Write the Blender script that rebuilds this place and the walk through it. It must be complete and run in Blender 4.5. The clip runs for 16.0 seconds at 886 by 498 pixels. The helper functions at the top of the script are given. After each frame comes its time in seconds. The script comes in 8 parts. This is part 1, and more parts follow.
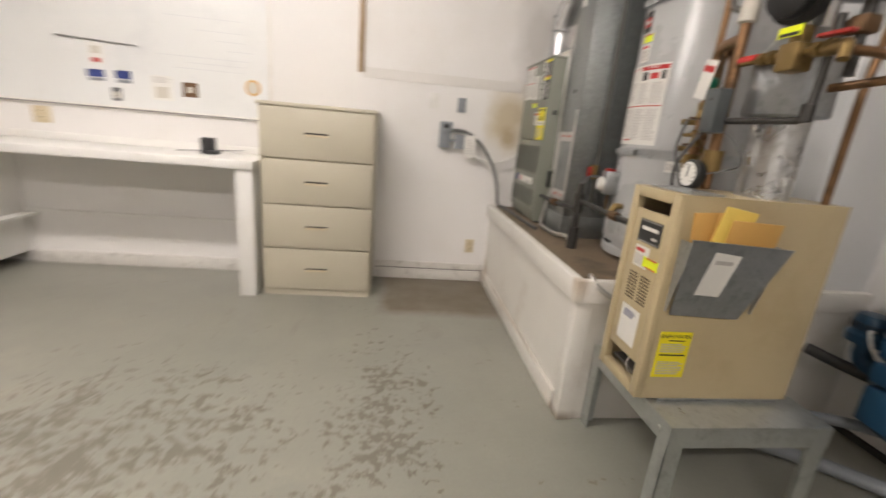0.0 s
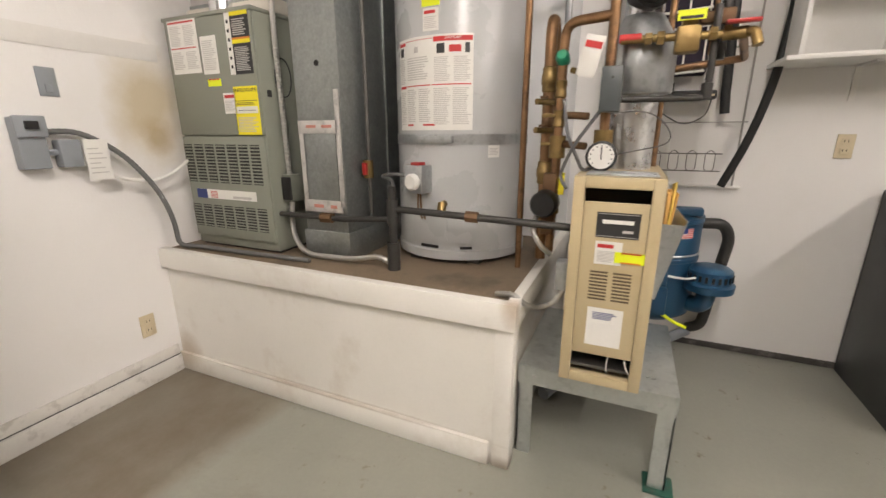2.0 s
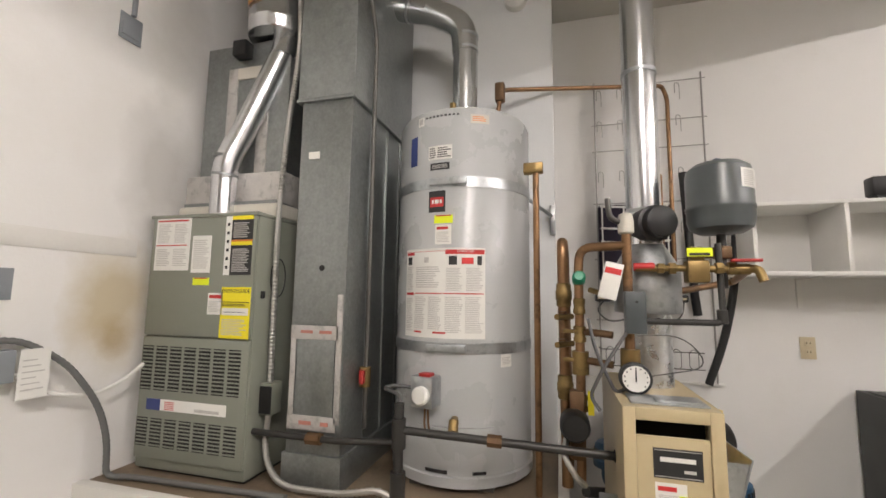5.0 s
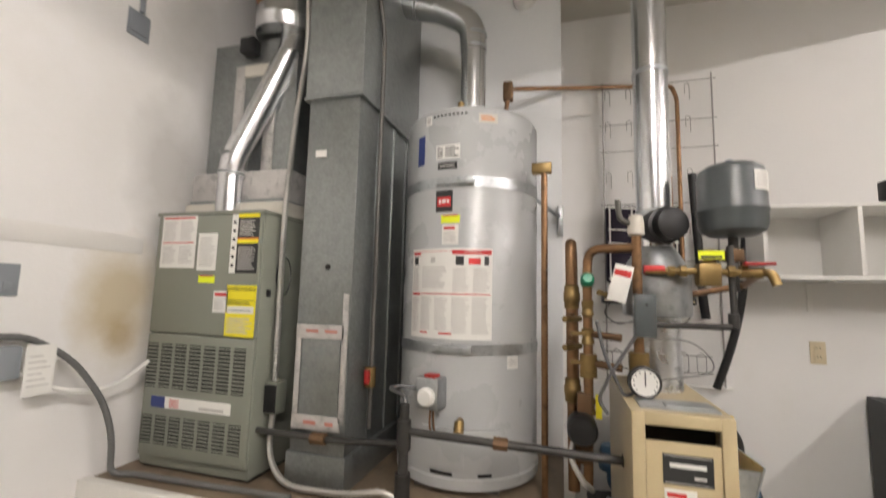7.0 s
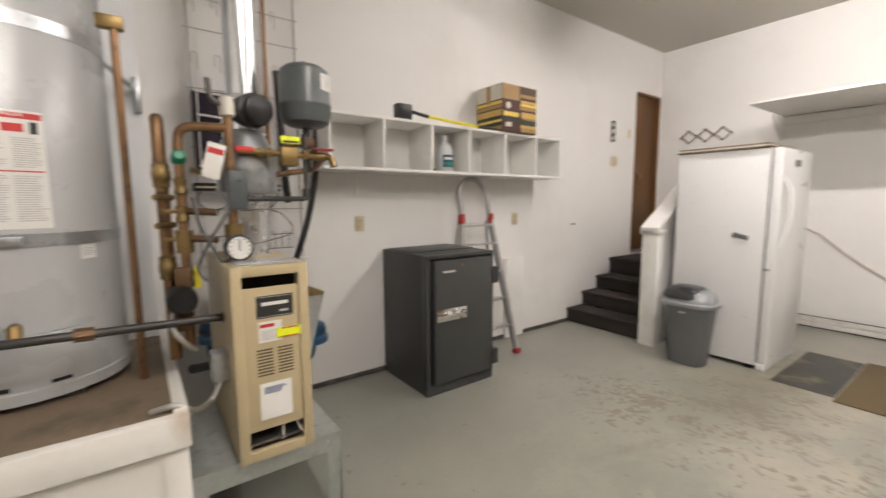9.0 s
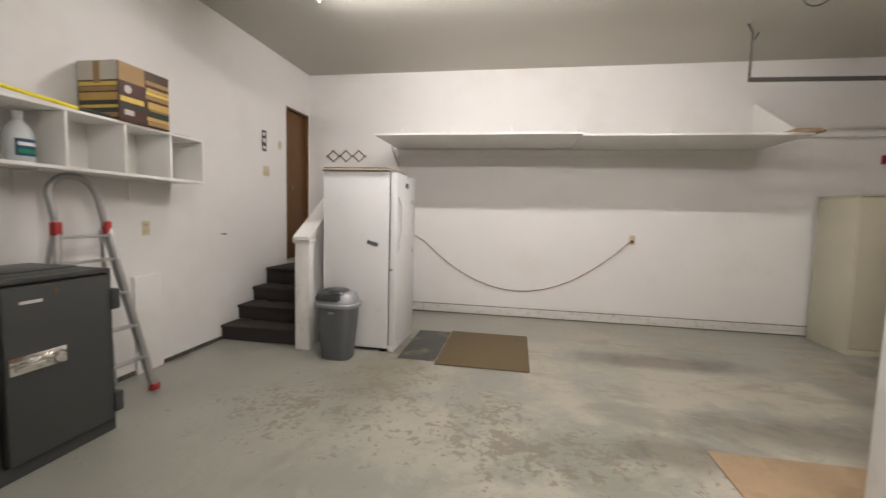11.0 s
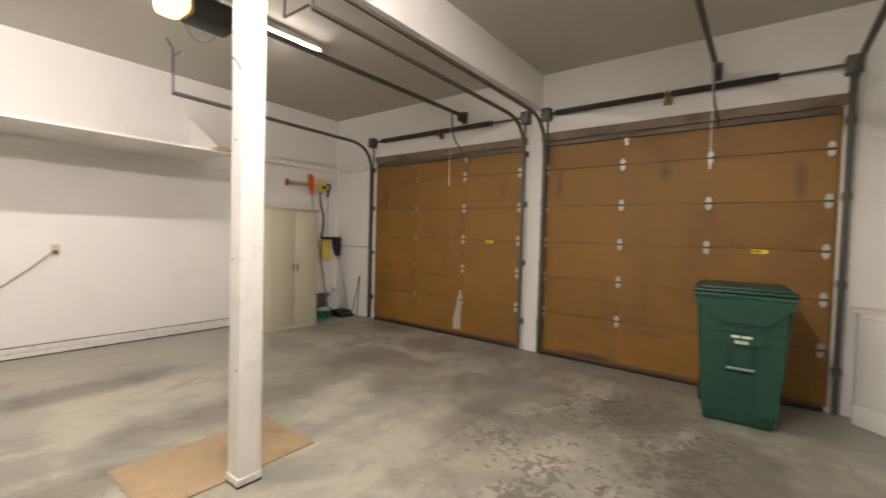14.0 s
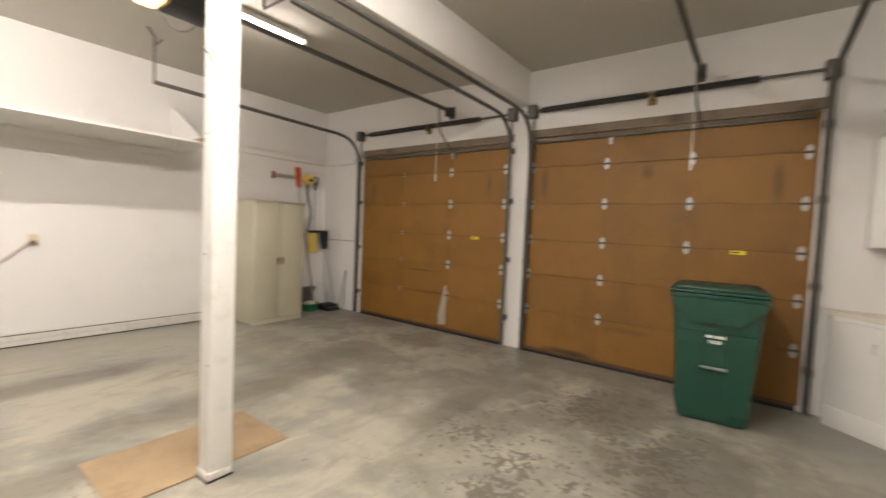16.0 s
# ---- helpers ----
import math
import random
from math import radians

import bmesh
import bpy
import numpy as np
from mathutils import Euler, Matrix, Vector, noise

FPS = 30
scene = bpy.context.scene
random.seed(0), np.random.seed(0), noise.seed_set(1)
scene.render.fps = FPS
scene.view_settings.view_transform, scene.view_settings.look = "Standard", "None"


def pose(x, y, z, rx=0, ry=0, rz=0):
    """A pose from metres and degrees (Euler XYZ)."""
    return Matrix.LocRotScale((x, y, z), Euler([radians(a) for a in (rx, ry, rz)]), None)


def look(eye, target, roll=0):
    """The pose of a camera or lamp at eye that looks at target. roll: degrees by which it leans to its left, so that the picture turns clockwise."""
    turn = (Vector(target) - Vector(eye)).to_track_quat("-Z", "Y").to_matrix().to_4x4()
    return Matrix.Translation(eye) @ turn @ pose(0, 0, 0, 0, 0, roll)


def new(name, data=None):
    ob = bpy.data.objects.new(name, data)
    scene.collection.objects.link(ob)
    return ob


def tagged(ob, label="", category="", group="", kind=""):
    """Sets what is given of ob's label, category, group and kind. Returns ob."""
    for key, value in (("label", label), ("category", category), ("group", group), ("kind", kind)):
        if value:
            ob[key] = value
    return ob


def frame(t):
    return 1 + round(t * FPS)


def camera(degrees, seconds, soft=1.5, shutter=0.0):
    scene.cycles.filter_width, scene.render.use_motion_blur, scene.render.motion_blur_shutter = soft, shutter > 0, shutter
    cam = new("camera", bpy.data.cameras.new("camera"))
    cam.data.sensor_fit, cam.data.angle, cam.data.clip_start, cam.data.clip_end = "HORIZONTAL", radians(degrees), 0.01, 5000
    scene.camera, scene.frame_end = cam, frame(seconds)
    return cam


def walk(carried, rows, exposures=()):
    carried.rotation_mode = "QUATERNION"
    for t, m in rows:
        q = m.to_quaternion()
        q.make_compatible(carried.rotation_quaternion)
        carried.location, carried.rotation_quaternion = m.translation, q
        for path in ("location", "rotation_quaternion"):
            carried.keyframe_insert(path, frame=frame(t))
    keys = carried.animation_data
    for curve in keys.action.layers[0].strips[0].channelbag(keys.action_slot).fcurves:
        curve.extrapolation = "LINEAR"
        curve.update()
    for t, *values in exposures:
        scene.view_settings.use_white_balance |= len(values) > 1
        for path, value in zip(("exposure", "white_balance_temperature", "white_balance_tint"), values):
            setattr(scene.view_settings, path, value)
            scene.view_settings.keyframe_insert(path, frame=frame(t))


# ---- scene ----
cam = camera(93.4, 16.0, shutter=0.4)
PATH = [
    (0, (0.247, 0.375, 1.243), (0.492, 2.285, 0.703), 5.1),
    (0.2, (0.10, 0.48, 1.258), (0.74, 2.306, 0.75), 4.6),
    (0.5, (0.05, 0.692, 1.251), (1.156, 2.279, 0.74), 3.5),
    (1, (-0.128, 1.035, 1.247), (1.229, 2.391, 0.682), 2.8),
    (1.5, (-0.244, 1.344, 1.26), (1.427, 2.302, 0.721), 2.1),
    (2, (-0.254, 1.649, 1.254), (1.507, 2.429, 0.715), -0.2),
    (2.5, (-0.249, 1.891, 1.244), (1.574, 2.503, 0.694), 1.8),
    (3, (-0.231, 2.004, 1.268), (1.631, 2.535, 0.769), 1.8),
    (3.5, (-0.209, 2.002, 1.306), (1.676, 2.55, 0.928), 1.7),
    (4, (-0.209, 1.982, 1.355), (1.707, 2.527, 1.18), 1.1),
    (4.5, (-0.223, 1.98, 1.402), (1.706, 2.506, 1.468), 0.9),
    (4.7, (-0.23, 1.976, 1.416), (1.693, 2.5, 1.575), 0.6),
    (6.8, (-0.255, 1.995, 1.476), (1.644, 2.534, 1.799), 1.1),
    (7, (-0.229, 1.994, 1.438), (1.683, 2.54, 1.654), 1.4),
    (7.5, (-0.183, 2.035, 1.358), (1.781, 2.408, 1.328), -0.2),
    (8, (-0.209, 2.093, 1.326), (1.773, 1.934, 1.112), -2.1),
    (8.5, (-0.338, 2.055, 1.297), (1.523, 1.362, 1.063), -1.1),
    (9, (-0.42, 2.039, 1.34), (1.185, 0.867, 1.115), -0.3),
    (9.2, (-0.439, 2.031, 1.328), (1.041, 0.702, 1.127), -0.5),
    (11.3, (-0.518, 1.976, 1.351), (-0.35, -0.011, 1.197), 1.3),
    (11.5, (-0.558, 2.009, 1.369), (-0.508, 0.015, 1.223), 0.9),
    (12, (-0.598, 2.013, 1.358), (-0.883, 0.037, 1.232), 1.2),
    (12.5, (-0.654, 2.028, 1.352), (-1.282, 0.132, 1.243), 1.2),
    (13, (-0.732, 2.053, 1.354), (-1.711, 0.311, 1.262), 1.3),
    (13.5, (-0.852, 2.115, 1.359), (-2.162, 0.607, 1.278), 1.5),
    (14, (-0.959, 2.204, 1.356), (-2.543, 0.985, 1.29), 1.6),
    (14.5, (-1.018, 2.292, 1.359), (-2.79, 1.365, 1.308), 1.8),
    (15, (-0.999, 2.293, 1.402), (-2.872, 1.593, 1.344), 1.9),
    (15.5, (-1.032, 2.345, 1.364), (-2.877, 1.575, 1.314), 2.4),
    (16, (-1.022, 2.289, 1.382), (-2.625, 1.095, 1.288), 2.5),
]
walk(cam, [(t, look(eye, target, roll)) for t, eye, target, roll in PATH],
     [(0, -0.1, 6700, 11), (0.5, 0.08, 6560, 11), (1.0, 0.1, 6540, 11), (2.0, 0.2, 6760, 11), (3.0, 0.22, 6600, 11), (3.5, 0.2, 6550, 12), (4.5, 0.06, 6550, 11), (7, 0.08, 6550, 10), (8.0, 0.2, 6600, 10), (8.5, 0.12, 6600, 10), (9.2, -0.06, 6600, 10), (11.3, -0.36, 6500, 10), (12.2, -0.30, 6550, 10), (13, -0.22, 6720, 10), (14.5, 0.30, 6980, 10), (15.3, 0.38, 6930, 10), (16, 0.30, 6930, 10)])

# ---- light ----
world = bpy.data.worlds.new("world")
scene.world = world
world.use_nodes = True
world.node_tree.nodes["Background"].inputs[0].default_value = (0.6, 0.7, 0.9, 1)
world.node_tree.nodes["Background"].inputs[1].default_value = 0.05


# bare fluorescent tubes on the ceiling of both bays light the whole garage
TUBE_Y, TUBE_Y2, TUBE_GLOW = -1.47, 1.38, 124.0

# ---- materials ----


def material(name, colour, rough=0.5, metal=0.0, vary=0.06, scale=6.0, fine=0.03, fine_scale=90.0, bump=0.0, bump_scale=120.0, stain=None, stain_amount=0.0, stain_scale=2.0, rough_vary=0.1, transmission=0.0, per_object=0.0, spots=()):
    m = bpy.data.materials.new(name)
    m.use_nodes = True
    nt = m.node_tree
    n, l = nt.nodes, nt.links
    b = n["Principled BSDF"]
    tc = n.new("ShaderNodeTexCoord")

    def noise_node(sc, detail=5.0, rgh=0.6):
        k = n.new("ShaderNodeTexNoise")
        k.inputs["Scale"].default_value, k.inputs["Detail"].default_value, k.inputs["Roughness"].default_value = sc, detail, rgh
        l.new(tc.outputs["Object"], k.inputs["Vector"])
        return k

    def math_node(op, a, c):
        k = n.new("ShaderNodeMath")
        k.operation = op
        for i, v in enumerate((a, c)):
            if isinstance(v, (int, float)):
                k.inputs[i].default_value = v
            else:
                l.new(v, k.inputs[i])
        return k.outputs[0]

    big, small = noise_node(scale), noise_node(fine_scale, 3.0)
    value = math_node("ADD", math_node("MULTIPLY", math_node("SUBTRACT", big.outputs[0], 0.5), vary * 2), math_node("MULTIPLY", math_node("SUBTRACT", small.outputs[0], 0.5), fine * 2))
    if per_object:
        info = n.new("ShaderNodeObjectInfo")
        value = math_node("ADD", value, math_node("MULTIPLY", math_node("SUBTRACT", info.outputs["Random"], 0.5), per_object * 2))
    value = math_node("ADD", value, 1.0)
    mul = n.new("ShaderNodeVectorMath")
    mul.operation = "SCALE"
    mul.inputs[0].default_value = colour
    l.new(value, mul.inputs["Scale"])
    out = mul.outputs[0]
    if stain:
        s1 = noise_node(stain_scale, 7.0, 0.62)
        ramp = n.new("ShaderNodeMapRange")
        ramp.inputs[1].default_value, ramp.inputs[2].default_value = 0.53, 0.66
        l.new(s1.outputs[0], ramp.inputs[0])
        mix = n.new("ShaderNodeMix")
        mix.data_type = "RGBA"
        l.new(math_node("MULTIPLY", ramp.outputs[0], stain_amount), mix.inputs[0])
        l.new(out, mix.inputs[6])
        mix.inputs[7].default_value = (*stain, 1)
        out = mix.outputs[2]
    for centre, radii, tint, amount in spots:
        sub = n.new("ShaderNodeVectorMath")
        sub.operation = "SUBTRACT"
        l.new(tc.outputs["Object"], sub.inputs[0])
        sub.inputs[1].default_value = centre
        div = n.new("ShaderNodeVectorMath")
        div.operation = "DIVIDE"
        l.new(sub.outputs[0], div.inputs[0])
        div.inputs[1].default_value = radii
        ln = n.new("ShaderNodeVectorMath")
        ln.operation = "LENGTH"
        l.new(div.outputs[0], ln.inputs[0])
        wob = math_node("ADD", ln.outputs["Value"], math_node("MULTIPLY", math_node("SUBTRACT", noise_node(5.0).outputs[0], 0.5), 0.8))
        rmp = n.new("ShaderNodeMapRange")
        rmp.inputs[1].default_value, rmp.inputs[2].default_value = 1.1, 0.35
        l.new(wob, rmp.inputs[0])
        mix = n.new("ShaderNodeMix")
        mix.data_type = "RGBA"
        l.new(math_node("MULTIPLY", rmp.outputs[0], amount), mix.inputs[0])
        l.new(out, mix.inputs[6])
        mix.inputs[7].default_value = (*tint, 1)
        out = mix.outputs[2]
    l.new(out, b.inputs["Base Color"])
    rv = math_node("ADD", math_node("MULTIPLY", math_node("SUBTRACT", big.outputs[0], 0.5), rough_vary * 2), rough)
    l.new(rv, b.inputs["Roughness"])
    b.inputs["Metallic"].default_value = metal
    b.inputs["Transmission Weight"].default_value = transmission
    if bump:
        bp = n.new("ShaderNodeBump")
        bp.inputs["Strength"].default_value, bp.inputs["Distance"].default_value = bump, 0.003
        bn = noise_node(bump_scale, 4.0)
        l.new(bn.outputs[0], bp.inputs["Height"])
        l.new(bp.outputs[0], b.inputs["Normal"])
    return m


def glow(name, colour, strength):
    m = bpy.data.materials.new(name)
    m.use_nodes = True
    b = m.node_tree.nodes["Principled BSDF"]
    b.inputs["Base Color"].default_value = (0.9, 0.9, 0.9, 1)
    b.inputs["Emission Color"].default_value = (*colour, 1)
    b.inputs["Emission Strength"].default_value = strength
    return m


M_WALL = material("white_wall_paint", (0.80, 0.785, 0.765), 0.6, vary=0.03, scale=1.2, fine=0.012, bump=0.25, bump_scale=60, stain=(0.62, 0.58, 0.50), stain_amount=0.18, stain_scale=1.1)
M_NORTH = material("sooty_white_wall_paint", (0.80, 0.785, 0.765), 0.6, vary=0.03, scale=1.2, fine=0.012, bump=0.25, bump_scale=60, stain=(0.62, 0.58, 0.50), stain_amount=0.18, stain_scale=1.1,
                   spots=(((1.12, 3.81, 1.38), (0.20, 1, 0.30), (0.50, 0.40, 0.22), 0.75), ((1.14, 3.81, 1.24), (0.09, 1, 0.10), (0.36, 0.25, 0.10), 0.6), ((1.28, 3.81, 2.0), (0.20, 1, 0.38), (0.45, 0.43, 0.40), 0.6), ((1.30, 3.81, 2.9), (0.20, 1, 0.5), (0.45, 0.43, 0.40), 0.5)))
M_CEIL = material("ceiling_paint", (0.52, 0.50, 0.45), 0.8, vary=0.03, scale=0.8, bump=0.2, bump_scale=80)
M_TRIM = material("white_trim_paint", (0.80, 0.78, 0.73), 0.45, vary=0.05, scale=4, bump=0.2, bump_scale=40, stain=(0.48, 0.39, 0.30), stain_amount=0.26, stain_scale=3.5,
                  spots=(((1.06, 1.96, 0.0), (0.12, 0.14, 0.05), (0.22, 0.15, 0.09), 0.7), ((1.04, 1.96, 0.69), (0.06, 0.05, 0.10), (0.42, 0.30, 0.18), 0.6), ((1.04, 2.9, 0.10), (0.04, 0.9, 0.012), (0.34, 0.27, 0.2), 0.6), ((1.04, 3.75, 0.10), (0.1, 0.12, 0.14), (0.40, 0.30, 0.2), 0.5), ((1.5, 1.96, 0.3), (0.35, 0.06, 0.14), (0.55, 0.43, 0.28), 0.5)))
M_POST = material("white_post_paint", (0.80, 0.79, 0.76), 0.45, vary=0.03, scale=3, bump=0.3, bump_scale=30, stain=(0.55, 0.5, 0.42), stain_amount=0.3, stain_scale=9)
M_FLOOR = material("floor_paint", (0.30, 0.30, 0.27), 0.35)
M_DOORWOOD = material("garage_door_hardboard", (0.230, 0.108, 0.017), 0.55, vary=0.20, scale=2.2, fine=0.08, fine_scale=40, stain=(0.13, 0.058, 0.012), stain_amount=0.35, stain_scale=1.3, per_object=0.08,
                      spots=(((0, 0.72, 0.07), (0.1, 0.34, 0.05), (0.05, 0.025, 0.01), 0.9), ((0, 0.33, 1.95), (0.1, 0.05, 0.2), (0.10, 0.045, 0.012), 0.6), ((0, 2.42, 1.92), (0.1, 0.05, 0.22), (0.10, 0.045, 0.012), 0.6), ((0, 1.40, 2.03), (0.1, 0.07, 0.08), (0.10, 0.05, 0.015), 0.6), ((0, -1.45, 0.80), (0.1, 0.35, 0.012), (0.06, 0.03, 0.012), 0.8), ((0, -0.40, 1.95), (0.1, 0.05, 0.16), (0.12, 0.055, 0.015), 0.5), ((0, -2.45, 1.9), (0.1, 0.05, 0.2), (0.11, 0.05, 0.015), 0.5), ((0, 1.3, 0.42), (0.1, 0.25, 0.04), (0.13, 0.06, 0.015), 0.5)))
M_GALV = material("galvanized_steel", (0.45, 0.47, 0.48), 0.36, 0.8, vary=0.16, scale=22, fine=0.14, fine_scale=70, stain=(0.26, 0.28, 0.28), stain_amount=0.5, stain_scale=28)
M_DUCT = material("dull_spangled_duct_steel", (0.29, 0.305, 0.30), 0.38, 0.8, vary=0.22, scale=22, fine=0.22, fine_scale=70, stain=(0.23, 0.245, 0.245), stain_amount=0.55, stain_scale=26)
M_SHINY = material("bright_galvanized_duct", (0.68, 0.69, 0.70), 0.22, 0.95, vary=0.06, scale=8)
M_BLACK = material("black_plastic", (0.009, 0.009, 0.0095), 0.42)
M_BLACKPIPE = material("black_iron_pipe", (0.05, 0.048, 0.045), 0.45, 0.4, vary=0.2, scale=20)
M_TAN = material("tan_enamel_steel", (0.50, 0.41, 0.25), 0.4, vary=0.05, scale=3, stain=(0.36, 0.27, 0.14), stain_amount=0.25, stain_scale=5)
M_FURN = material("grey_green_enamel_steel", (0.225, 0.235, 0.195), 0.42, vary=0.04, scale=3, stain=(0.2, 0.2, 0.16), stain_amount=0.3)
M_HEATER = material("light_grey_enamel", (0.46, 0.47, 0.47), 0.28, vary=0.03, scale=3)
M_FILE = material("putty_enamel_steel", (0.50, 0.463, 0.365), 0.4, vary=0.03, scale=3)
M_STEELCAB = material("greenish_cream_enamel", (0.50, 0.475, 0.365), 0.42, vary=0.03, scale=3, stain=(0.40, 0.37, 0.28), stain_amount=0.2)
M_CAB = material("white_cabinet_paint", (0.83, 0.82, 0.79), 0.4, vary=0.03, scale=3, stain=(0.6, 0.54, 0.44), stain_amount=0.15)
M_COUNTER = material("cream_laminate", (0.76, 0.71, 0.62), 0.35, vary=0.05, scale=3)
M_FREEZER = material("white_appliance_enamel", (0.80, 0.80, 0.80), 0.3, vary=0.02)
M_SAFE = material("charcoal_safe_paint", (0.042, 0.044, 0.043), 0.45, vary=0.1, scale=5)
M_GREYPLASTIC = material("grey_plastic", (0.115, 0.12, 0.125), 0.45, vary=0.05)
M_GREEN = material("green_cart_plastic", (0.009, 0.060, 0.038), 0.42, vary=0.08, scale=5)
M_CARPET = material("brown_stair_carpet", (0.032, 0.026, 0.022), 0.95, vary=0.2, scale=30, fine=0.4, fine_scale=300, bump=1.0, bump_scale=400)
M_BROWNDOOR = material("brown_wood_door", (0.125, 0.054, 0.013), 0.5, vary=0.15, scale=3, fine=0.1, fine_scale=50)
M_COPPER = material("tarnished_copper", (0.27, 0.155, 0.08), 0.42, 0.85, vary=0.35, scale=18, stain=(0.07, 0.045, 0.03), stain_amount=0.7, stain_scale=14)
M_BRASS = material("old_brass", (0.27, 0.185, 0.075), 0.44, 0.85, vary=0.3, scale=18, stain=(0.10, 0.07, 0.035), stain_amount=0.6, stain_scale=16)
M_ALU = material("brushed_aluminium", (0.55, 0.55, 0.55), 0.35, 0.9, vary=0.08)
M_BLUE = material("blue_enamel", (0.014, 0.062, 0.125), 0.35, vary=0.08, scale=6)
M_STEELTRACK = material("track_steel", (0.115, 0.11, 0.10), 0.5, 0.5, vary=0.2, scale=12)
M_TANK = material("grey_tank_enamel", (0.075, 0.085, 0.088), 0.35, vary=0.05)

# ---- shaping helpers ----


def bm_box(bm, x0, y0, z0, x1, y1, z1, bevel=0.0):
    r = bmesh.ops.create_cube(bm, size=1.0, matrix=Matrix.Translation(((x0 + x1) / 2, (y0 + y1) / 2, (z0 + z1) / 2)) @ Matrix.Diagonal((abs(x1 - x0), abs(y1 - y0), abs(z1 - z0), 1)))
    if bevel:
        edges = list({e for v in r["verts"] for e in v.link_edges})
        bmesh.ops.bevel(bm, geom=edges, offset=bevel, segments=2, profile=0.5, affect="EDGES")


def box(x0, y0, z0, x1, y1, z1, bevel=0.0):
    bm = bmesh.new()
    bm_box(bm, x0, y0, z0, x1, y1, z1, bevel)
    return bm


def boxes(*rows, bevel=0.0):
    bm = bmesh.new()
    for r in rows:
        bm_box(bm, *r, bevel=bevel)
    return bm


def bm_lathe(bm, profile, steps=32, m=Matrix(), cap=True):
    """Turn a profile of (radius, z) round the z axis."""
    rings = []
    for r, z in profile:
        rings.append([bm.verts.new(m @ Vector((r * math.cos(2 * math.pi * k / steps), r * math.sin(2 * math.pi * k / steps), z))) for k in range(steps)])
    for a, b in zip(rings, rings[1:]):
        for k in range(steps):
            bm.faces.new((a[k], a[(k + 1) % steps], b[(k + 1) % steps], b[k])).smooth = True
    if cap:
        bm.faces.new(rings[0][::-1])
        bm.faces.new(rings[-1])


def lathe(profile, steps=32, m=Matrix()):
    bm = bmesh.new()
    bm_lathe(bm, profile, steps, m)
    return bm


def round_path(points, radius):
    """Points of a path with its corners rounded."""
    pts = [Vector(p) for p in points]
    if radius <= 0 or len(pts) < 3:
        return pts
    out = [pts[0]]
    for a, b, c in zip(pts, pts[1:], pts[2:]):
        u, v = (a - b), (c - b)
        r = min(radius, u.length * 0.49, v.length * 0.49)
        p, q = b + u.normalized() * r, b + v.normalized() * r
        for k in range(6):
            t = k / 5
            out.append(p * (1 - t) ** 2 + b * 2 * t * (1 - t) + q * t * t)
    out.append(pts[-1])
    return out


def bm_tube(bm, points, r, sides=12, bend=0.0, ripple=0.0, pitch=0.0):
    pts = round_path(points, bend)
    if pitch:
        fine = [pts[0]]
        for a, b in zip(pts, pts[1:]):
            k = max(1, int((b - a).length / pitch))
            fine += [a.lerp(b, (i + 1) / k) for i in range(k)]
        pts = fine
    rings = []
    up = None
    for i, p in enumerate(pts):
        d = (pts[min(i + 1, len(pts) - 1)] - pts[max(i - 1, 0)])
        if d.length < 1e-9:
            d = Vector((0, 0, 1))
        d.normalize()
        if up is None:
            up = d.orthogonal().normalized()
        up = (up - d * up.dot(d)).normalized()
        side = d.cross(up)
        rr = r * (1 + ripple * (1 if i % 2 else -1))
        rings.append([bm.verts.new(p + (up * math.cos(2 * math.pi * k / sides) + side * math.sin(2 * math.pi * k / sides)) * rr) for k in range(sides)])
    for a, b in zip(rings, rings[1:]):
        for k in range(sides):
            bm.faces.new((a[k], a[(k + 1) % sides], b[(k + 1) % sides], b[k])).smooth = not ripple
    bm.faces.new(rings[0][::-1])
    bm.faces.new(rings[-1])


def tube(points, r, sides=12, bend=0.0, ripple=0.0, pitch=0.0):
    bm = bmesh.new()
    bm_tube(bm, points, r, sides, bend, ripple, pitch)
    return bm


def prism(outline, z0, z1, m=Matrix()):
    """A flat outline of (x, y) raised from z0 to z1."""
    bm = bmesh.new()
    lo = [bm.verts.new(m @ Vector((x, y, z0))) for x, y in outline]
    hi = [bm.verts.new(m @ Vector((x, y, z1))) for x, y in outline]
    n = len(outline)
    bm.faces.new(lo[::-1])
    bm.faces.new(hi)
    for k in range(n):
        bm.faces.new((lo[k], lo[(k + 1) % n], hi[(k + 1) % n], hi[k]))
    bmesh.ops.recalc_face_normals(bm, faces=bm.faces)
    return bm


def mesh_of(name, bm, mat):
    me = bpy.data.meshes.new(name)
    bmesh.ops.recalc_face_normals(bm, faces=bm.faces)
    bm.to_mesh(me)
    bm.free()
    me.set_sharp_from_angle(angle=radians(38))
    me.materials.append(mat)
    return me


def part(name, bm, mat, parent=None, label="", m=None):
    ob = new(name, mesh_of(name, bm, mat))
    if m is not None:
        ob.matrix_basis = m
    if parent is not None:
        ob.parent = parent
    if label:
        ob["label"] = label
    return ob


def thing(name, label, category, loc=(0, 0, 0), rz=0, group="", kind=""):
    ob = new(name)
    ob.empty_display_size = 0.1
    ob.matrix_basis = pose(*loc, 0, 0, rz)
    return tagged(ob, label, category, group, kind)


def solid(name, bm, mat, label, category, group="", kind="", m=None):
    return tagged(part(name, bm, mat, m=m), label, category, group, kind)


# ---- the room ----
XE, XW, YN, YS, ZC = 2.47, -5.55, 3.81, -3.66, 3.25
PANEL_Z = 0.682


def structure(name, bm, mat, label, category):
    return tagged(part(name, bm, mat), label, category, "", "structure")


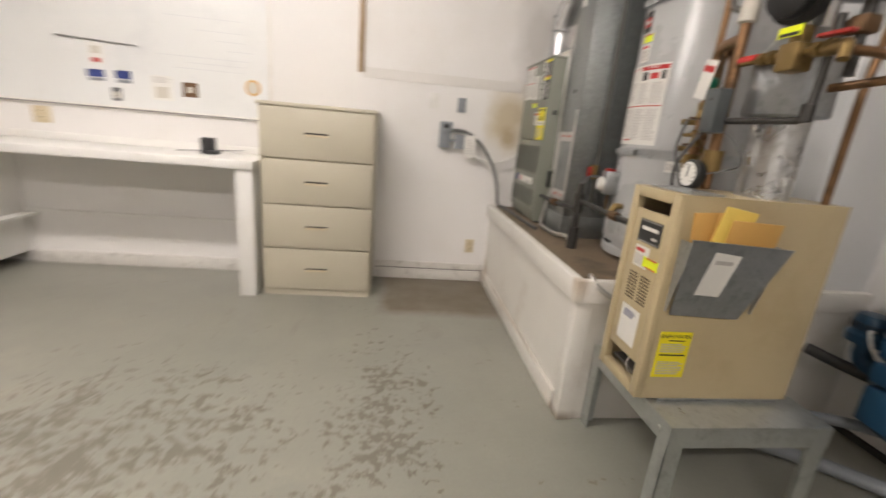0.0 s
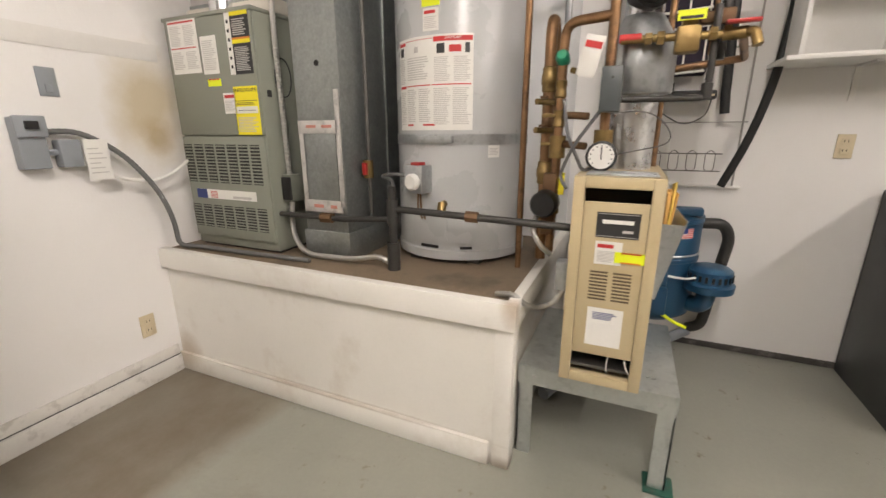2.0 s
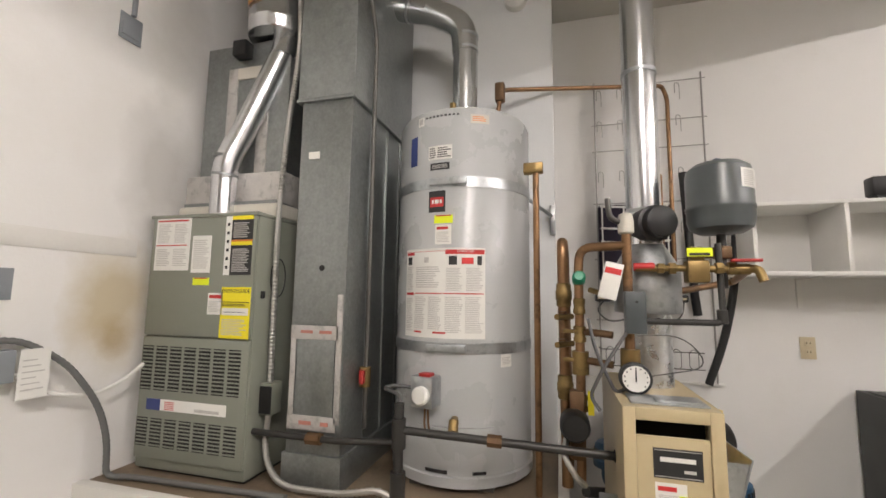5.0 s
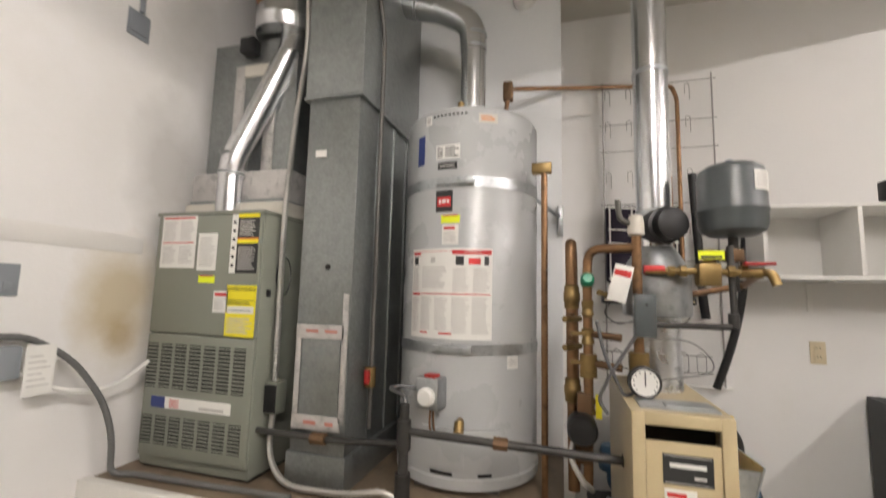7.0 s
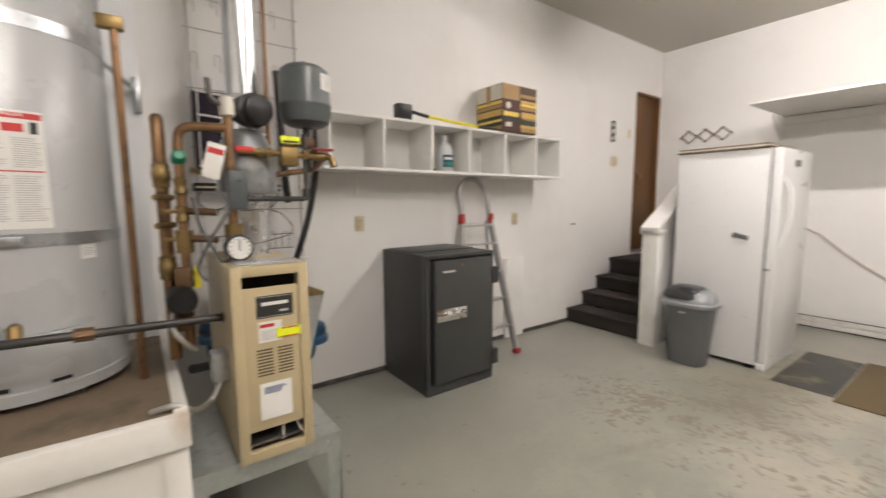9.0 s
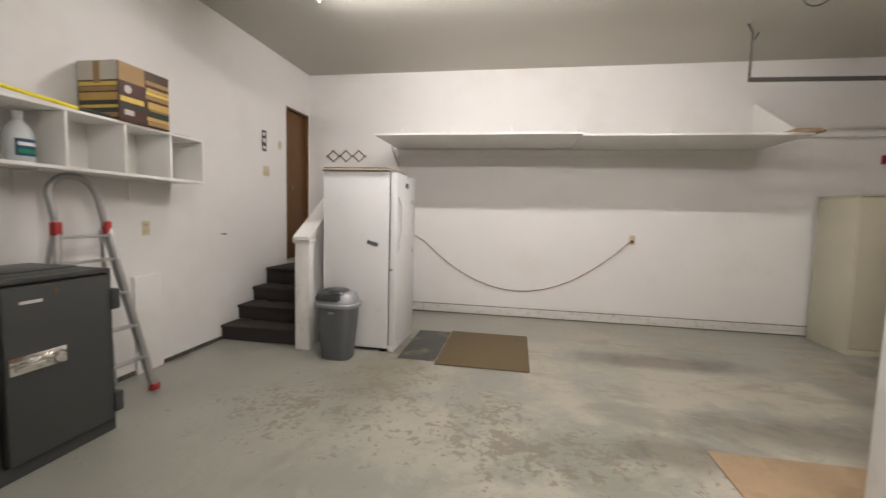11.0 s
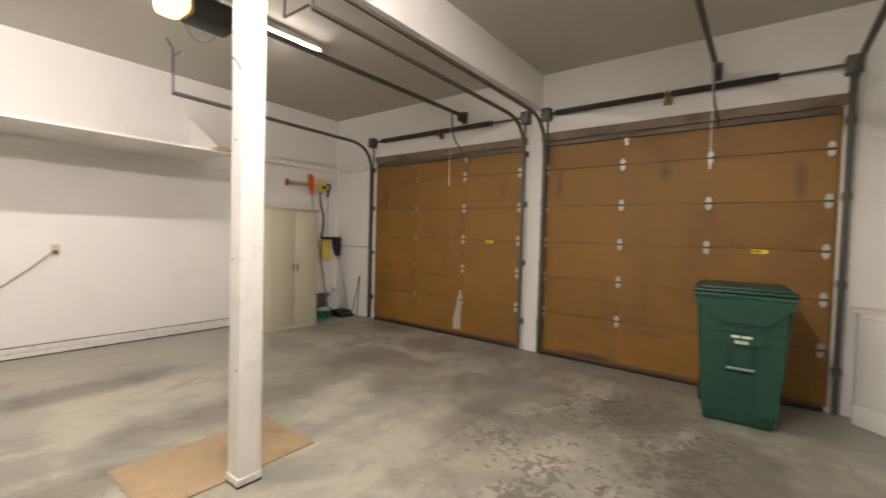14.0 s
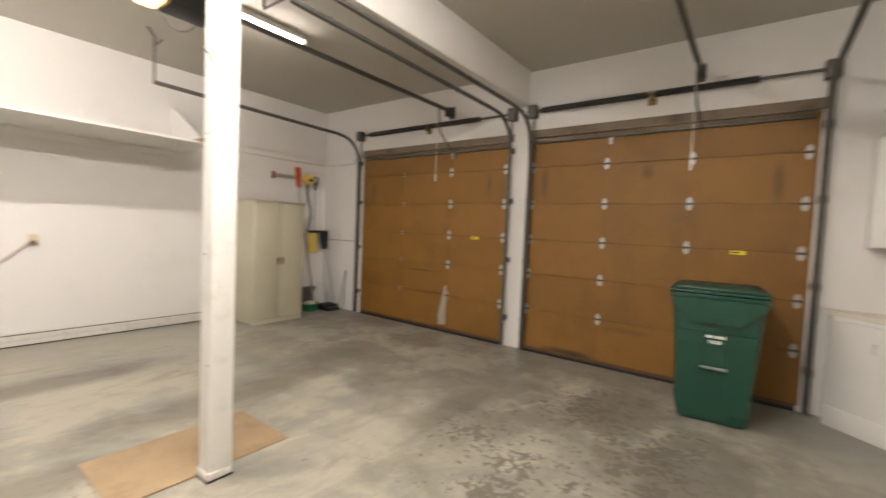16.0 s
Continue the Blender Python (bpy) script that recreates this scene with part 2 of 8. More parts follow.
structure("floor", box(XW - 0.5, YS - 0.2, -0.2, XE + 1.2, YN + 0.2, 0), M_FLOOR, "worn grey painted concrete garage floor with stains", "floor")
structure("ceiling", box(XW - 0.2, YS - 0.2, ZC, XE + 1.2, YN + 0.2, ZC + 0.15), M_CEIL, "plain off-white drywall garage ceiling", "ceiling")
structure("wall_north", box(XW - 0.2, YN, 0, XE + 0.2, YN + 0.15, ZC), M_NORTH, "white painted wall behind furnace and counter", "wall")
structure("wall_south", box(XW - 0.2, YS - 0.15, 0, XE + 0.2, YS, ZC), M_WALL, "white painted wall with long shelf", "wall")
# east wall with the door at the head of the steps
DY0, DY1, DZ0, DZ1 = -3.62, -3.05, 0.70, 2.68
structure("wall_east", boxes((XE, DY1, 0, XE + 0.15, YN, ZC), (XE, YS, 0, XE + 0.15, DY1, DZ0), (XE, YS, DZ1, XE + 0.15, DY1, ZC), (XE, YS, DZ0, XE + 0.15, DY0, DZ1)), M_WALL, "white painted wall behind boiler and cubby shelf", "wall")
# west wall with two garage door openings
G1, G2 = (-2.66, -0.14, 2.48), (0.14, 2.64, 2.50)
structure("wall_west", boxes((XW - 0.15, YS, 0, XW, G1[0], ZC), (XW - 0.15, G1[1], 0, XW, G2[0], ZC), (XW - 0.15, G2[1], 0, XW, YN, ZC), (XW - 0.15, G1[0], G1[2], XW, G1[1], ZC), (XW - 0.15, G2[0], G2[2], XW, G2[1], ZC)), M_WALL, "white painted wall around two garage doors", "wall")
structure("ground", box(-60, -60, -0.4, 60, 60, -0.21), M_FLOOR, "plain concrete ground outside garage", "ground")
structure("beam_west", box(XW, -0.05, 2.86, -2.02, 0.09, ZC, 0.004), M_WALL, "white boxed ceiling beam over support post", "beam")
structure("beam_east", box(-2.02, -0.045, 2.98, XE, 0.085, ZC, 0.004), M_WALL, "shallower white boxed ceiling beam", "beam")
structure("wall_panel", box(2.06, 1.99, PANEL_Z, XE - 0.001, YN - 0.001, ZC - 0.001, 0.002), material("cool_white_panel_paint", (0.76, 0.77, 0.77), 0.5, vary=0.03, scale=1.5), "cool white boxed-out wall behind water heater", "wall")


# ---- more materials ----
M_PAPER = material("white_label_paper", (0.78, 0.77, 0.73), 0.6, vary=0.03, scale=20)
M_PRINT = material("grey_label_print", (0.52, 0.50, 0.48), 0.6, vary=0.3, scale=60)
M_INK = material("black_print", (0.02, 0.02, 0.02), 0.5)
M_RED = material("red_print", (0.55, 0.03, 0.03), 0.45)
M_REDPAINT = material("red_handle_paint", (0.36, 0.025, 0.022), 0.4)
M_YELLOW = material("yellow_label", (0.85, 0.74, 0.02), 0.5, vary=0.03)
M_NEON = material("fluorescent_yellow_sticker", (0.80, 0.90, 0.02), 0.5, vary=0.02)
M_ORANGE = material("orange_plastic", (0.70, 0.22, 0.03), 0.45)
M_BLUEPRINT = material("blue_print", (0.03, 0.05, 0.20), 0.45)
M_PLY = material("worn_plywood", (0.35, 0.25, 0.15), 0.6, vary=0.25, scale=5, fine=0.14, fine_scale=70, stain=(0.19, 0.115, 0.06), stain_amount=0.4, stain_scale=4)
M_DECK = material("stained_deck_plywood", (0.20, 0.15, 0.10), 0.6, vary=0.2, scale=5, fine=0.15, fine_scale=60, stain=(0.09, 0.065, 0.045), stain_amount=0.7, stain_scale=3.5, bump=0.3)
M_MAT = material("brown_doormat_fibre", (0.125, 0.09, 0.045), 0.95, vary=0.1, scale=30, fine=0.35, fine_scale=350, bump=1.0, bump_scale=350)
M_WHITEPLASTIC = material("white_plastic", (0.78, 0.77, 0.73), 0.4)
M_CREAM = material("cream_wall_plate", (0.62, 0.53, 0.36), 0.4)
M_MANILA = material("manila_envelope", (0.62, 0.36, 0.10), 0.6, vary=0.05)
M_YELLOWPAPER = material("yellow_envelope", (0.75, 0.56, 0.12), 0.6, vary=0.05)
M_DARKCLOTH = material("dark_purple_cloth", (0.018, 0.012, 0.025), 0.85, vary=0.2, scale=20)
M_HOSEGREY = material("grey_hose", (0.25, 0.27, 0.29), 0.5)
M_FADEDRED = material("faded_red_print", (0.50, 0.20, 0.16), 0.6)
M_FOIL = material("crinkled_bright_sheet", (0.62, 0.63, 0.63), 0.28, 0.9, vary=0.25, scale=16, bump=0.9, bump_scale=22, stain=(0.34, 0.34, 0.33), stain_amount=0.5, stain_scale=20)
M_SLOT = material("shadowed_vent_slot", (0.11, 0.08, 0.045), 0.7)
M_STAND = material("bright_galvanized_stand", (0.52, 0.545, 0.53), 0.32, 0.75, vary=0.18, scale=14, fine=0.1, fine_scale=70, stain=(0.32, 0.34, 0.33), stain_amount=0.5, stain_scale=18)
M_OLDTAPE = material("old_foil_tape", (0.54, 0.52, 0.50), 0.4, 0.35, vary=0.25, scale=18, bump=0.6, bump_scale=50, stain=(0.28, 0.28, 0.27), stain_amount=0.6, stain_scale=22)
M_FLEX = material("flex_conduit_steel", (0.55, 0.54, 0.51), 0.4, 0.8, vary=0.15, scale=30)
M_BLACKCORD = material("grey_cable", (0.10, 0.10, 0.10), 0.5)
M_RUST = material("rusty_brown_pipe", (0.15, 0.085, 0.042), 0.55, 0.5, vary=0.35, scale=25)
M_LINEN = material("duct_tape_cream", (0.60, 0.57, 0.50), 0.55, vary=0.1, scale=10, bump=0.4, bump_scale=50)
M_FOOT = material("dirty_green_paint", (0.012, 0.075, 0.05), 0.6, vary=0.3, scale=30, stain=(0.06, 0.05, 0.04), stain_amount=0.6, stain_scale=40)
M_GREENVALVE = material("green_enamel", (0.01, 0.22, 0.12), 0.35)
M_FILM = material("thin_clear_film", (0.66, 0.62, 0.53), 0.3, transmission=0.5)
M_CLEAR = material("translucent_plastic", (0.75, 0.78, 0.78), 0.35, transmission=0.35)
M_BOARD = material("whiteboard_melamine", (0.80, 0.81, 0.80), 0.22, vary=0.02, stain=(0.62, 0.64, 0.66), stain_amount=0.2, stain_scale=4)
M_HOLE = material("dark_opening", (0.012, 0.011, 0.01), 0.8)
M_CARTON1 = material("brown_printed_carton", (0.07, 0.04, 0.02), 0.5, vary=0.3, scale=10)
M_CARTON2 = material("gold_printed_carton", (0.55, 0.36, 0.10), 0.5, vary=0.2, scale=14)
M_WORNPAINT = material("scuffed_base_paint", (0.70, 0.68, 0.64), 0.6, vary=0.08, scale=6, stain=(0.30, 0.27, 0.24), stain_amount=0.4, stain_scale=14, bump=0.5, bump_scale=40)
M_TAR = material("old_black_mastic", (0.06, 0.055, 0.05), 0.7, vary=0.4, scale=25, stain=(0.2, 0.19, 0.17), stain_amount=0.7, stain_scale=6)
M_TUBE = glow("fluorescent_tube_glow", (1.0, 0.935, 0.915), TUBE_GLOW * 1.35)
# west tube dimmed, north pair set apart, only to balance brightness between areas
M_DIMTUBE = glow("dimmed_tube_glow", (1.0, 0.925, 0.89), TUBE_GLOW * 0.45)
M_NORTHTUBE = glow("north_tube_glow", (1.0, 0.935, 0.905), TUBE_GLOW * 1.25)
M_LENS = glow("warm_opener_lens", (1.0, 0.55, 0.21), 3.4)


def floor_material():
    m = bpy.data.materials.new("worn_painted_concrete")
    m.use_nodes = True
    n, l = m.node_tree.nodes, m.node_tree.links
    b = n["Principled BSDF"]
    tc = n.new("ShaderNodeTexCoord")
    pos = tc.outputs["Object"]

    def tex(scale, detail=6.0, rough=0.6, stretch=None, distort=0.0):
        k = n.new("ShaderNodeTexNoise")
        k.inputs["Scale"].default_value, k.inputs["Detail"].default_value, k.inputs["Roughness"].default_value, k.inputs["Distortion"].default_value = scale, detail, rough, distort
        if stretch:
            mp = n.new("ShaderNodeMapping")
            mp.inputs["Scale"].default_value = stretch
            l.new(pos, mp.inputs["Vector"])
            l.new(mp.outputs[0], k.inputs["Vector"])
        else:
            l.new(pos, k.inputs["Vector"])
        return k.outputs[0]

    def ramp(v, lo, hi):
        k = n.new("ShaderNodeMapRange")
        k.inputs[1].default_value, k.inputs[2].default_value = lo, hi
        l.new(v, k.inputs[0])
        return k.outputs[0]

    def calc(op, a, c):
        k = n.new("ShaderNodeMath")
        k.operation = op
        for i, v in enumerate((a, c)):
            if isinstance(v, (int, float)):
                k.inputs[i].default_value = v
            else:
                l.new(v, k.inputs[i])
        return k.outputs[0]

    def spot(cx, cy, rx, ry, soft=0.5):
        """1 inside a rounded patch, 0 outside, with a ragged border."""
        mp = n.new("ShaderNodeMapping")
        mp.vector_type = "POINT"
        mp.inputs["Location"].default_value = (-cx / rx, -cy / ry, 0)
        mp.inputs["Scale"].default_value = (1 / rx, 1 / ry, 0)
        l.new(pos, mp.inputs["Vector"])
        ln = n.new("ShaderNodeVectorMath")
        ln.operation = "LENGTH"
        l.new(mp.outputs[0], ln.inputs[0])
        d = calc("ADD", ln.outputs["Value"], calc("MULTIPLY", calc("SUBTRACT", ragged, 0.5), 1.2))
        return ramp(d, 1.0 + soft / 2, 1.0 - soft / 2)

    def blend(base, factor, colour):
        k = n.new("ShaderNodeMix")
        k.data_type = "RGBA"
        if isinstance(factor, float):
            k.inputs[0].default_value = factor
        else:
            l.new(factor, k.inputs[0])
        if isinstance(base, tuple):
            k.inputs[6].default_value = (*base, 1)
        else:
            l.new(base, k.inputs[6])
        k.inputs[7].default_value = (*colour, 1)
        return k.outputs[2]

    def union(*vs):
        out = vs[0]
        for v in vs[1:]:
            out = calc("MAXIMUM", out, v)
        return out

    ragged = tex(3.5, 8.0, 0.65)
    broad, fine = tex(0.9, 5.0), tex(55.0, 4.0)
    # intact grey-green paint, then paint worn to paler concrete over the southern and western floor
    col = blend((0.25, 0.25, 0.215), ramp(broad, 0.35, 0.7), (0.31, 0.305, 0.26))
    worn_zone = union(spot(-2.2, -1.2, 2.9, 2.6, 0.7), spot(-3.6, 1.4, 2.0, 1.7, 0.7))
    worn = calc("MULTIPLY", worn_zone, ramp(tex(1.5, 9.0, 0.68, distort=0.4), 0.44, 0.54))
    col = blend(col, calc("MULTIPLY", worn, 0.85), (0.43, 0.40, 0.33))
    # tyre-dark and damp sweeps
    damp = union(spot(-1.9, -2.2, 0.7, 0.2, 0.9), spot(-1.45, -0.53, 0.32, 0.17, 0.9), spot(-2.6, -0.95, 0.9, 0.24, 0.9), spot(-3.9, 2.1, 0.7, 0.3, 0.3), spot(-3.7, 0.5, 0.5, 0.16, 0.8), spot(-3.9, -1.25, 0.5, 0.25, 0.9))
    col = blend(col, calc("MULTIPLY", damp, 0.58), (0.105, 0.095, 0.08))
    west = calc("MULTIPLY", union(spot(-4.6, -0.9, 1.25, 2.6, 0.8), spot(-4.3, 1.4, 1.2, 1.4, 0.9)), ramp(calc("ADD", calc("MULTIPLY", tex(1.15, 8.0, 0.62), 0.75), calc("MULTIPLY", tex(7.0, 6.0, 0.6), 0.25)), 0.44, 0.52))
    col = blend(col, calc("MULTIPLY", west, 0.72), (0.15, 0.135, 0.11))
    moss = spot(0.50, -2.05, 0.34, 0.55, 0.8)
    col = blend(col, calc("MULTIPLY", moss, calc("MULTIPLY", ramp(tex(7.0, 8.0, 0.7), 0.4, 0.62), 0.8)), (0.10, 0.095, 0.05))
    # flaked paint that bares dark concrete, thickest in the middle of certain stretches
    grain = calc("ADD", calc("MULTIPLY", tex(5.0, 8.0, 0.65), 0.42), calc("MULTIPLY", tex(24.0, 6.0, 0.62), 0.58))
    flake_zone = union(spot(0.24, 1.98, 0.26, 0.70, 1.4), spot(-0.85, 1.80, 0.85, 0.55, 1.4))
    flakes = ramp(calc("ADD", grain, calc("MULTIPLY", flake_zone, 0.15)), 0.62, 0.675)
    col = blend(col, calc("MULTIPLY", flakes, 0.62), (0.135, 0.115, 0.088))
    thin_grain = calc("ADD", calc("MULTIPLY", tex(6.0, 9.0, 0.7, distort=0.3), 0.5), calc("MULTIPLY", tex(24.0, 8.0, 0.68), 0.5))
    thin_zone = union(spot(-0.55, -0.4, 0.85, 0.34, 1.5), spot(0.45, -1.05, 0.45, 0.75, 1.6), spot(-0.35, -0.85, 0.2, 0.25, 1.2), spot(1.0, -0.6, 0.5, 0.4, 1.7), spot(-0.35, -0.8, 0.35, 0.25, 1.4), spot(-0.95, -0.4, 0.4, 0.3, 1.5))
    thin = ramp(calc("ADD", thin_grain, calc("MULTIPLY", thin_zone, 0.12)), 0.605, 0.635)
    col = blend(col, calc("MULTIPLY", thin, 0.62), (0.17, 0.145, 0.105))
    col = blend(col, calc("MULTIPLY", spot(0.55, -1.3, 0.28, 0.55, 1.4), 0.5), (0.19, 0.165, 0.115))
    streak = calc("MULTIPLY", union(spot(-2.6, -1.5, 2.4, 1.9, 1.0), spot(-3.6, 1.2, 1.6, 1.5, 1.0)), ramp(tex(1.6, 9.0, 0.66, (0.55, 1.6, 1.0), 0.5), 0.53, 0.60))
    col = blend(col, calc("MULTIPLY", streak, 0.36), (0.17, 0.155, 0.125))
    mottle = calc("MULTIPLY", union(spot(-2.2, -1.2, 2.6, 2.0, 1.2), spot(-3.7, 1.2, 1.8, 1.6, 1.2)), ramp(tex(4.5, 10.0, 0.74, distort=0.6), 0.52, 0.62))
    col = blend(col, calc("MULTIPLY", mottle, 0.30), (0.20, 0.18, 0.14))
    scuff = ramp(tex(2.2, 10.0, 0.72, (1.0, 0.5, 1.0), 0.8), 0.60, 0.70)
    col = blend(col, calc("MULTIPLY", scuff, 0.28), (0.16, 0.14, 0.11))
    # deeper flaking on the floor before the west door
    deep_zone = union(spot(-4.4, 1.32, 0.5, 0.4, 1.5), spot(-3.88, 1.85, 0.6, 0.4, 1.4), spot(-3.1, 1.25, 0.45, 0.35, 1.5), spot(-3.5, 0.8, 0.35, 0.25, 1.6))
    deep = ramp(calc("ADD", thin_grain, calc("MULTIPLY", deep_zone, 0.13)), 0.61, 0.635)
    col = blend(col, calc("MULTIPLY", calc("MULTIPLY", deep, ramp(deep_zone, 0.0, 0.3)), 0.72), (0.10, 0.09, 0.075))
    # bare brown rectangle where a cabinet stood by the north wall
    corner = n.new("ShaderNodeSeparateXYZ")
    l.new(pos, corner.inputs[0])
    wob = calc("MULTIPLY", calc("SUBTRACT", ragged, 0.5), 0.16)
    inside = calc("MULTIPLY", calc("MULTIPLY", ramp(calc("ADD", corner.outputs[1], wob), 3.0, 3.14), ramp(calc("ADD", corner.outputs[0], wob), 0.14, 0.26)), ramp(corner.outputs[0], 1.06, 1.04))
    col = blend(col, calc("MULTIPLY", inside, calc("ADD", 0.55, calc("MULTIPLY", ramp(tex(2.6, 6.0), 0.35, 0.65), 0.4))), (0.155, 0.12, 0.08))
    shade = calc("ADD", 0.93, calc("MULTIPLY", fine, 0.14))
    mul = n.new("ShaderNodeVectorMath")
    mul.operation = "SCALE"
    l.new(col, mul.inputs[0])
    l.new(shade, mul.inputs["Scale"])
    l.new(mul.outputs[0], b.inputs["Base Color"])
    l.new(calc("ADD", 0.32, calc("MULTIPLY", union(worn, damp, flakes, inside), 0.35)), b.inputs["Roughness"])
    bp = n.new("ShaderNodeBump")
    bp.inputs["Strength"].default_value, bp.inputs["Distance"].default_value = 0.35, 0.002
    l.new(calc("SUBTRACT", calc("MULTIPLY", fine, 0.4), calc("ADD", flakes, worn)), bp.inputs["Height"])
    l.new(bp.outputs[0], b.inputs["Normal"])
    return m


bpy.data.objects["floor"].data.materials[0] = floor_material()

# facing frames: x to the viewer's right, y up, z towards the viewer


def face(x, y, z, to):
    right, out = {"W": ((0, -1, 0), (-1, 0, 0)), "S": ((1, 0, 0), (0, -1, 0)), "N": ((-1, 0, 0), (0, 1, 0)), "E": ((0, 1, 0), (1, 0, 0))}[to]
    return Matrix(((right[0], 0, out[0], x), (right[1], 0, out[1], y), (0, 1, 0, z), (0, 0, 0, 1)))


def text_mesh(words, size, mat, name, parent, m):
    cu = bpy.data.curves.new("words", "FONT")
    cu.body, cu.size, cu.align_x, cu.align_y, cu.extrude = words, size, "CENTER", "CENTER", 0.0003
    tmp = new("words", cu)
    bpy.context.view_layer.update()
    me = bpy.data.meshes.new_from_object(tmp.evaluated_get(bpy.context.evaluated_depsgraph_get()))
    bpy.data.objects.remove(tmp)
    me.materials.clear()
    me.materials.append(mat)
    ob = new(name, me)
    ob.matrix_basis = m
    ob.parent = parent
    return ob


def card(parent, m, w, h, mat, prints=(), name="label", label=""):
    """A thin sheet centred on m, with printed bars (x, y, w, h, material) in fractions from its lower left corner."""
    sheet = part(name, box(-w / 2, -h / 2, 0, w / 2, h / 2, 0.0015), mat, parent, label, m)
    groups = {}
    for x, y, bw, bh, pm in prints:
        groups.setdefault(pm.name, (pm, []))[1].append((-w / 2 + x * w, -h / 2 + y * h, 0.001, -w / 2 + (x + bw) * w, -h / 2 + (y + bh) * h, 0.0024))
    for pm, rows in groups.values():
        part("print", boxes(*rows), pm, sheet)["kind"] = "stuff"
    return sheet


def lines(x, y, w, h, count, mat, seed=0):
    rnd = random.Random(seed)
    count = round(count * 1.7)
    return [(x, y + h * (k + 0.25) / count, w * rnd.uniform(0.7, 1.0), h / count * 0.45, mat) for k in range(count)]


def bent(verts_bm, centre, radius):
    """Bend a flat sheet, whose x is arc length, y height, z offset, round an upright cylinder; x = 0 faces its angle 0."""
    for v in verts_bm.verts:
        a, r = v.co.x / radius, radius + v.co.z
        v.co = Vector((centre[0] + r * math.cos(a), centre[1] + r * math.sin(a), v.co.y))
    return verts_bm


def arc_sheet(parent, centre, radius, a0, a1, z0, z1, mat, prints=(), name="label", label="", thick=0.0015):
    """A sheet wrapped on a cylinder from angle a0 to a1 (degrees, viewer sees a1 on the right as angle grows)."""
    def strip(f0, f1, g0, g1, t0, t1):
        bm = bmesh.new()
        k = max(2, int(abs(f1 - f0) * abs(a1 - a0) / 4) + 1)
        rows = []
        for i in range(k + 1):
            a = radians(a0 + (a1 - a0) * (f0 + (f1 - f0) * i / k))
            rows.append([bm.verts.new((centre[0] + (radius + t) * math.cos(a), centre[1] + (radius + t) * math.sin(a), z0 + (z1 - z0) * g)) for g, t in ((g0, t0), (g1, t0), (g1, t1), (g0, t1))])
        for p, q in zip(rows, rows[1:]):
            for j in range(4):
                bm.faces.new((p[j], p[(j + 1) % 4], q[(j + 1) % 4], q[j]))
        bm.faces.new(rows[0])
        bm.faces.new(rows[-1][::-1])
        return bm
    sheet = part(name, strip(0, 1, 0, 1, 0.0, thick), mat, parent, label)
    groups = {}
    for x, y, w, h, pm in prints:
        groups.setdefault(pm.name, (pm, []))[1].append((x, y, w, h))
    for pm, rows in groups.values():
        bm = bmesh.new()
        for x, y, w, h in rows:
            piece = strip(x, x + w, y, y + h, thick * 0.5, thick + 0.0008)
            tmp = bpy.data.meshes.new("tmp")
            piece.to_mesh(tmp)
            piece.free()
            bm.from_mesh(tmp)
            bpy.data.meshes.remove(tmp)
        part("print", bm, pm, sheet)["kind"] = "stuff"
    return sheet


def wall_plate(name, m, label, kind_of, holes, w=0.07, h=0.115, mat=None):
    t = thing(name, label, "wall plate")
    t.matrix_basis = m
    part("plate", box(-w / 2, -h / 2, 0, w / 2, h / 2, 0.006, 0.002), mat or M_CREAM, t)
    for x0, y0, x1, y1 in holes:
        part(kind_of, box(x0, y0, 0.005, x1, y1, 0.011, 0.002), mat or M_CREAM, t)
        if kind_of == "socket":
            part("slots", boxes((x0 + 0.008, (y0 + y1) / 2 - 0.002, 0.0105, x0 + 0.011, (y0 + y1) / 2 + 0.008, 0.0118), (x1 - 0.011, (y0 + y1) / 2 - 0.002, 0.0105, x1 - 0.008, (y0 + y1) / 2 + 0.008, 0.0118)), M_INK, t)
    return t


SOCKETS = [(-0.017, 0.008, 0.017, 0.038), (-0.017, -0.038, 0.017, -0.008)]

# ---- west wall: garage doors, tracks, springs ----
M_HINGE = material("zinc_hinge_steel", (0.50, 0.49, 0.47), 0.42, 0.65, vary=0.15, scale=25)
HINGE_Z = (0.50, 0.915, 1.31, 1.72, 2.14)


def hinge(parent, x, y, z, big):
    s = 0.78 if big else 0.34
    bm = bmesh.new()
    for up_ in (1, -1):
        pts = [(-0.030 * s, 0.010), (0.030 * s, 0.010), (0.030 * s, 0.040 * s + 0.006), (0.012 * s, 0.078 * s), (-0.012 * s, 0.078 * s), (-0.030 * s, 0.040 * s + 0.006)]
        lo_ = [bm.verts.new((0.0, yy, zz * up_)) for yy, zz in pts]
        hi_ = [bm.verts.new((0.006, yy, zz * up_)) for yy, zz in pts]
        bm.faces.new(hi_[::up_])
        for k in range(6):
            q = (lo_[k], lo_[(k + 1) % 6], hi_[(k + 1) % 6], hi_[k])
            bm.faces.new(q[::up_])
    h = part("hinge", bm, M_HINGE, parent, "", Matrix.Translation((x, y, z)))
    part("knuckle", tube([(0.012, -0.036 * s, 0), (0.012, 0.036 * s, 0)], 0.009, 8), M_STEELTRACK, h)
    part("roller_stem", tube([(0.012, -0.02 * s, 0), (0.012, 0.045 * s, 0)], 0.006, 8), M_STEELTRACK, h)


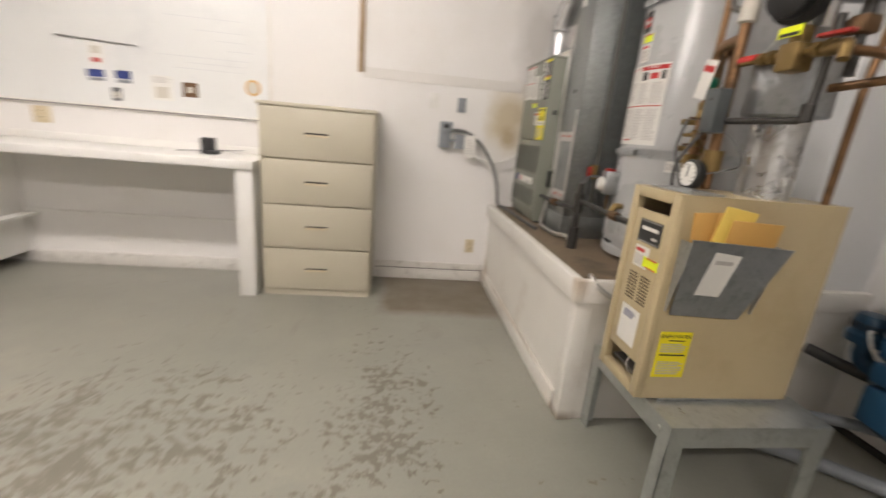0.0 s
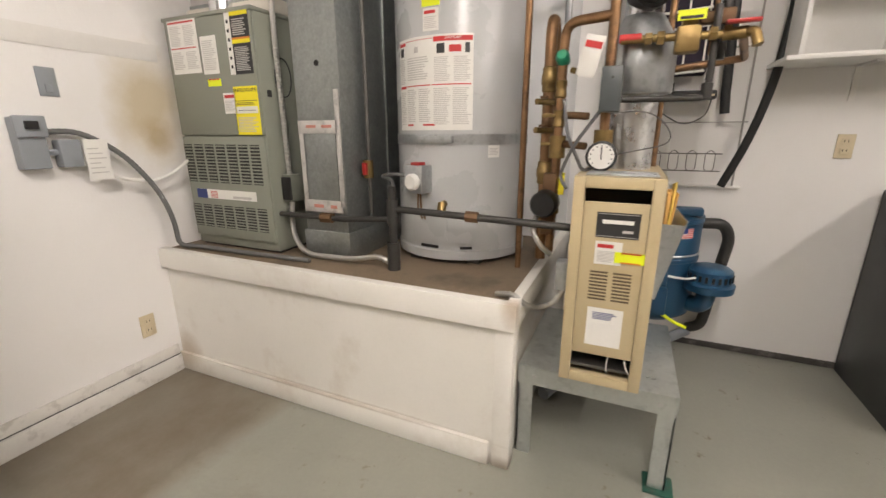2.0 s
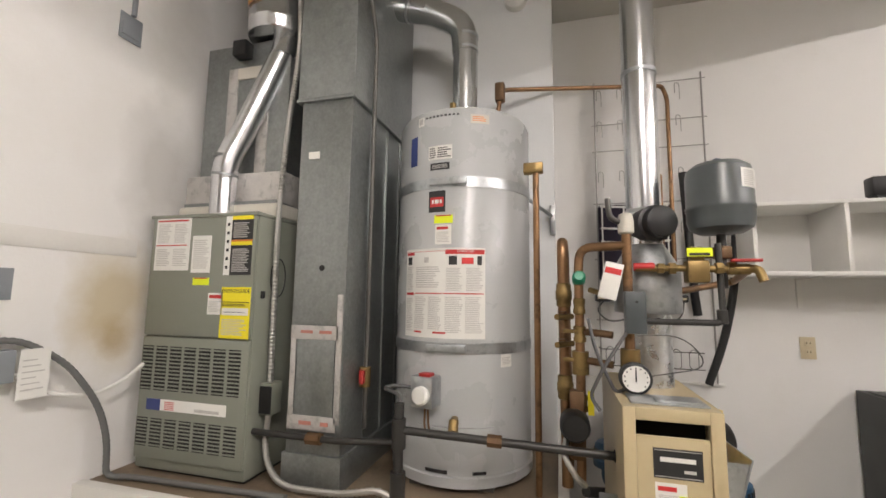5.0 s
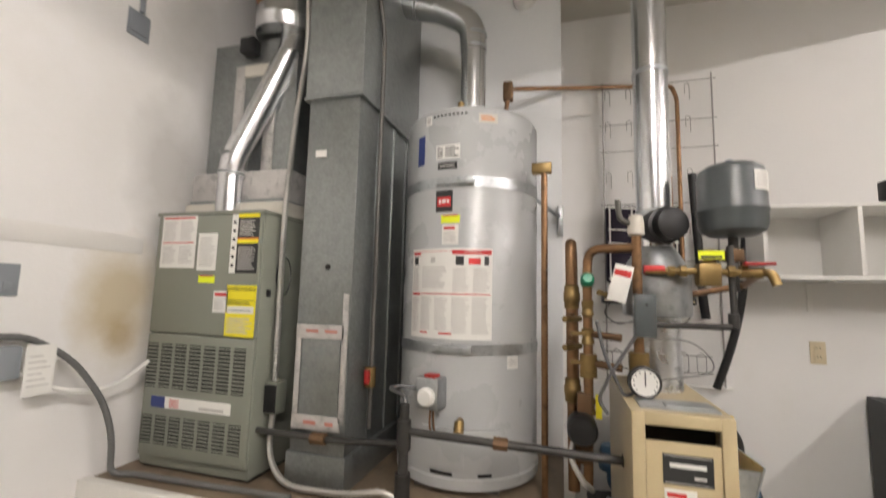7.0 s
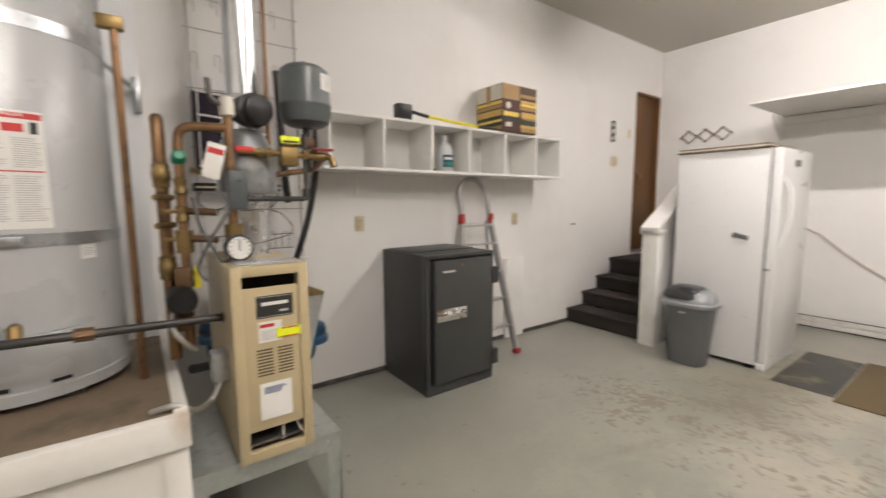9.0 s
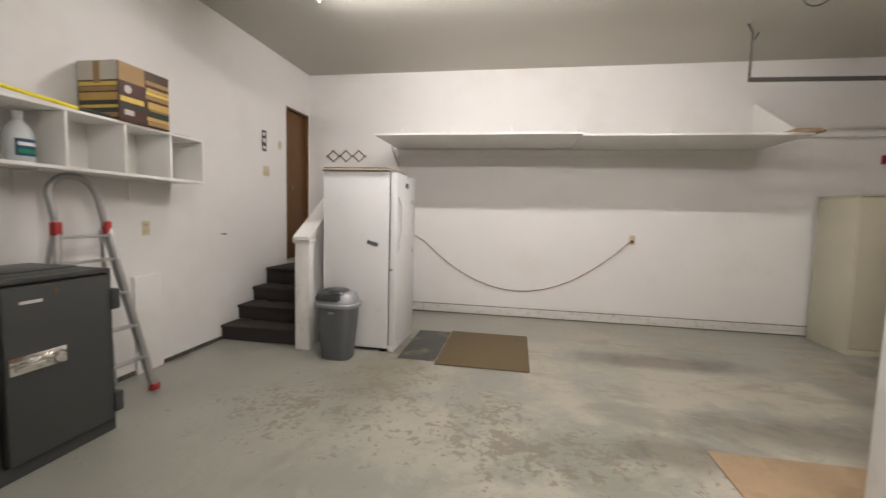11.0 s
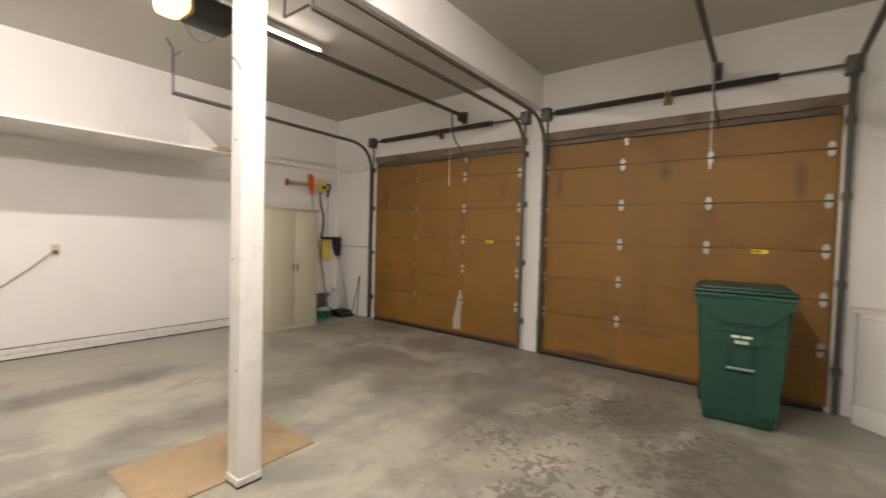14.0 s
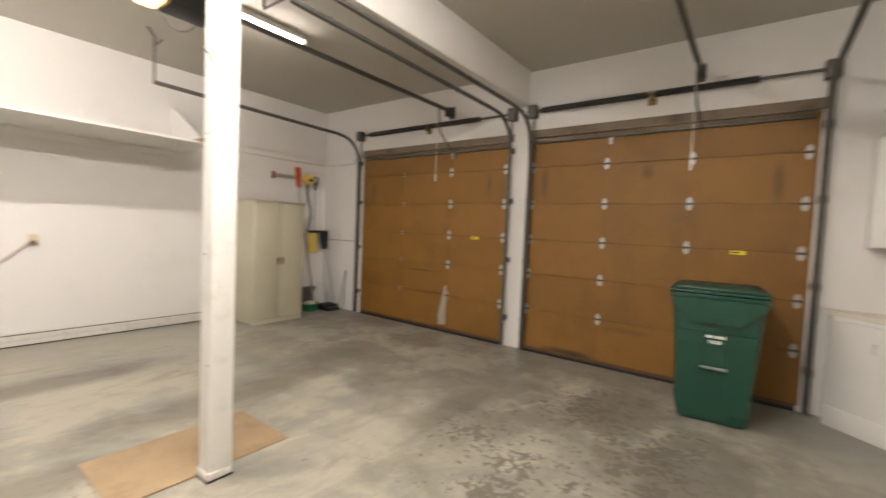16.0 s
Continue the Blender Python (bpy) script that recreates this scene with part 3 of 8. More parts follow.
def garage_door(g, columns, label, tag_y):
    y0, y1, top = g
    d = thing("garage_door", label, "garage door", (XW - 0.005, 0, 0), group="garage doors")
    edges = (0.045,) + HINGE_Z + (top - 0.03,)
    for a, b in zip(edges, edges[1:]):
        p = part("panel", box(-0.03, y0 - 0.02, a + 0.0008, 0.012, y1 + 0.02, b - 0.0008, 0.003), M_DOORWOOD, d)
        # hardboard sheets between the stiles
        stops = [y0] + [c for c in columns if y0 + 0.2 < c < y1 - 0.2] + [y1]
        for s0, s1 in zip(stops, stops[1:]):
            part("sheet", box(0.011, s0 + 0.004, a + 0.004, 0.0140, s1 - 0.002, b - 0.004), M_DOORWOOD, p)
    part("bottom_seal", box(-0.03, y0, 0.0, 0.035, y1, 0.03, 0.006), M_BLACK, d)
    part("bottom_rail", box(0.012, y0, 0.03, 0.022, y1, 0.06), M_RUST, d)
    part("top_strut", box(0.012, y0 + 0.02, top - 0.09, 0.05, y1 - 0.02, top - 0.055, 0.004), M_STEELTRACK, d)
    for c in columns:
        for k, z in enumerate(HINGE_Z):
            hinge(d, 0.014, c, z, c > -1.5)
    card(d, Matrix.Translation((0.0165, tag_y, 1.29)) @ face(0, 0, 0, "E"), 0.11, 0.035, M_YELLOW, [(0.1, 0.3, 0.5, 0.4, M_INK)], "sticker", "small yellow warning sticker")
    part("pull_bracket", boxes((0.012, columns[1] + 0.02, top - 0.13, 0.07, columns[1] + 0.06, top - 0.10), (0.05, columns[1] + 0.025, top - 0.17, 0.06, columns[1] + 0.055, top - 0.10)), M_ALU, d)
    return d


DOOR1 = garage_door(G1, (-1.825, -0.984, -0.175), "orange-brown hardboard sectional garage door, closed", -0.58)
DOOR2 = garage_door(G2, (0.18, 1.005, 1.775, 2.60), "orange-brown hardboard garage door behind green bin, closed", 2.174)
for g, nm in ((G1, "door_casing_1"), (G2, "door_casing_2")):
    structure(nm, boxes((XW - 0.002, g[0] - 0.05, g[2] - 0.02, XW + 0.012, g[1] + 0.05, g[2] + 0.07)), M_DECK, "raw brown wood header strip above garage door", "trim")
# plastic residue on door one
solid("torn_plastic_film", prism([(-1.105, 0.09), (-0.985, 0.10), (-0.992, 0.24), (-0.982, 0.40), (-1.0, 0.64), (-1.03, 0.60), (-1.065, 0.42), (-1.115, 0.22)], 0.0, 0.003, Matrix(((0, 0, 1, 0), (1, 0, 0, 0), (0, 1, 0, 0), (0, 0, 0, 1)))), M_FILM, "torn strip of clear plastic stuck on garage door", "film", m=Matrix.Translation((XW + 0.0115, 0, 0)))


def track_set(y, side, x_end, label):
    """Upright track, curve and horizontal track at one side of a door; its flanges point to the door (side)."""
    t = thing("door_track", label, "door track", group="door tracks")
    x0 = XW + 0.07
    bm = bmesh.new()
    bm_tube(bm, [(x0, y, 0.02), (x0, y, 2.72), (x_end, y, 2.76)], 0.022, 6, 0.42)
    part("rail", bm, M_STEELTRACK, t)
    bm = bmesh.new()
    bm_tube(bm, [(x0 - 0.028, y + side * 0.012, 0.02), (x0 - 0.028, y + side * 0.012, 2.70)], 0.012, 6)
    part("angle_iron", bm, M_STEELTRACK, t)
    for z in (0.35, 1.05, 1.75, 2.35):
        part("bracket", box(XW, y - 0.03, z - 0.03, x0, y + 0.03, z + 0.03, 0.003), M_STEELTRACK, t)
    part("bearing_plate", box(XW, y - 0.05, 2.70, XW + 0.10, y + 0.05, 2.84, 0.006), M_STEELTRACK, t)
    return t


track_set(-2.74, 1, -2.70, "dark steel curved garage door track on wall")
track_set(-0.10, -1, -2.55, "dark steel curved garage door track beside beam")
track_set(0.16, 1, -2.40, "dark steel curved door track beside wooden jamb")
track_set(2.70, -1, -2.60, "dark steel curved garage door track above bin")
hang = thing("track_hanger", "perforated steel angle hanger holding track end", "hanger")
part("upright", tube([(-2.70, -2.74, 2.74), (-2.70, -2.74, ZC - 0.04), (-2.60, -2.62, ZC - 0.005)], 0.011, 6), M_STEELTRACK, hang)
part("brace", tube([(-2.72, -2.74, ZC - 0.10), (-2.80, -2.84, ZC - 0.005)], 0.009, 6), M_STEELTRACK, hang)
hang = thing("track_hanger", "steel hanger frame holding two track ends", "hanger")
part("upright", tube([(-2.55, -0.10, 2.75), (-2.55, -0.10, ZC - 0.004)], 0.011, 6), M_STEELTRACK, hang)
part("cross_bar", tube([(-2.55, -0.14, 2.79), (-2.55, -0.42, 2.79), (-2.55, -0.42, ZC - 0.004)], 0.010, 6), M_STEELTRACK, hang)


def spring_set(y0, y1, label):
    s = thing("torsion_spring", label, "door spring", group="torsion springs")
    x, z = XW + 0.06, 2.775
    part("shaft", tube([(x, y0 - 0.05, z), (x, y1 + 0.08, z)], 0.013, 10), M_STEELTRACK, s)
    mid = (y0 + y1) / 2
    for a, b in ((y0 + 0.13, mid - 0.03), (mid + 0.03, y1 - 0.42)):
        part("coil", tube([(x, a, z), (x, b, z)], 0.030, 12, 0, 0.12, 0.011), M_BLACKPIPE, s)
    part("centre_bracket", boxes((XW, mid - 0.012, z - 0.06, x + 0.03, mid + 0.012, z + 0.03), (XW, mid - 0.04, z - 0.09, XW + 0.008, mid + 0.04, z - 0.03)), M_BRASS, s)
    return s


spring_set(-2.66, -0.14, "black torsion spring on shaft above garage door")
spring_set(0.14, 2.66, "long black torsion spring above second garage door")


def opener_rail(y, x_end, label):
    r = thing("opener_rail", label, "opener rail")
    part("rail", box(XW + 0.10, y - 0.018, 2.915, x_end, y + 0.018, 2.955, 0.004), M_STEELTRACK, r)
    part("header_bracket", boxes((XW, y - 0.03, 2.86, XW + 0.13, y - 0.024, 2.97), (XW, y + 0.024, 2.86, XW + 0.13, y + 0.03, 2.97), (XW, y - 0.04, 2.84, XW + 0.006, y + 0.04, 3.0)), M_STEELTRACK, r)
    part("pulley", lathe([(0.028, -0.012), (0.028, 0.012)], 16, Matrix.Translation((XW + 0.12, y, 2.935)) @ pose(0, 0, 0, 90)), M_STEELTRACK, r)
    part("door_arm", tube([(XW + 0.30, y, 2.91), (XW + 0.26, y, 2.62), (XW + 0.03, y + 0.04, 2.40)], 0.010, 6, 0.08), M_STEELTRACK, r)
    part("release_cord", tube([(XW + 0.32, y, 2.91), (XW + 0.32, y + 0.005, 2.05)], 0.0035, 6), M_WHITEPLASTIC, r)
    part("cord_handle", tube([(XW + 0.32, y + 0.005, 2.07), (XW + 0.32, y + 0.005, 1.99)], 0.007, 8), M_WHITEPLASTIC, r)
    return r


opener_rail(-1.02, -2.45, "dark steel opener rail over garage door")
opener_rail(1.795, -2.2, "dark steel opener rail over second garage door")


def opener(x, y, lit, label):
    o = thing("garage_door_opener", label, "door opener", (x, y, 2.93))
    part("housing", box(-0.16, -0.12, -0.09, 0.16, 0.12, 0.07, 0.02), M_BLACK, o)
    part("light_lens", box(0.162, -0.13, -0.10, 0.33, 0.13, 0.065, 0.05), M_LENS if lit else M_CLEAR, o, "glowing warm light cover" if lit else "")
    for yy in (-0.10, 0.10):
        part("hanger_strap", box(-0.05, yy - 0.012, 0.07, -0.045, yy + 0.012, ZC - 2.93), M_ALU, o)
    part("cable", tube([(-0.1, -0.1, -0.085), (-0.05, -0.16, -0.15), (0.05, -0.15, -0.16), (0.12, -0.12, -0.08)], 0.005, 6, 0.05), M_BLACKCORD, o)
    return o


opener(-2.36, -1.10, True, "black garage door opener with glowing warm lens")
opener(-2.1, 1.86, False, "black garage door opener hung from ceiling")

post = thing("support_post", "white painted square timber post on floor", "post", (-2.08, 0.02, 0))
part("shaft", box(-0.058, -0.058, 0.045, 0.058, 0.058, 2.86, 0.006), M_POST, post)
part("corner_batten", box(-0.063, 0.04, 0.05, -0.045, 0.063, 2.86, 0.003), M_POST, post)
part("base_dirt", box(-0.0675, -0.0675, 0, 0.0675, 0.0675, 0.014, 0.002), M_BLACK, post, "black dirt at foot")
part("base", boxes((-0.066, -0.066, 0.002, 0.066, 0.066, 0.05), (-0.07, -0.03, 0, -0.064, 0.03, 0.09), bevel=0.003), M_WORNPAINT, post)
for z, yy in ((2.15, 0.02), (1.82, -0.01), (0.62, 0.03), (1.2, -0.02)):
    part("nail", lathe([(0.004, 0), (0.004, 0.006)], 8, Matrix.Translation((0.057, yy, z)) @ pose(0, 0, 0, 0, 90, 0)), M_RUST, post)
part("bent_nail", tube([(0.055, 0.04, 2.16), (0.085, 0.05, 2.20), (0.12, 0.055, 2.215)], 0.0035, 6), M_STEELTRACK, post)


def strip_fixture(x, y, label, tube_mat, rows=(0.0,)):
    f = thing("strip_light", label, "ceiling light", (x, y, 0), group="ceiling strip lights")
    part("channel", boxes((-1.2, -0.05, 3.195, 1.2, 0.05, ZC), bevel=0.005), M_WHITEPLASTIC, f)
    for yy in rows:
        part("tube", tube([(-1.17, yy, 3.175), (1.17, yy, 3.175)], 0.018, 12), tube_mat, f, "glowing fluorescent tube")
    for xx in (-1.19, 1.19):
        part("end_holder", box(xx - 0.012, -0.07, 3.14, xx + 0.012, 0.07, 3.2, 0.004), M_WHITEPLASTIC, f)


strip_fixture(0.08, TUBE_Y, "bare fluorescent strip light, lit, on ceiling", M_TUBE)
strip_fixture(-2.36, TUBE_Y, "bare fluorescent strip light beside opener, lit", M_DIMTUBE)
strip_fixture(-1.42, TUBE_Y2, "twin-tube fluorescent strip light over work bay, lit", M_NORTHTUBE, (-0.045, 0.045))


# ---- platform and heating plant ----
PX, PY, PZ = 1.06, 1.97, 0.69
plat = thing("equipment_platform", "white painted wooden platform with stained plywood top", "platform")
part("front", box(PX, PY, 0, PX + 0.02, YN - 0.003, PZ - 0.03), M_TRIM, plat)
part("side", box(PX + 0.02, PY, 0, XE - 0.003, PY + 0.02, PZ - 0.03), M_TRIM, plat)
part("deck", box(PX + 0.001, PY + 0.001, PZ - 0.03, XE - 0.003, YN - 0.003, PZ - 0.012), M_DECK, plat, "stained brown plywood deck")
part("edge_board", box(PX - 0.03, PY - 0.02, PZ - 0.10, PX + 0.012, YN - 0.003, PZ, 0.002), M_TRIM, plat)
part("edge_board", box(PX + 0.012, PY - 0.02, PZ - 0.10, XE - 0.003, PY + 0.02, PZ, 0.002), M_TRIM, plat)
part("base_board", box(PX - 0.018, PY + 0.07, 0, PX, YN - 0.003, 0.10, 0.004), M_TRIM, plat)
part("corner_board", box(PX - 0.012, PY - 0.012, 0, PX + 0.06, PY + 0.055, PZ - 0.10, 0.003), M_TRIM, plat)


def louvre_group(parent, y, z0, z1, w, count):
    g = part("louvre", box(-0.0012, -w / 2, z0, 0.0012, w / 2, z1), M_HOLE, parent, "", Matrix.Translation((1.2085, y, 0)))
    bm = bmesh.new()
    h = (z1 - z0) / count
    for k in range(count):
        z = z0 + h * (k + 0.5)
        bmesh.ops.create_cube(bm, size=1, matrix=Matrix.Translation((-0.0014, 0, z)) @ Matrix.Diagonal((0.0022, w + 0.002, h * 0.42, 1)))
    part("slats", bm, M_FURN, g)


furn = thing("furnace", "grey-green gas furnace with louvred front on platform", "furnace")
part("casing", box(1.222, 3.18, PZ, 1.92, 3.74, 1.765, 0.008), M_FURN, furn)
part("base_pan", box(1.24, 3.19, PZ - 0.011, 1.91, 3.73, PZ + 0.01), M_BLACK, furn)
up = part("upper_door", box(1.209, 3.185, 1.245, 1.225, 3.735, 1.755, 0.005), M_FURN, furn)
lo = part("lower_door", box(1.209, 3.185, 0.735, 1.225, 3.735, 1.238, 0.005), M_FURN, furn)
part("top_lip", box(1.204, 3.175, 1.755, 1.93, 3.745, 1.772, 0.004), M_FURN, furn)
for k in range(7):
    yy = 3.70 - k * 0.0755
    louvre_group(furn, yy, 1.015, 1.20, 0.058, 12)
    louvre_group(furn, yy, 0.785, 0.90, 0.058, 8)
FF = lambda y, z: face(1.2088, y, z, "W")
card(furn, FF(3.615, 1.64), 0.19, 0.23, M_PAPER, lines(0.06, 0.08, 0.4, 0.34, 6, M_PRINT, 1) + lines(0.54, 0.08, 0.4, 0.34, 6, M_PRINT, 2) + lines(0.06, 0.52, 0.4, 0.38, 7, M_PRINT, 3) + lines(0.54, 0.52, 0.4, 0.38, 7, M_PRINT, 4) + [(0.03, 0.94, 0.9, 0.03, M_RED), (0.03, 0.47, 0.9, 0.02, M_RED)])
card(furn, FF(3.455, 1.595), 0.10, 0.16, M_PAPER, lines(0.1, 0.1, 0.8, 0.8, 9, M_PRINT, 5))
card(furn, FF(3.32, 1.635), 0.03, 0.26, M_PAPER, [(0.3, 0.1 + k * 0.14, 0.4, 0.05, M_INK) for k in range(6)])
card(furn, FF(3.25, 1.635), 0.105, 0.26, M_INK, [(0.0, 0.9, 1, 0.07, M_YELLOW), (0.0, 0.48, 1, 0.06, M_YELLOW), (0, 0.54, 1, 0.03, M_ORANGE)] + lines(0.08, 0.05, 0.85, 0.38, 8, M_PRINT, 6) + lines(0.08, 0.6, 0.85, 0.26, 5, M_PRINT, 7))
card(furn, FF(3.447, 1.478), 0.085, 0.032, M_NEON, [(0.1, 0.85, 0.8, 0.14, M_RED)], "sticker", "fluorescent yellow sticker")
card(furn, FF(3.365, 1.385), 0.075, 0.09, M_PAPER, [(0.1, 0.75, 0.8, 0.16, M_RED)] + lines(0.1, 0.1, 0.8, 0.55, 4, M_PRINT, 8))
eg = card(furn, FF(3.262, 1.35), 0.145, 0.21, M_YELLOW, [(0.05, 0.45, 0.9, 0.14, M_PAPER), (0.1, 0.5, 0.75, 0.015, M_INK), (0.05, 0.70, 0.9, 0.012, M_INK)] + lines(0.06, 0.06, 0.88, 0.32, 6, M_PRINT, 9) + lines(0.06, 0.62, 0.88, 0.06, 1, M_INK, 10), "energy_label", "yellow energy guide label")
text_mesh("ENERGYGUIDE", 0.021, M_INK, "words", eg, Matrix.Translation((0, 0.088, 0.0022)))
badge = card(furn, FF(3.478, 0.957), 0.41, 0.046, M_PAPER, [(0.0, 0.0, 0.18, 1.0, M_BLUEPRINT)] + [(0.24, 0.1 + 0.16 * k, 0.12, 0.07, M_RED) for k in range(5)] + [(0.62, 0.15, 0.3, 0.25, M_PRINT)], "badge", "blue and white badge strip with red stripes")
for z in (1.5,):
    part("knockout", tube([(1.36 + 0.05 * math.cos(a), 3.178, z + 0.085 * math.sin(a)) for a in [k * math.pi / 10 for k in range(21)]], 0.003, 6), M_BLACK, furn)
part("latch", box(1.255, 3.172, 1.41, 1.275, 3.182, 1.44, 0.002), M_BLACK, furn)
sw = part("switch_box", box(1.285, 3.125, 0.93, 1.36, 3.18, 1.06, 0.006), M_FURN, furn)
part("cover", box(1.277, 3.12, 0.94, 1.285, 3.175, 1.05, 0.003), M_BLACK, sw)

flex = solid("power_conduit", tube([(1.31, 3.15, 1.06), (1.30, 3.15, 1.75), (1.36, 3.17, 2.2), (1.38, 3.14, 2.6), (1.30, 3.12, 3.2)], 0.012, 8, 0.12, 0.13, 0.008), M_FLEX, "spiral steel flexible conduit rising beside furnace", "conduit")
solid("power_conduit", tube([(1.31, 3.15, 0.93), (1.28, 3.14, 0.78), (1.22, 3.02, 0.70), (1.22, 2.75, 0.705), (1.24, 2.62, 0.73), (1.25, 2.56, 0.70)], 0.012, 8, 0.09, 0.13, 0.008), M_FLEX, "spiral steel flexible conduit lying on platform", "conduit")

plen = thing("plenum", "galvanized plenum box with taped seams above furnace", "plenum")
part("box", box(1.42, 3.22, 1.99, 1.92, 3.72, 2.69, 0.004), M_DUCT, plen)
part("coil_case", box(1.36, 3.20, 1.772, 1.93, 3.74, 1.86, 0.006), M_DUCT, plen)
part("tape_band", box(1.375, 3.195, 1.845, 1.93, 3.75, 2.0, 0.012), M_OLDTAPE, plen, "crinkled foil tape band")
part("tape_band", box(1.345, 3.185, 1.775, 1.94, 3.755, 1.842, 0.014), M_LINEN, plen, "cream taped insulation band")
part("tape_strip", box(1.412, 3.52, 2.0, 1.425, 3.575, 2.56, 0.002), M_OLDTAPE, plen)
part("tape_strip", box(1.412, 3.33, 2.0, 1.425, 3.39, 2.56, 0.002), M_OLDTAPE, plen)
part("tape_strip", box(1.412, 3.33, 2.50, 1.4255, 3.575, 2.56, 0.002), M_LINEN, plen)
part("control", box(1.36, 3.44, 2.60, 1.42, 3.52, 2.68, 0.008), M_BLACK, plen)

flue = thing("furnace_flue", "shiny galvanized flue pipe rising from furnace", "flue")
part("lower_pipe", tube([(1.33, 3.48, 1.76), (1.33, 3.48, 1.98)], 0.055, 20), M_SHINY, flue)
part("elbow", tube([(1.33, 3.48, 1.96), (1.33, 3.47, 2.04), (1.35, 3.44, 2.14)], 0.057, 20, 0.05), M_SHINY, flue)
part("slanted_pipe", tube([(1.35, 3.445, 2.12), (1.432, 3.275, 2.62)], 0.055, 20), M_SHINY, flue)
part("collector", tube([(1.43, 3.275, 2.59), (1.45, 3.27, 2.715)], 0.06, 20), M_SHINY, flue)
drum = part("large_pipe", lathe([(0.05, -0.002), (0.148, 0.0), (0.152, 0.01), (0.15, 0.06), (0.153, 0.066), (0.15, 0.072), (0.15, 0.52)], 36, Matrix.Translation((1.47, 3.33, 2.71)) @ pose(0, 0, 0, 0, -3, 0)), M_SHINY, flue)
arc_sheet(drum, (1.462, 3.33), 0.151, 140, 182, 2.83, 2.92, M_MANILA, [(0.5, 0.3, 0.05, 0.45, M_INK), (0.0, 0.0, 1.0, 0.06, M_FADEDRED)], "label", "faded orange warning label")
for z in (1.97, 2.06):
    part("crimp_ring", tube([(1.33, 3.478, z), (1.33, 3.477, z + 0.012)], 0.0585, 20), M_DUCT, flue)

duct = thing("air_duct", "tall galvanized sheet-metal return duct on platform", "duct")
part("lower_section", box(1.272, 2.795, 0.80, 1.95, 3.035, 2.262, 0.003), M_DUCT, duct)
part("upper_section", box(1.265, 2.785, 2.262, 1.96, 3.055, ZC - 0.003, 0.003), M_DUCT, duct)
part("seam", box(1.260, 2.78, 2.255, 1.962, 3.06, 2.27, 0.002), M_DUCT, duct)
part("foot_collar", box(1.262, 2.785, PZ - 0.011, 1.955, 3.045, 0.81, 0.003), M_DUCT, duct)
for xx in (1.45, 1.63, 1.80):
    part("standing_seam", box(xx, 2.787, 0.82, xx + 0.008, 2.797, 2.25), M_DUCT, duct)
part("patch_panel", box(1.267, 2.83, 0.93, 1.273, 3.0, 1.27, 0.001), M_DUCT, duct)
tape = M_OLDTAPE
for y0, z0, y1, z1 in ((2.815, 1.25, 3.03, 1.305), (2.815, 0.90, 3.03, 0.955), (2.80, 0.93, 2.825, 1.43), (3.005, 0.95, 3.028, 1.25)):
    part("tape", box(1.2645, y0, z0, 1.268, y1, z1, 0.0008), tape, duct, "crinkled foil tape with faded red print")
for ya, yb, za, zb in ((2.845, 2.90, 1.274, 1.286), (2.93, 2.985, 1.274, 1.286), (2.845, 2.88, 0.92, 0.935), (2.92, 2.975, 0.92, 0.935)):
    part("tape_print", box(1.2635, ya, za, 1.2655, yb, zb), M_FADEDRED, duct)
part("round_hole", lathe([(0.012, 0), (0.012, 0.003)], 16, Matrix.Translation((1.2725, 2.906, 1.537)) @ pose(0, 0, 0, 0, -90, 0)), M_HOLE, duct)
part("marker_tag", box(1.266, 2.94, 2.0, 1.2725, 2.99, 2.03), M_PAPER, duct)

gas = thing("gas_pipe", "black iron gas pipe run along heating plant", "pipe")
part("drip_leg", tube([(1.245, 2.545, PZ - 0.012), (1.245, 2.545, 0.80)], 0.028, 14), M_BLACKPIPE, gas)
part("riser", tube([(1.245, 2.545, 0.78), (1.245, 2.545, 1.04)], 0.018, 12), M_BLACKPIPE, gas)
part("main_run", tube([(1.245, 2.545, 0.945), (1.30, 1.79, 0.915)], 0.0142, 12), M_BLACKPIPE, gas)
part("north_run", tube([(1.245, 2.545, 0.90), (1.245, 2.80, 0.88), (1.26, 3.2, 0.875)], 0.0125, 12), M_BLACKPIPE, gas)
part("tee", tube([(1.245, 2.545, 0.88), (1.245, 2.545, 0.985)], 0.026, 12), M_BLACKPIPE, gas)
part("union", tube([(1.268, 2.225, 0.9325), (1.273, 2.175, 0.9305)], 0.0225, 8), M_RUST, gas)
part("union", tube([(1.245, 2.86, 0.88), (1.245, 2.92, 0.878)], 0.023, 8), M_RUST, gas)
part("high_riser", tube([(1.42, 2.765, 0.88), (1.42, 2.765, 2.60), (1.36, 2.775, 2.80), (1.30, 3.05, 3.24)], 0.010, 12, 0.06), M_STEELTRACK, gas)
v = part("gas_cock", tube([(1.41, 2.765, 1.05), (1.41, 2.765, 1.13)], 0.024, 10), M_BRASS, gas)
part("handle", boxes((1.37, 2.755, 1.065, 1.40, 2.775, 1.12), bevel=0.004), M_REDPAINT, v)

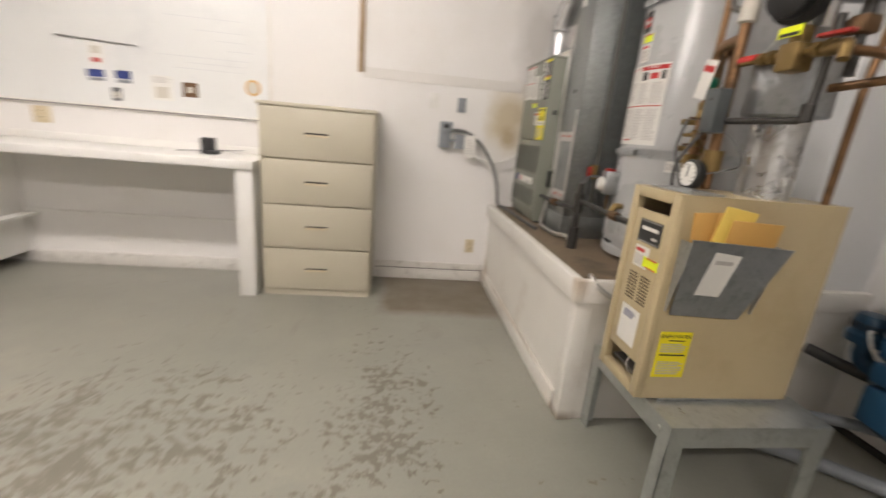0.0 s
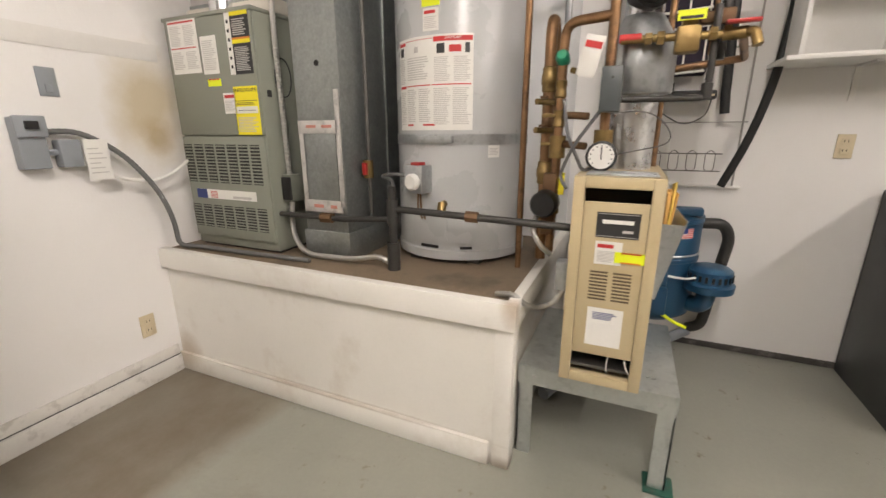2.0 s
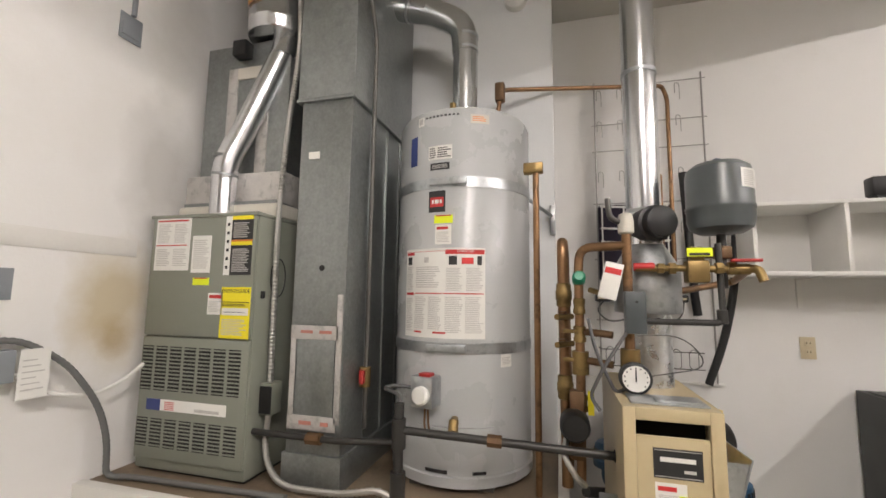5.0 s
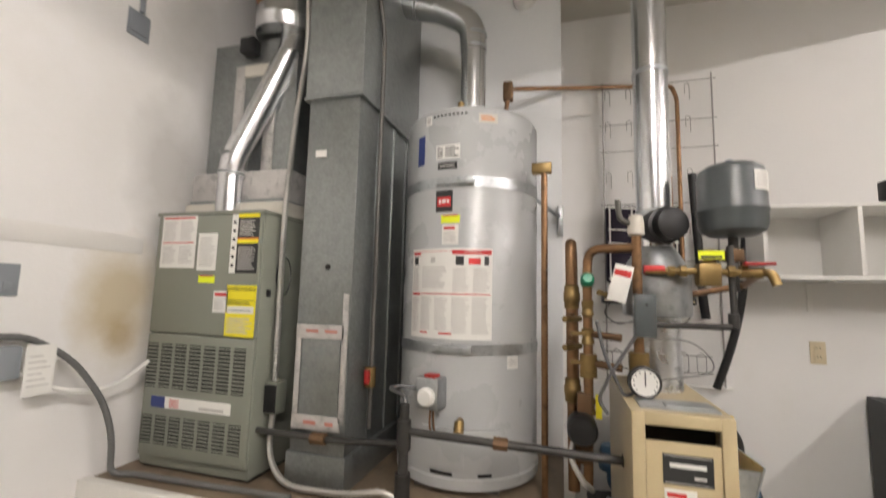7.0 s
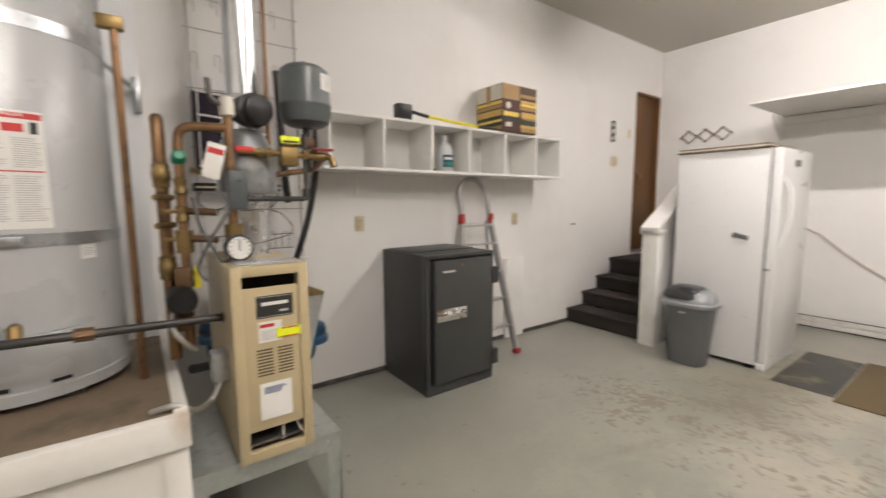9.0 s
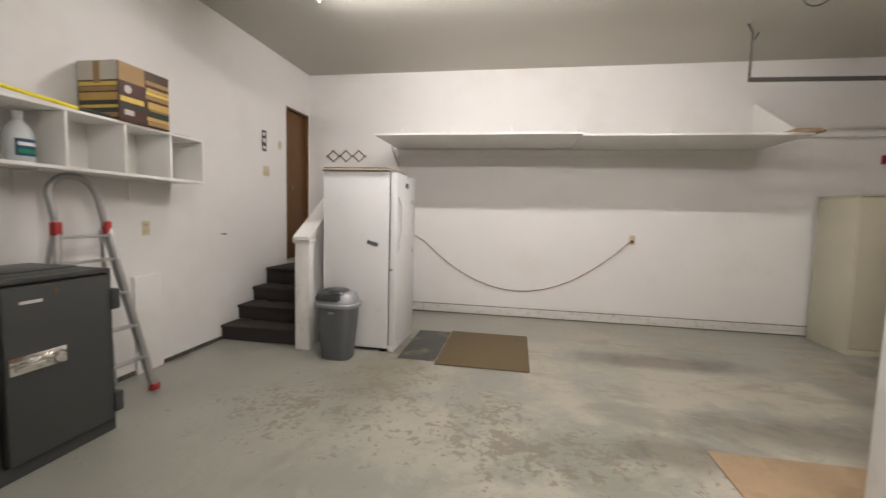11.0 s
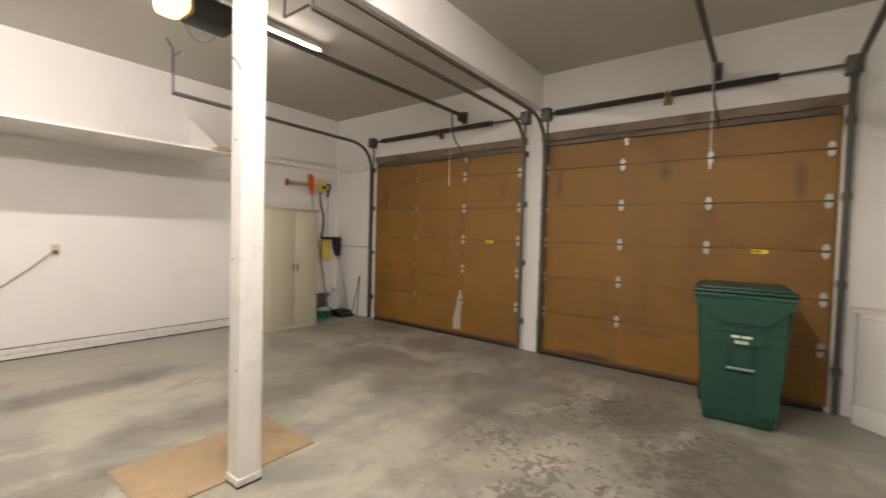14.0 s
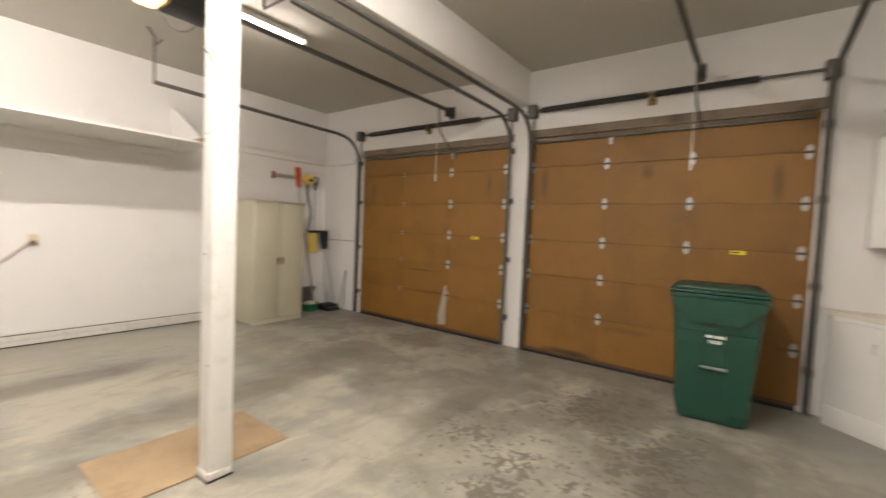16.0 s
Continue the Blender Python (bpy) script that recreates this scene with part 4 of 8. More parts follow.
# water heater
HC, HR = (1.70, 2.41), 0.308
wh = thing("water_heater", "tall light-grey gas water heater strapped on platform", "water heater")
HM = Matrix.Translation((*HC, 0))
part("tank", lathe([(HR - 0.01, PZ + 0.03), (HR, PZ + 0.04), (HR, 2.20), (HR - 0.012, 2.225), (HR - 0.05, 2.24), (0.06, 2.25)], 64, HM), M_HEATER, wh)
part("base_ring", lathe([(HR + 0.004, PZ + 0.012), (HR + 0.006, PZ + 0.05), (HR + 0.001, PZ + 0.055)], 64, HM), M_HEATER, wh)
for a in (150, 215, 270, 30):
    part("foot", box(-0.03, -0.03, PZ - 0.012, 0.03, 0.03, PZ + 0.03), M_STEELTRACK, wh, "", Matrix.Translation((HC[0] + 0.26 * math.cos(radians(a)), HC[1] + 0.26 * math.sin(radians(a)), 0)))
for z in (1.90, 1.225):
    s = arc_sheet(wh, HC, HR, 0, 359.5, z - 0.022, z + 0.022, M_GALV, name="strap", label="galvanized seismic strap", thick=0.003)
    part("buckle", box(-0.012, -0.08, z - 0.014, 0.012, 0.08, z + 0.014, 0.003), M_GALV, s, "", Matrix.Translation((HC[0] - (HR + 0.006) * math.cos(0.05), HC[1], 0)))
P = []
P += [(0.0, 0.965, 1, 0.005, M_RED), (0.56, 0.93, 0.43, 0.05, M_RED), (0.02, 0.93, 0.13, 0.03, M_RED), (0.02, 0.47, 0.13, 0.03, M_RED), (0.17, 0.485, 0.35, 0.012, M_RED), (0.54, 0.485, 0.44, 0.012, M_RED), (0.17, 0.05, 0.1, 0.02, M_RED), (0.42, 0.05, 0.15, 0.02, M_RED)]
P += lines(0.02, 0.52, 0.12, 0.28, 8, M_PRINT, 11) + [(0.04, 0.82, 0.07, 0.09, M_INK)]
P += lines(0.18, 0.55, 0.34, 0.25, 6, M_PRINT, 12) + [(0.30, 0.84, 0.06, 0.06, M_PRINT)]
P += lines(0.57, 0.52, 0.19, 0.26, 8, M_PRINT, 13) + lines(0.79, 0.52, 0.19, 0.26, 8, M_PRINT, 14)
P += [(0.60, 0.81, 0.09, 0.10, M_INK), (0.74, 0.82, 0.13, 0.07, M_RED), (0.91, 0.81, 0.05, 0.10, M_INK)]
P += lines(0.02, 0.06, 0.12, 0.38, 11, M_PRINT, 15) + lines(0.17, 0.09, 0.16, 0.37, 10, M_PRINT, 16) + lines(0.36, 0.09, 0.16, 0.37, 10, M_PRINT, 17) + lines(0.56, 0.06, 0.2, 0.4, 12, M_PRINT, 18) + lines(0.78, 0.06, 0.2, 0.4, 12, M_PRINT, 19)
big = arc_sheet(wh, HC, HR, 140, 209, 1.262, 1.625, M_PAPER, P, "warning_label", "white warning label with red danger heading")
danger = text_mesh("DANGER", 0.017, M_PAPER, "words", big, Matrix.Translation((HC[0] + (HR + 0.003) * math.cos(radians(194)), HC[1] + (HR + 0.003) * math.sin(radians(194)), 1.612)) @ pose(0, 0, 0, 0, 0, 14) @ face(0, 0, 0, "W"))
arc_sheet(wh, HC, HR, 164, 178, 1.775, 1.865, M_INK, [(0.1, 0.25, 0.8, 0.45, M_RED), (0.2, 0.4, 0.6, 0.18, M_PAPER)], "brand_plate", "black plate with red mark")
arc_sheet(wh, HC, HR, 169, 184, 1.728, 1.762, M_NEON, [(0.1, 0.85, 0.8, 0.13, M_RED)], "sticker", "fluorescent yellow sticker")
arc_sheet(wh, HC, HR, 170, 183, 1.64, 1.722, M_PAPER, [(0.1, 0.75, 0.7, 0.14, M_RED)] + lines(0.1, 0.1, 0.8, 0.55, 4, M_PRINT, 20), "sticker")
arc_sheet(wh, HC, HR, 163, 183, 2.0, 2.06, M_PAPER, lines(0.05, 0.1, 0.3, 0.8, 3, M_INK, 21) + lines(0.4, 0.1, 0.55, 0.8, 3, M_INK, 22), "sticker")
arc_sheet(wh, HC, HR, 165, 181, 1.955, 1.985, M_INK, lines(0.1, 0.2, 0.8, 0.6, 2, M_PRINT, 23), "sticker")
arc_sheet(wh, HC, HR, 152, 158, 2.16, 2.20, M_PAPER, [(0.2, 0.2, 0.6, 0.6, M_PRINT)], "sticker")
arc_sheet(wh, HC, HR, 160, 190, 2.185, 2.195, M_HEATER, [(k * 0.11, 0.1, 0.06, 0.8, M_INK) for k in range(9)], "date_marks", "hand-written ink marks")
arc_sheet(wh, HC, HR, 197, 212, 2.15, 2.19, M_LINEN, lines(0.1, 0.2, 0.8, 0.6, 2, M_ORANGE, 24), "sticker")
arc_sheet(wh, HC, HR, 143, 151, 1.99, 2.12, M_BLUEPRINT, (), "emblem", "dark blue emblem")
arc_sheet(wh, HC, HR, 222, 232, 1.15, 1.20, M_PAPER, lines(0.1, 0.2, 0.8, 0.6, 3, M_PRINT, 25), "sticker")
door = arc_sheet(wh, HC, HR, 158, 216, 0.78, 0.925, M_HEATER, (), "burner_cover", thick=0.010)
arc_sheet(wh, HC, HR + 0.01, 172, 190, 0.79, 0.925, M_HEATER, (), "burner_flap", thick=0.006)
arc_sheet(wh, HC, HR + 0.002, 165, 182, 0.752, 0.766, M_HOLE, (), "air_slot")
arc_sheet(wh, HC, HR + 0.002, 200, 210, 0.752, 0.764, M_HOLE, (), "air_slot")


def on_heater(a, r, z):
    return Vector((HC[0] + r * math.cos(radians(a)), HC[1] + r * math.sin(radians(a)), z))


gv = part("gas_valve", box(-0.035, -0.05, -0.06, 0.045, 0.05, 0.06, 0.008), M_GALV, wh, "grey gas control valve", Matrix.Translation(on_heater(167, HR + 0.03, 1.06)) @ pose(0, 0, 0, 0, 0, -13))
part("knob", lathe([(0.035, 0), (0.036, 0.018), (0.028, 0.028)], 20, pose(-0.034, -0.005, -0.01, 0, -90, 0)), M_WHITEPLASTIC, gv, "white round knob")
part("button", boxes((-0.03, -0.035, 0.058, 0.01, 0.015, 0.072), bevel=0.003), M_REDPAINT, gv)
part("gas_feed", tube([on_heater(160, HR + 0.045, 1.07), on_heater(153, HR + 0.09, 1.08), on_heater(147, HR + 0.13, 1.07), Vector((1.27, 2.55, 1.06)), Vector((1.245, 2.545, 1.0))], 0.0075, 8, 0.03, 0.08, 0.006), M_BLACKCORD, wh)
part("pilot_tube", tube([on_heater(169, HR + 0.03, 1.0), on_heater(170, HR + 0.035, 0.93), on_heater(171, HR + 0.01, 0.88)], 0.004, 6, 0.02), M_COPPER, wh)
part("pilot_tube", tube([on_heater(167, HR + 0.03, 1.0), on_heater(167, HR + 0.035, 0.93), on_heater(168, HR + 0.01, 0.88)], 0.004, 6, 0.02), M_COPPER, wh)
dr = part("drain_valve", tube([on_heater(187, HR - 0.01, 0.955), on_heater(187, HR + 0.045, 0.955)], 0.015, 12), M_BRASS, wh)
part("drain_spout", tube([on_heater(187, HR + 0.03, 0.96), on_heater(187, HR + 0.05, 0.925)], 0.019, 12), M_BRASS, dr)
for a, r in ((165, 0.12), (285, 0.18)):
    part("nipple", tube([on_heater(a, r, 2.235), on_heater(a, r, 2.33)], 0.016, 10), M_BRASS, wh)

hv = thing("heater_vent", "shiny galvanized water heater vent pipe with elbow", "vent pipe")
part("vertical_pipe", tube([(1.70, 2.41, 2.248), (1.70, 2.41, 2.66)], 0.062, 24), M_SHINY, hv)
part("elbow", tube([(1.70, 2.41, 2.64), (1.70, 2.42, 2.80), (1.70, 2.60, 2.91)], 0.066, 24, 0.12), M_SHINY, hv)
part("sloped_pipe", tube([(1.70, 2.56, 2.885), (1.70, 2.72, 2.94)], 0.062, 24), M_SHINY, hv)
part("upper_elbow", tube([(1.70, 2.69, 2.93), (1.70, 2.80, 2.97), (1.70, 2.81, 3.12)], 0.066, 24, 0.08), M_SHINY, hv)
part("ceiling_collar", tube([(1.70, 2.81, 3.08), (1.70, 2.81, ZC - 0.002)], 0.072, 24), M_SHINY, hv)
part("elbow_seam", tube([(1.70, 2.70, 2.934), (1.70, 2.712, 2.938)], 0.068, 24), M_GALV, hv)
for z in (2.30, 2.65, 2.72):
    part("seam_ring", tube([(1.70, 2.41, z), (1.70, 2.41, z + 0.012)], 0.066, 24), M_GALV, hv)
part("draft_hood", lathe([(0.075, 2.248), (0.12, 2.252), (0.063, 2.31)], 24, HM), M_GALV, hv)

lh = thing("lamp_holder", "white porcelain lamp holder, empty, high on wall", "lamp holder")
LHM = Matrix.Translation((2.06, 2.19, 3.15)) @ pose(0, 0, 0, 0, -90, 0)
part("base", lathe([(0.066, 0.0), (0.068, 0.012), (0.058, 0.034), (0.034, 0.046), (0.032, 0.05)], 28, LHM), M_WHITEPLASTIC, lh)
part("socket", lathe([(0.020, 0.046), (0.020, 0.066), (0.016, 0.067), (0.016, 0.05)], 18, LHM), M_BRASS, lh, "brass socket")

rel = thing("relief_pipe", "copper relief pipe beside water heater", "pipe")
part("pipe", tube([(1.487, 2.06, PZ - 0.012), (1.487, 2.06, 1.95)], 0.013, 12), M_COPPER, rel)
part("valve", boxes((1.47, 2.03, 1.94, 1.51, 2.11, 1.985), bevel=0.006), M_BRASS, rel)
cold = thing("copper_pipe", "brown copper water pipe above boiler", "pipe")
part("run", tube([(1.84, 2.28, 2.25), (1.84, 2.25, 2.50), (1.90, 2.22, 2.53), (2.36, 1.37, 2.68), (2.36, 1.345, 2.60), (2.36, 1.345, 1.62)], 0.012, 10, 0.03), M_COPPER, cold)
part("fitting", box(1.82, 2.23, 2.44, 1.87, 2.28, 2.54, 0.008), M_RUST, cold)
mount = thing("strap_bracket", "grey steel strap bracket fixed to wall", "bracket")
part("arm", tube([on_heater(285, HR + 0.003, 1.90), (2.05, 2.0, 1.86)], 0.01, 6), M_GALV, mount)
part("plate", box(2.03, 1.985, 1.76, 2.07, 2.015, 1.92, 0.004), M_GALV, mount)

# boiler on its stand
st = thing("boiler_stand", "galvanized steel stand on green-footed legs", "stand")
part("top_plate", box(1.168, 1.415, 0.388, 1.76, 1.962, 0.396, 0.002), M_STAND, st)
part("apron", boxes((1.168, 1.415, 0.318, 1.174, 1.962, 0.388), (1.754, 1.415, 0.318, 1.76, 1.962, 0.388), (1.174, 1.415, 0.318, 1.754, 1.421, 0.388)), M_STAND, st)
for bx_, by_ in ((1.168, 1.47), (1.168, 1.90)):
    part("bolt", lathe([(0.009, 0), (0.009, 0.004)], 8, Matrix.Translation((bx_, by_, 0.355)) @ pose(0, 0, 0, 0, -90, 0)), M_ALU, st)
for x, y in ((1.170, 1.417), (1.702, 1.417), (1.170, 1.904), (1.702, 1.904)):
    sx, sy = (1 if x < 1.4 else -1), (1 if y < 1.6 else -1)
    lx, ly = (x if sx > 0 else x + 0.056), (y if sy > 0 else y + 0.056)
    leg = part("leg", boxes((min(lx, lx + sx * 0.056), min(ly, ly + sy * 0.006), 0.0, max(lx, lx + sx * 0.056), max(ly, ly + sy * 0.006), 0.388), (min(lx, lx + sx * 0.006), min(ly, ly + sy * 0.056), 0.0, max(lx, lx + sx * 0.006), max(ly, ly + sy * 0.056), 0.388)), M_STAND, st)
    if y < 1.6:
        part("foot", box(x - 0.025, y - 0.03, 0, x + 0.075, y + 0.07, 0.012, 0.004), M_FOOT, leg, "flaking green painted foot plate")

BX0, BX1, BY0, BY1, BZ0, BZ1 = 1.105, 1.69, 1.545, 1.805, 0.415, 1.122
bo = thing("boiler", "tan enamelled gas boiler on galvanized stand", "boiler")
for nm, r_ in (("side_panel", (BX0 + 0.02, BY0, BZ0, BX1, BY0 + 0.004, BZ1)), ("side_panel", (BX0 + 0.02, BY1 - 0.004, BZ0, BX1, BY1, BZ1)), ("top_panel", (BX0 + 0.02, BY0 + 0.004, BZ1 - 0.004, BX1, BY1 - 0.004, BZ1 - 0.0005)), ("back_panel", (BX1 - 0.004, BY0 + 0.004, BZ0, BX1 - 0.0005, BY1 - 0.004, BZ1 - 0.004)), ("bottom_panel", (BX0 + 0.02, BY0 + 0.004, BZ0 + 0.0005, BX1 - 0.004, BY1 - 0.004, BZ0 + 0.004))):
    part(nm, box(*r_), M_TAN, bo)
part("front_frame", boxes((BX0, BY0, BZ0, BX0 + 0.03, BY0 + 0.035, BZ1), (BX0, BY1 - 0.035, BZ0, BX0 + 0.03, BY1, BZ1), (BX0, BY0 + 0.035, BZ1 - 0.035, BX0 + 0.03, BY1 - 0.035, BZ1), (BX0, BY0 + 0.035, BZ0, BX0 + 0.03, BY1 - 0.035, BZ0 + 0.035), bevel=0.003), M_TAN, bo)
part("front_panel", box(BX0 + 0.006, BY0 + 0.036, 0.525, BX0 + 0.018, BY1 - 0.036, 1.045, 0.003), M_TAN, bo)
part("inner_back", box(BX0 + 0.16, BY0 + 0.004, BZ0 + 0.004, BX0 + 0.165, BY1 - 0.004, BZ1 - 0.004), M_HOLE, bo)
part("burner_shelf", box(BX0 + 0.04, BY0 + 0.03, 0.455, BX0 + 0.16, BY1 - 0.03, 0.465), M_STEELTRACK, bo)
part("igniter_wire", tube([(BX0 + 0.03, 1.60, 0.525), (BX0 + 0.015, 1.595, 0.49), (BX0 + 0.03, 1.57, 0.45), (BX0 + 0.08, 1.56, 0.44)], 0.0025, 6, 0.02), M_WHITEPLASTIC, bo)
part("igniter_wire", tube([(BX0 + 0.03, 1.65, 0.525), (BX0 + 0.015, 1.655, 0.49), (BX0 + 0.03, 1.65, 0.45), (BX0 + 0.08, 1.66, 0.44)], 0.0025, 6, 0.02), M_WHITEPLASTIC, bo)
part("plinth", box(BX0 + 0.10, BY0 + 0.01, 0.396, BX1 - 0.01, BY1 - 0.01, BZ0), M_GALV, bo)
BF = lambda y, z: face(BX0 + 0.0055, y, z, "W")
card(bo, BF(1.665, 0.975), 0.125, 0.08, M_INK, [(0.14, 0.56, 0.72, 0.15, M_PAPER), (0.62, 0.22, 0.24, 0.10, M_PRINT), (0.03, 0.05, 0.94, 0.02, M_PRINT), (0.03, 0.93, 0.94, 0.02, M_PRINT)], "nameplate", "black nameplate with pale lettering bar")
card(bo, BF(1.685, 0.885), 0.08, 0.075, M_PAPER, [(0.08, 0.72, 0.6, 0.16, M_RED)] + lines(0.1, 0.1, 0.8, 0.5, 5, M_PRINT, 31))
card(bo, face(BX0 + 0.0025, 1.618, 0.875, "W"), 0.095, 0.035, M_NEON, [(0.2, 0.86, 0.6, 0.13, M_RED), (0.2, 0.0, 0.6, 0.12, M_ORANGE)], "sticker", "fluorescent yellow sticker")
card(bo, BF(1.675, 0.63), 0.11, 0.135, M_PAPER, lines(0.15, 0.7, 0.7, 0.2, 3, M_BLUEPRINT, 32) + lines(0.1, 0.1, 0.8, 0.5, 7, M_PAPER, 33))
for yy in (1.706, 1.636):
    part("vent_grid", boxes(*[(BX0 + 0.0052, yy - 0.027, 0.725 + k * 0.0115, BX0 + 0.0075, yy + 0.027, 0.731 + k * 0.0115) for k in range(9)]), M_SLOT, bo, "dark vent slots")
BS = lambda x, z: face(x, BY0 - 0.0005, z, "S")
eg2 = card(bo, BS(1.205, 0.585), 0.115, 0.17, M_YELLOW, [(0.3, 0.8, 0.5, 0.02, M_INK), (0.1, 0.48, 0.8, 0.03, M_INK)] + lines(0.08, 0.06, 0.84, 0.3, 5, M_PRINT, 34) + lines(0.08, 0.55, 0.84, 0.2, 3, M_PRINT, 35), "energy_label", "yellow energy guide label")
text_mesh("ENERGYGUIDE", 0.0165, M_INK, "words", eg2, Matrix.Translation((0, 0.068, 0.0022)))
PKM = Matrix(((1, 0, 0, 0), (0, -0.22, -1, BY0 - 0.004 + 0.22 * 0.725), (0, 1, 0, 0), (0, 0, 0, 1)))
pk = part("document_pocket", prism([(1.155, 0.735), (1.40, 0.725), (1.47, 0.985), (1.125, 1.0)], 0, 0.004, PKM), M_GALV, bo, "sheet steel document pocket")
PSM = Matrix(((0, 0, 1, 0), (-1, 0, 0, BY0), (0, 1, 0, 0), (0, 0, 0, 1)))
for x_ in (1.137, 1.44):
    part("pocket_side", prism([(0.001, 0.745), (0.008, 0.745), (0.062, 0.985), (0.001, 0.985)], x_, x_ + 0.003, PSM), M_GALV, bo)
part("pocket_card", prism([(1.205, 0.815), (1.29, 0.81), (1.305, 0.955), (1.215, 0.965)], 0.004, 0.006, PKM), M_PAPER, bo, "white card on pocket")
part("pocket_print", prism([(1.225, 0.925), (1.285, 0.922), (1.286, 0.935), (1.225, 0.938)], 0.006, 0.0068, PKM), M_PRINT, bo)
part("knockout_hole", lathe([(0.02, 0), (0.02, 0.002)], 16, Matrix.Translation((1.30, BY1 + 0.001, 0.915)) @ pose(0, 0, 0, -90, 0, 0)), M_HOLE, bo)
part("top_hatch", boxes((BX0 + 0.04, BY0 + 0.02, BZ1, BX0 + 0.16, BY1 - 0.03, BZ1 + 0.006), (BX0 + 0.05, BY0 + 0.03, BZ1 + 0.006, BX0 + 0.10, BY1 - 0.10, BZ1 + 0.012), bevel=0.002), M_GALV, bo)
for x, w, mat_, h, rz, y_, tip in ((1.205, 0.045, M_MANILA, 0.10, -4, 0.010, 0), (1.27, 0.05, M_MANILA, 0.10, 5, 0.018, 2), (1.27, 0.055, M_YELLOWPAPER, 0.12, 9, 0.026, 4), (1.34, 0.085, M_MANILA, 0.085, 2, 0.036, 6)):
    solid("envelope", box(-w, -0.003, -0.10, w, 0.003, h, 0.002), mat_, "paper envelope standing in boiler document pocket", "envelope", "envelopes in the pocket", m=Matrix.Translation((x, BY0 - y_, 0.975)) @ pose(0, 0, 0, tip, rz, 0))

fl = thing("boiler_flue", "shiny galvanized boiler flue with draft hood", "flue")
part("collar_pipe", tube([(1.47, 1.66, BZ1), (1.47, 1.66, 1.39)], 0.078, 24), M_FOIL, fl)
part("draft_hood", lathe([(0.078, 1.375), (0.112, 1.38), (0.115, 1.385), (0.115, 1.535), (0.11, 1.55), (0.064, 1.63)], 28, Matrix.Translation((1.47, 1.66, 0))), M_GALV, fl)
part("upper_pipe", tube([(1.47, 1.66, 1.60), (1.47, 1.66, ZC - 0.003)], 0.062, 24), M_SHINY, fl)
for z in (2.30, 1.75):
    part("joint_ring", tube([(1.47, 1.66, z), (1.47, 1.66, z + 0.015)], 0.065, 24), M_GALV, fl)

pip = thing("boiler_piping", "tarnished copper and brass pipework around boiler", "pipework")
part("supply_riser", tube([(1.33, 1.745, 1.13), (1.33, 1.745, 1.72)], 0.0165, 14), M_COPPER, pip)
part("supply_coupling", tube([(1.33, 1.745, 1.19), (1.33, 1.745, 1.26)], 0.032, 12), M_BRASS, pip)
part("air_scoop", lathe([(0.02, 1.655), (0.027, 1.66), (0.027, 1.70), (0.022, 1.725), (0.012, 1.73)], 16, Matrix.Translation((1.33, 1.745, 0))), M_LINEN, pip)
part("purge_valve", tube([(1.33, 1.745, 1.69), (1.31, 1.80, 1.71), (1.31, 1.805, 1.78)], 0.010, 10, 0.02), M_STEELTRACK, pip)
part("header", tube([(1.33, 1.745, 1.615), (1.375, 1.90, 1.615), (1.375, 1.905, 1.52)], 0.0165, 14, 0.05), M_COPPER, pip)
part("return_drop", tube([(1.375, 1.905, 1.53), (1.37, 1.905, 1.10), (1.36, 1.91, 0.80)], 0.0165, 14), M_COPPER, pip)
part("return_coupling", tube([(1.37, 1.905, 1.16), (1.37, 1.905, 1.24)], 0.030, 12), M_BRASS, pip)
part("zone_pipe", tube([(1.43, 1.955, 0.75), (1.43, 1.96, 1.60), (1.455, 1.96, 1.66), (1.49, 1.955, 1.60), (1.49, 1.95, 0.80)], 0.021, 12, 0.035), M_COPPER, pip)
for z in (1.44, 1.10):
    part("zone_valve", lathe([(0.022, -0.045), (0.027, -0.04), (0.027, -0.02), (0.030, -0.015), (0.030, 0.015), (0.027, 0.02), (0.027, 0.04), (0.022, 0.045)], 12, Matrix.Translation((1.43, 1.958, z))), M_BRASS, pip, "tarnished brass zone valve")
for z in (1.36, 1.26):
    b_ = part("boiler_drain", tube([(1.43, 1.93, z), (1.35, 1.985, z)], 0.011, 10), M_BRASS, pip)
    part("handwheel", lathe([(0.014, 0), (0.016, 0.008)], 12, Matrix.Translation((1.38, 1.965, z + 0.012))), M_RUST, b_)
gvv = part("green_valve", lathe([(0.016, -0.03), (0.024, -0.02), (0.024, 0.02), (0.016, 0.03)], 14, Matrix.Translation((1.365, 1.905, 1.50)) @ pose(0, 0, 0, 0, -70, 0)), M_GREENVALVE, pip, "green flow check valve cap")
part("valve_spindle", tube([(1.36, 1.87, 1.46), (1.34, 1.84, 1.45)], 0.010, 8), M_BRASS, pip)
aq = part("aquastat", box(1.262, 1.70, 1.315, 1.312, 1.765, 1.455, 0.006), M_TANK, pip, "grey aquastat control box")
part("cover_screw", lathe([(0.005, 0), (0.005, 0.002)], 8, Matrix.Translation((1.262, 1.73, 1.42)) @ pose(0, 0, 0, 0, -90, 0)), M_INK, aq)
part("tag", box(-0.002, -0.03, -0.125, 0.002, 0.03, 0.0, 0.001), M_PAPER, pip, "white paper tag", pose(1.28, 1.79, 1.55, 14, 0, 0))
part("tag_print", box(-0.003, -0.026, -0.038, 0.0, 0.026, -0.018), M_RED, pip, "", pose(1.28, 1.79, 1.55, 14, 0, 0))
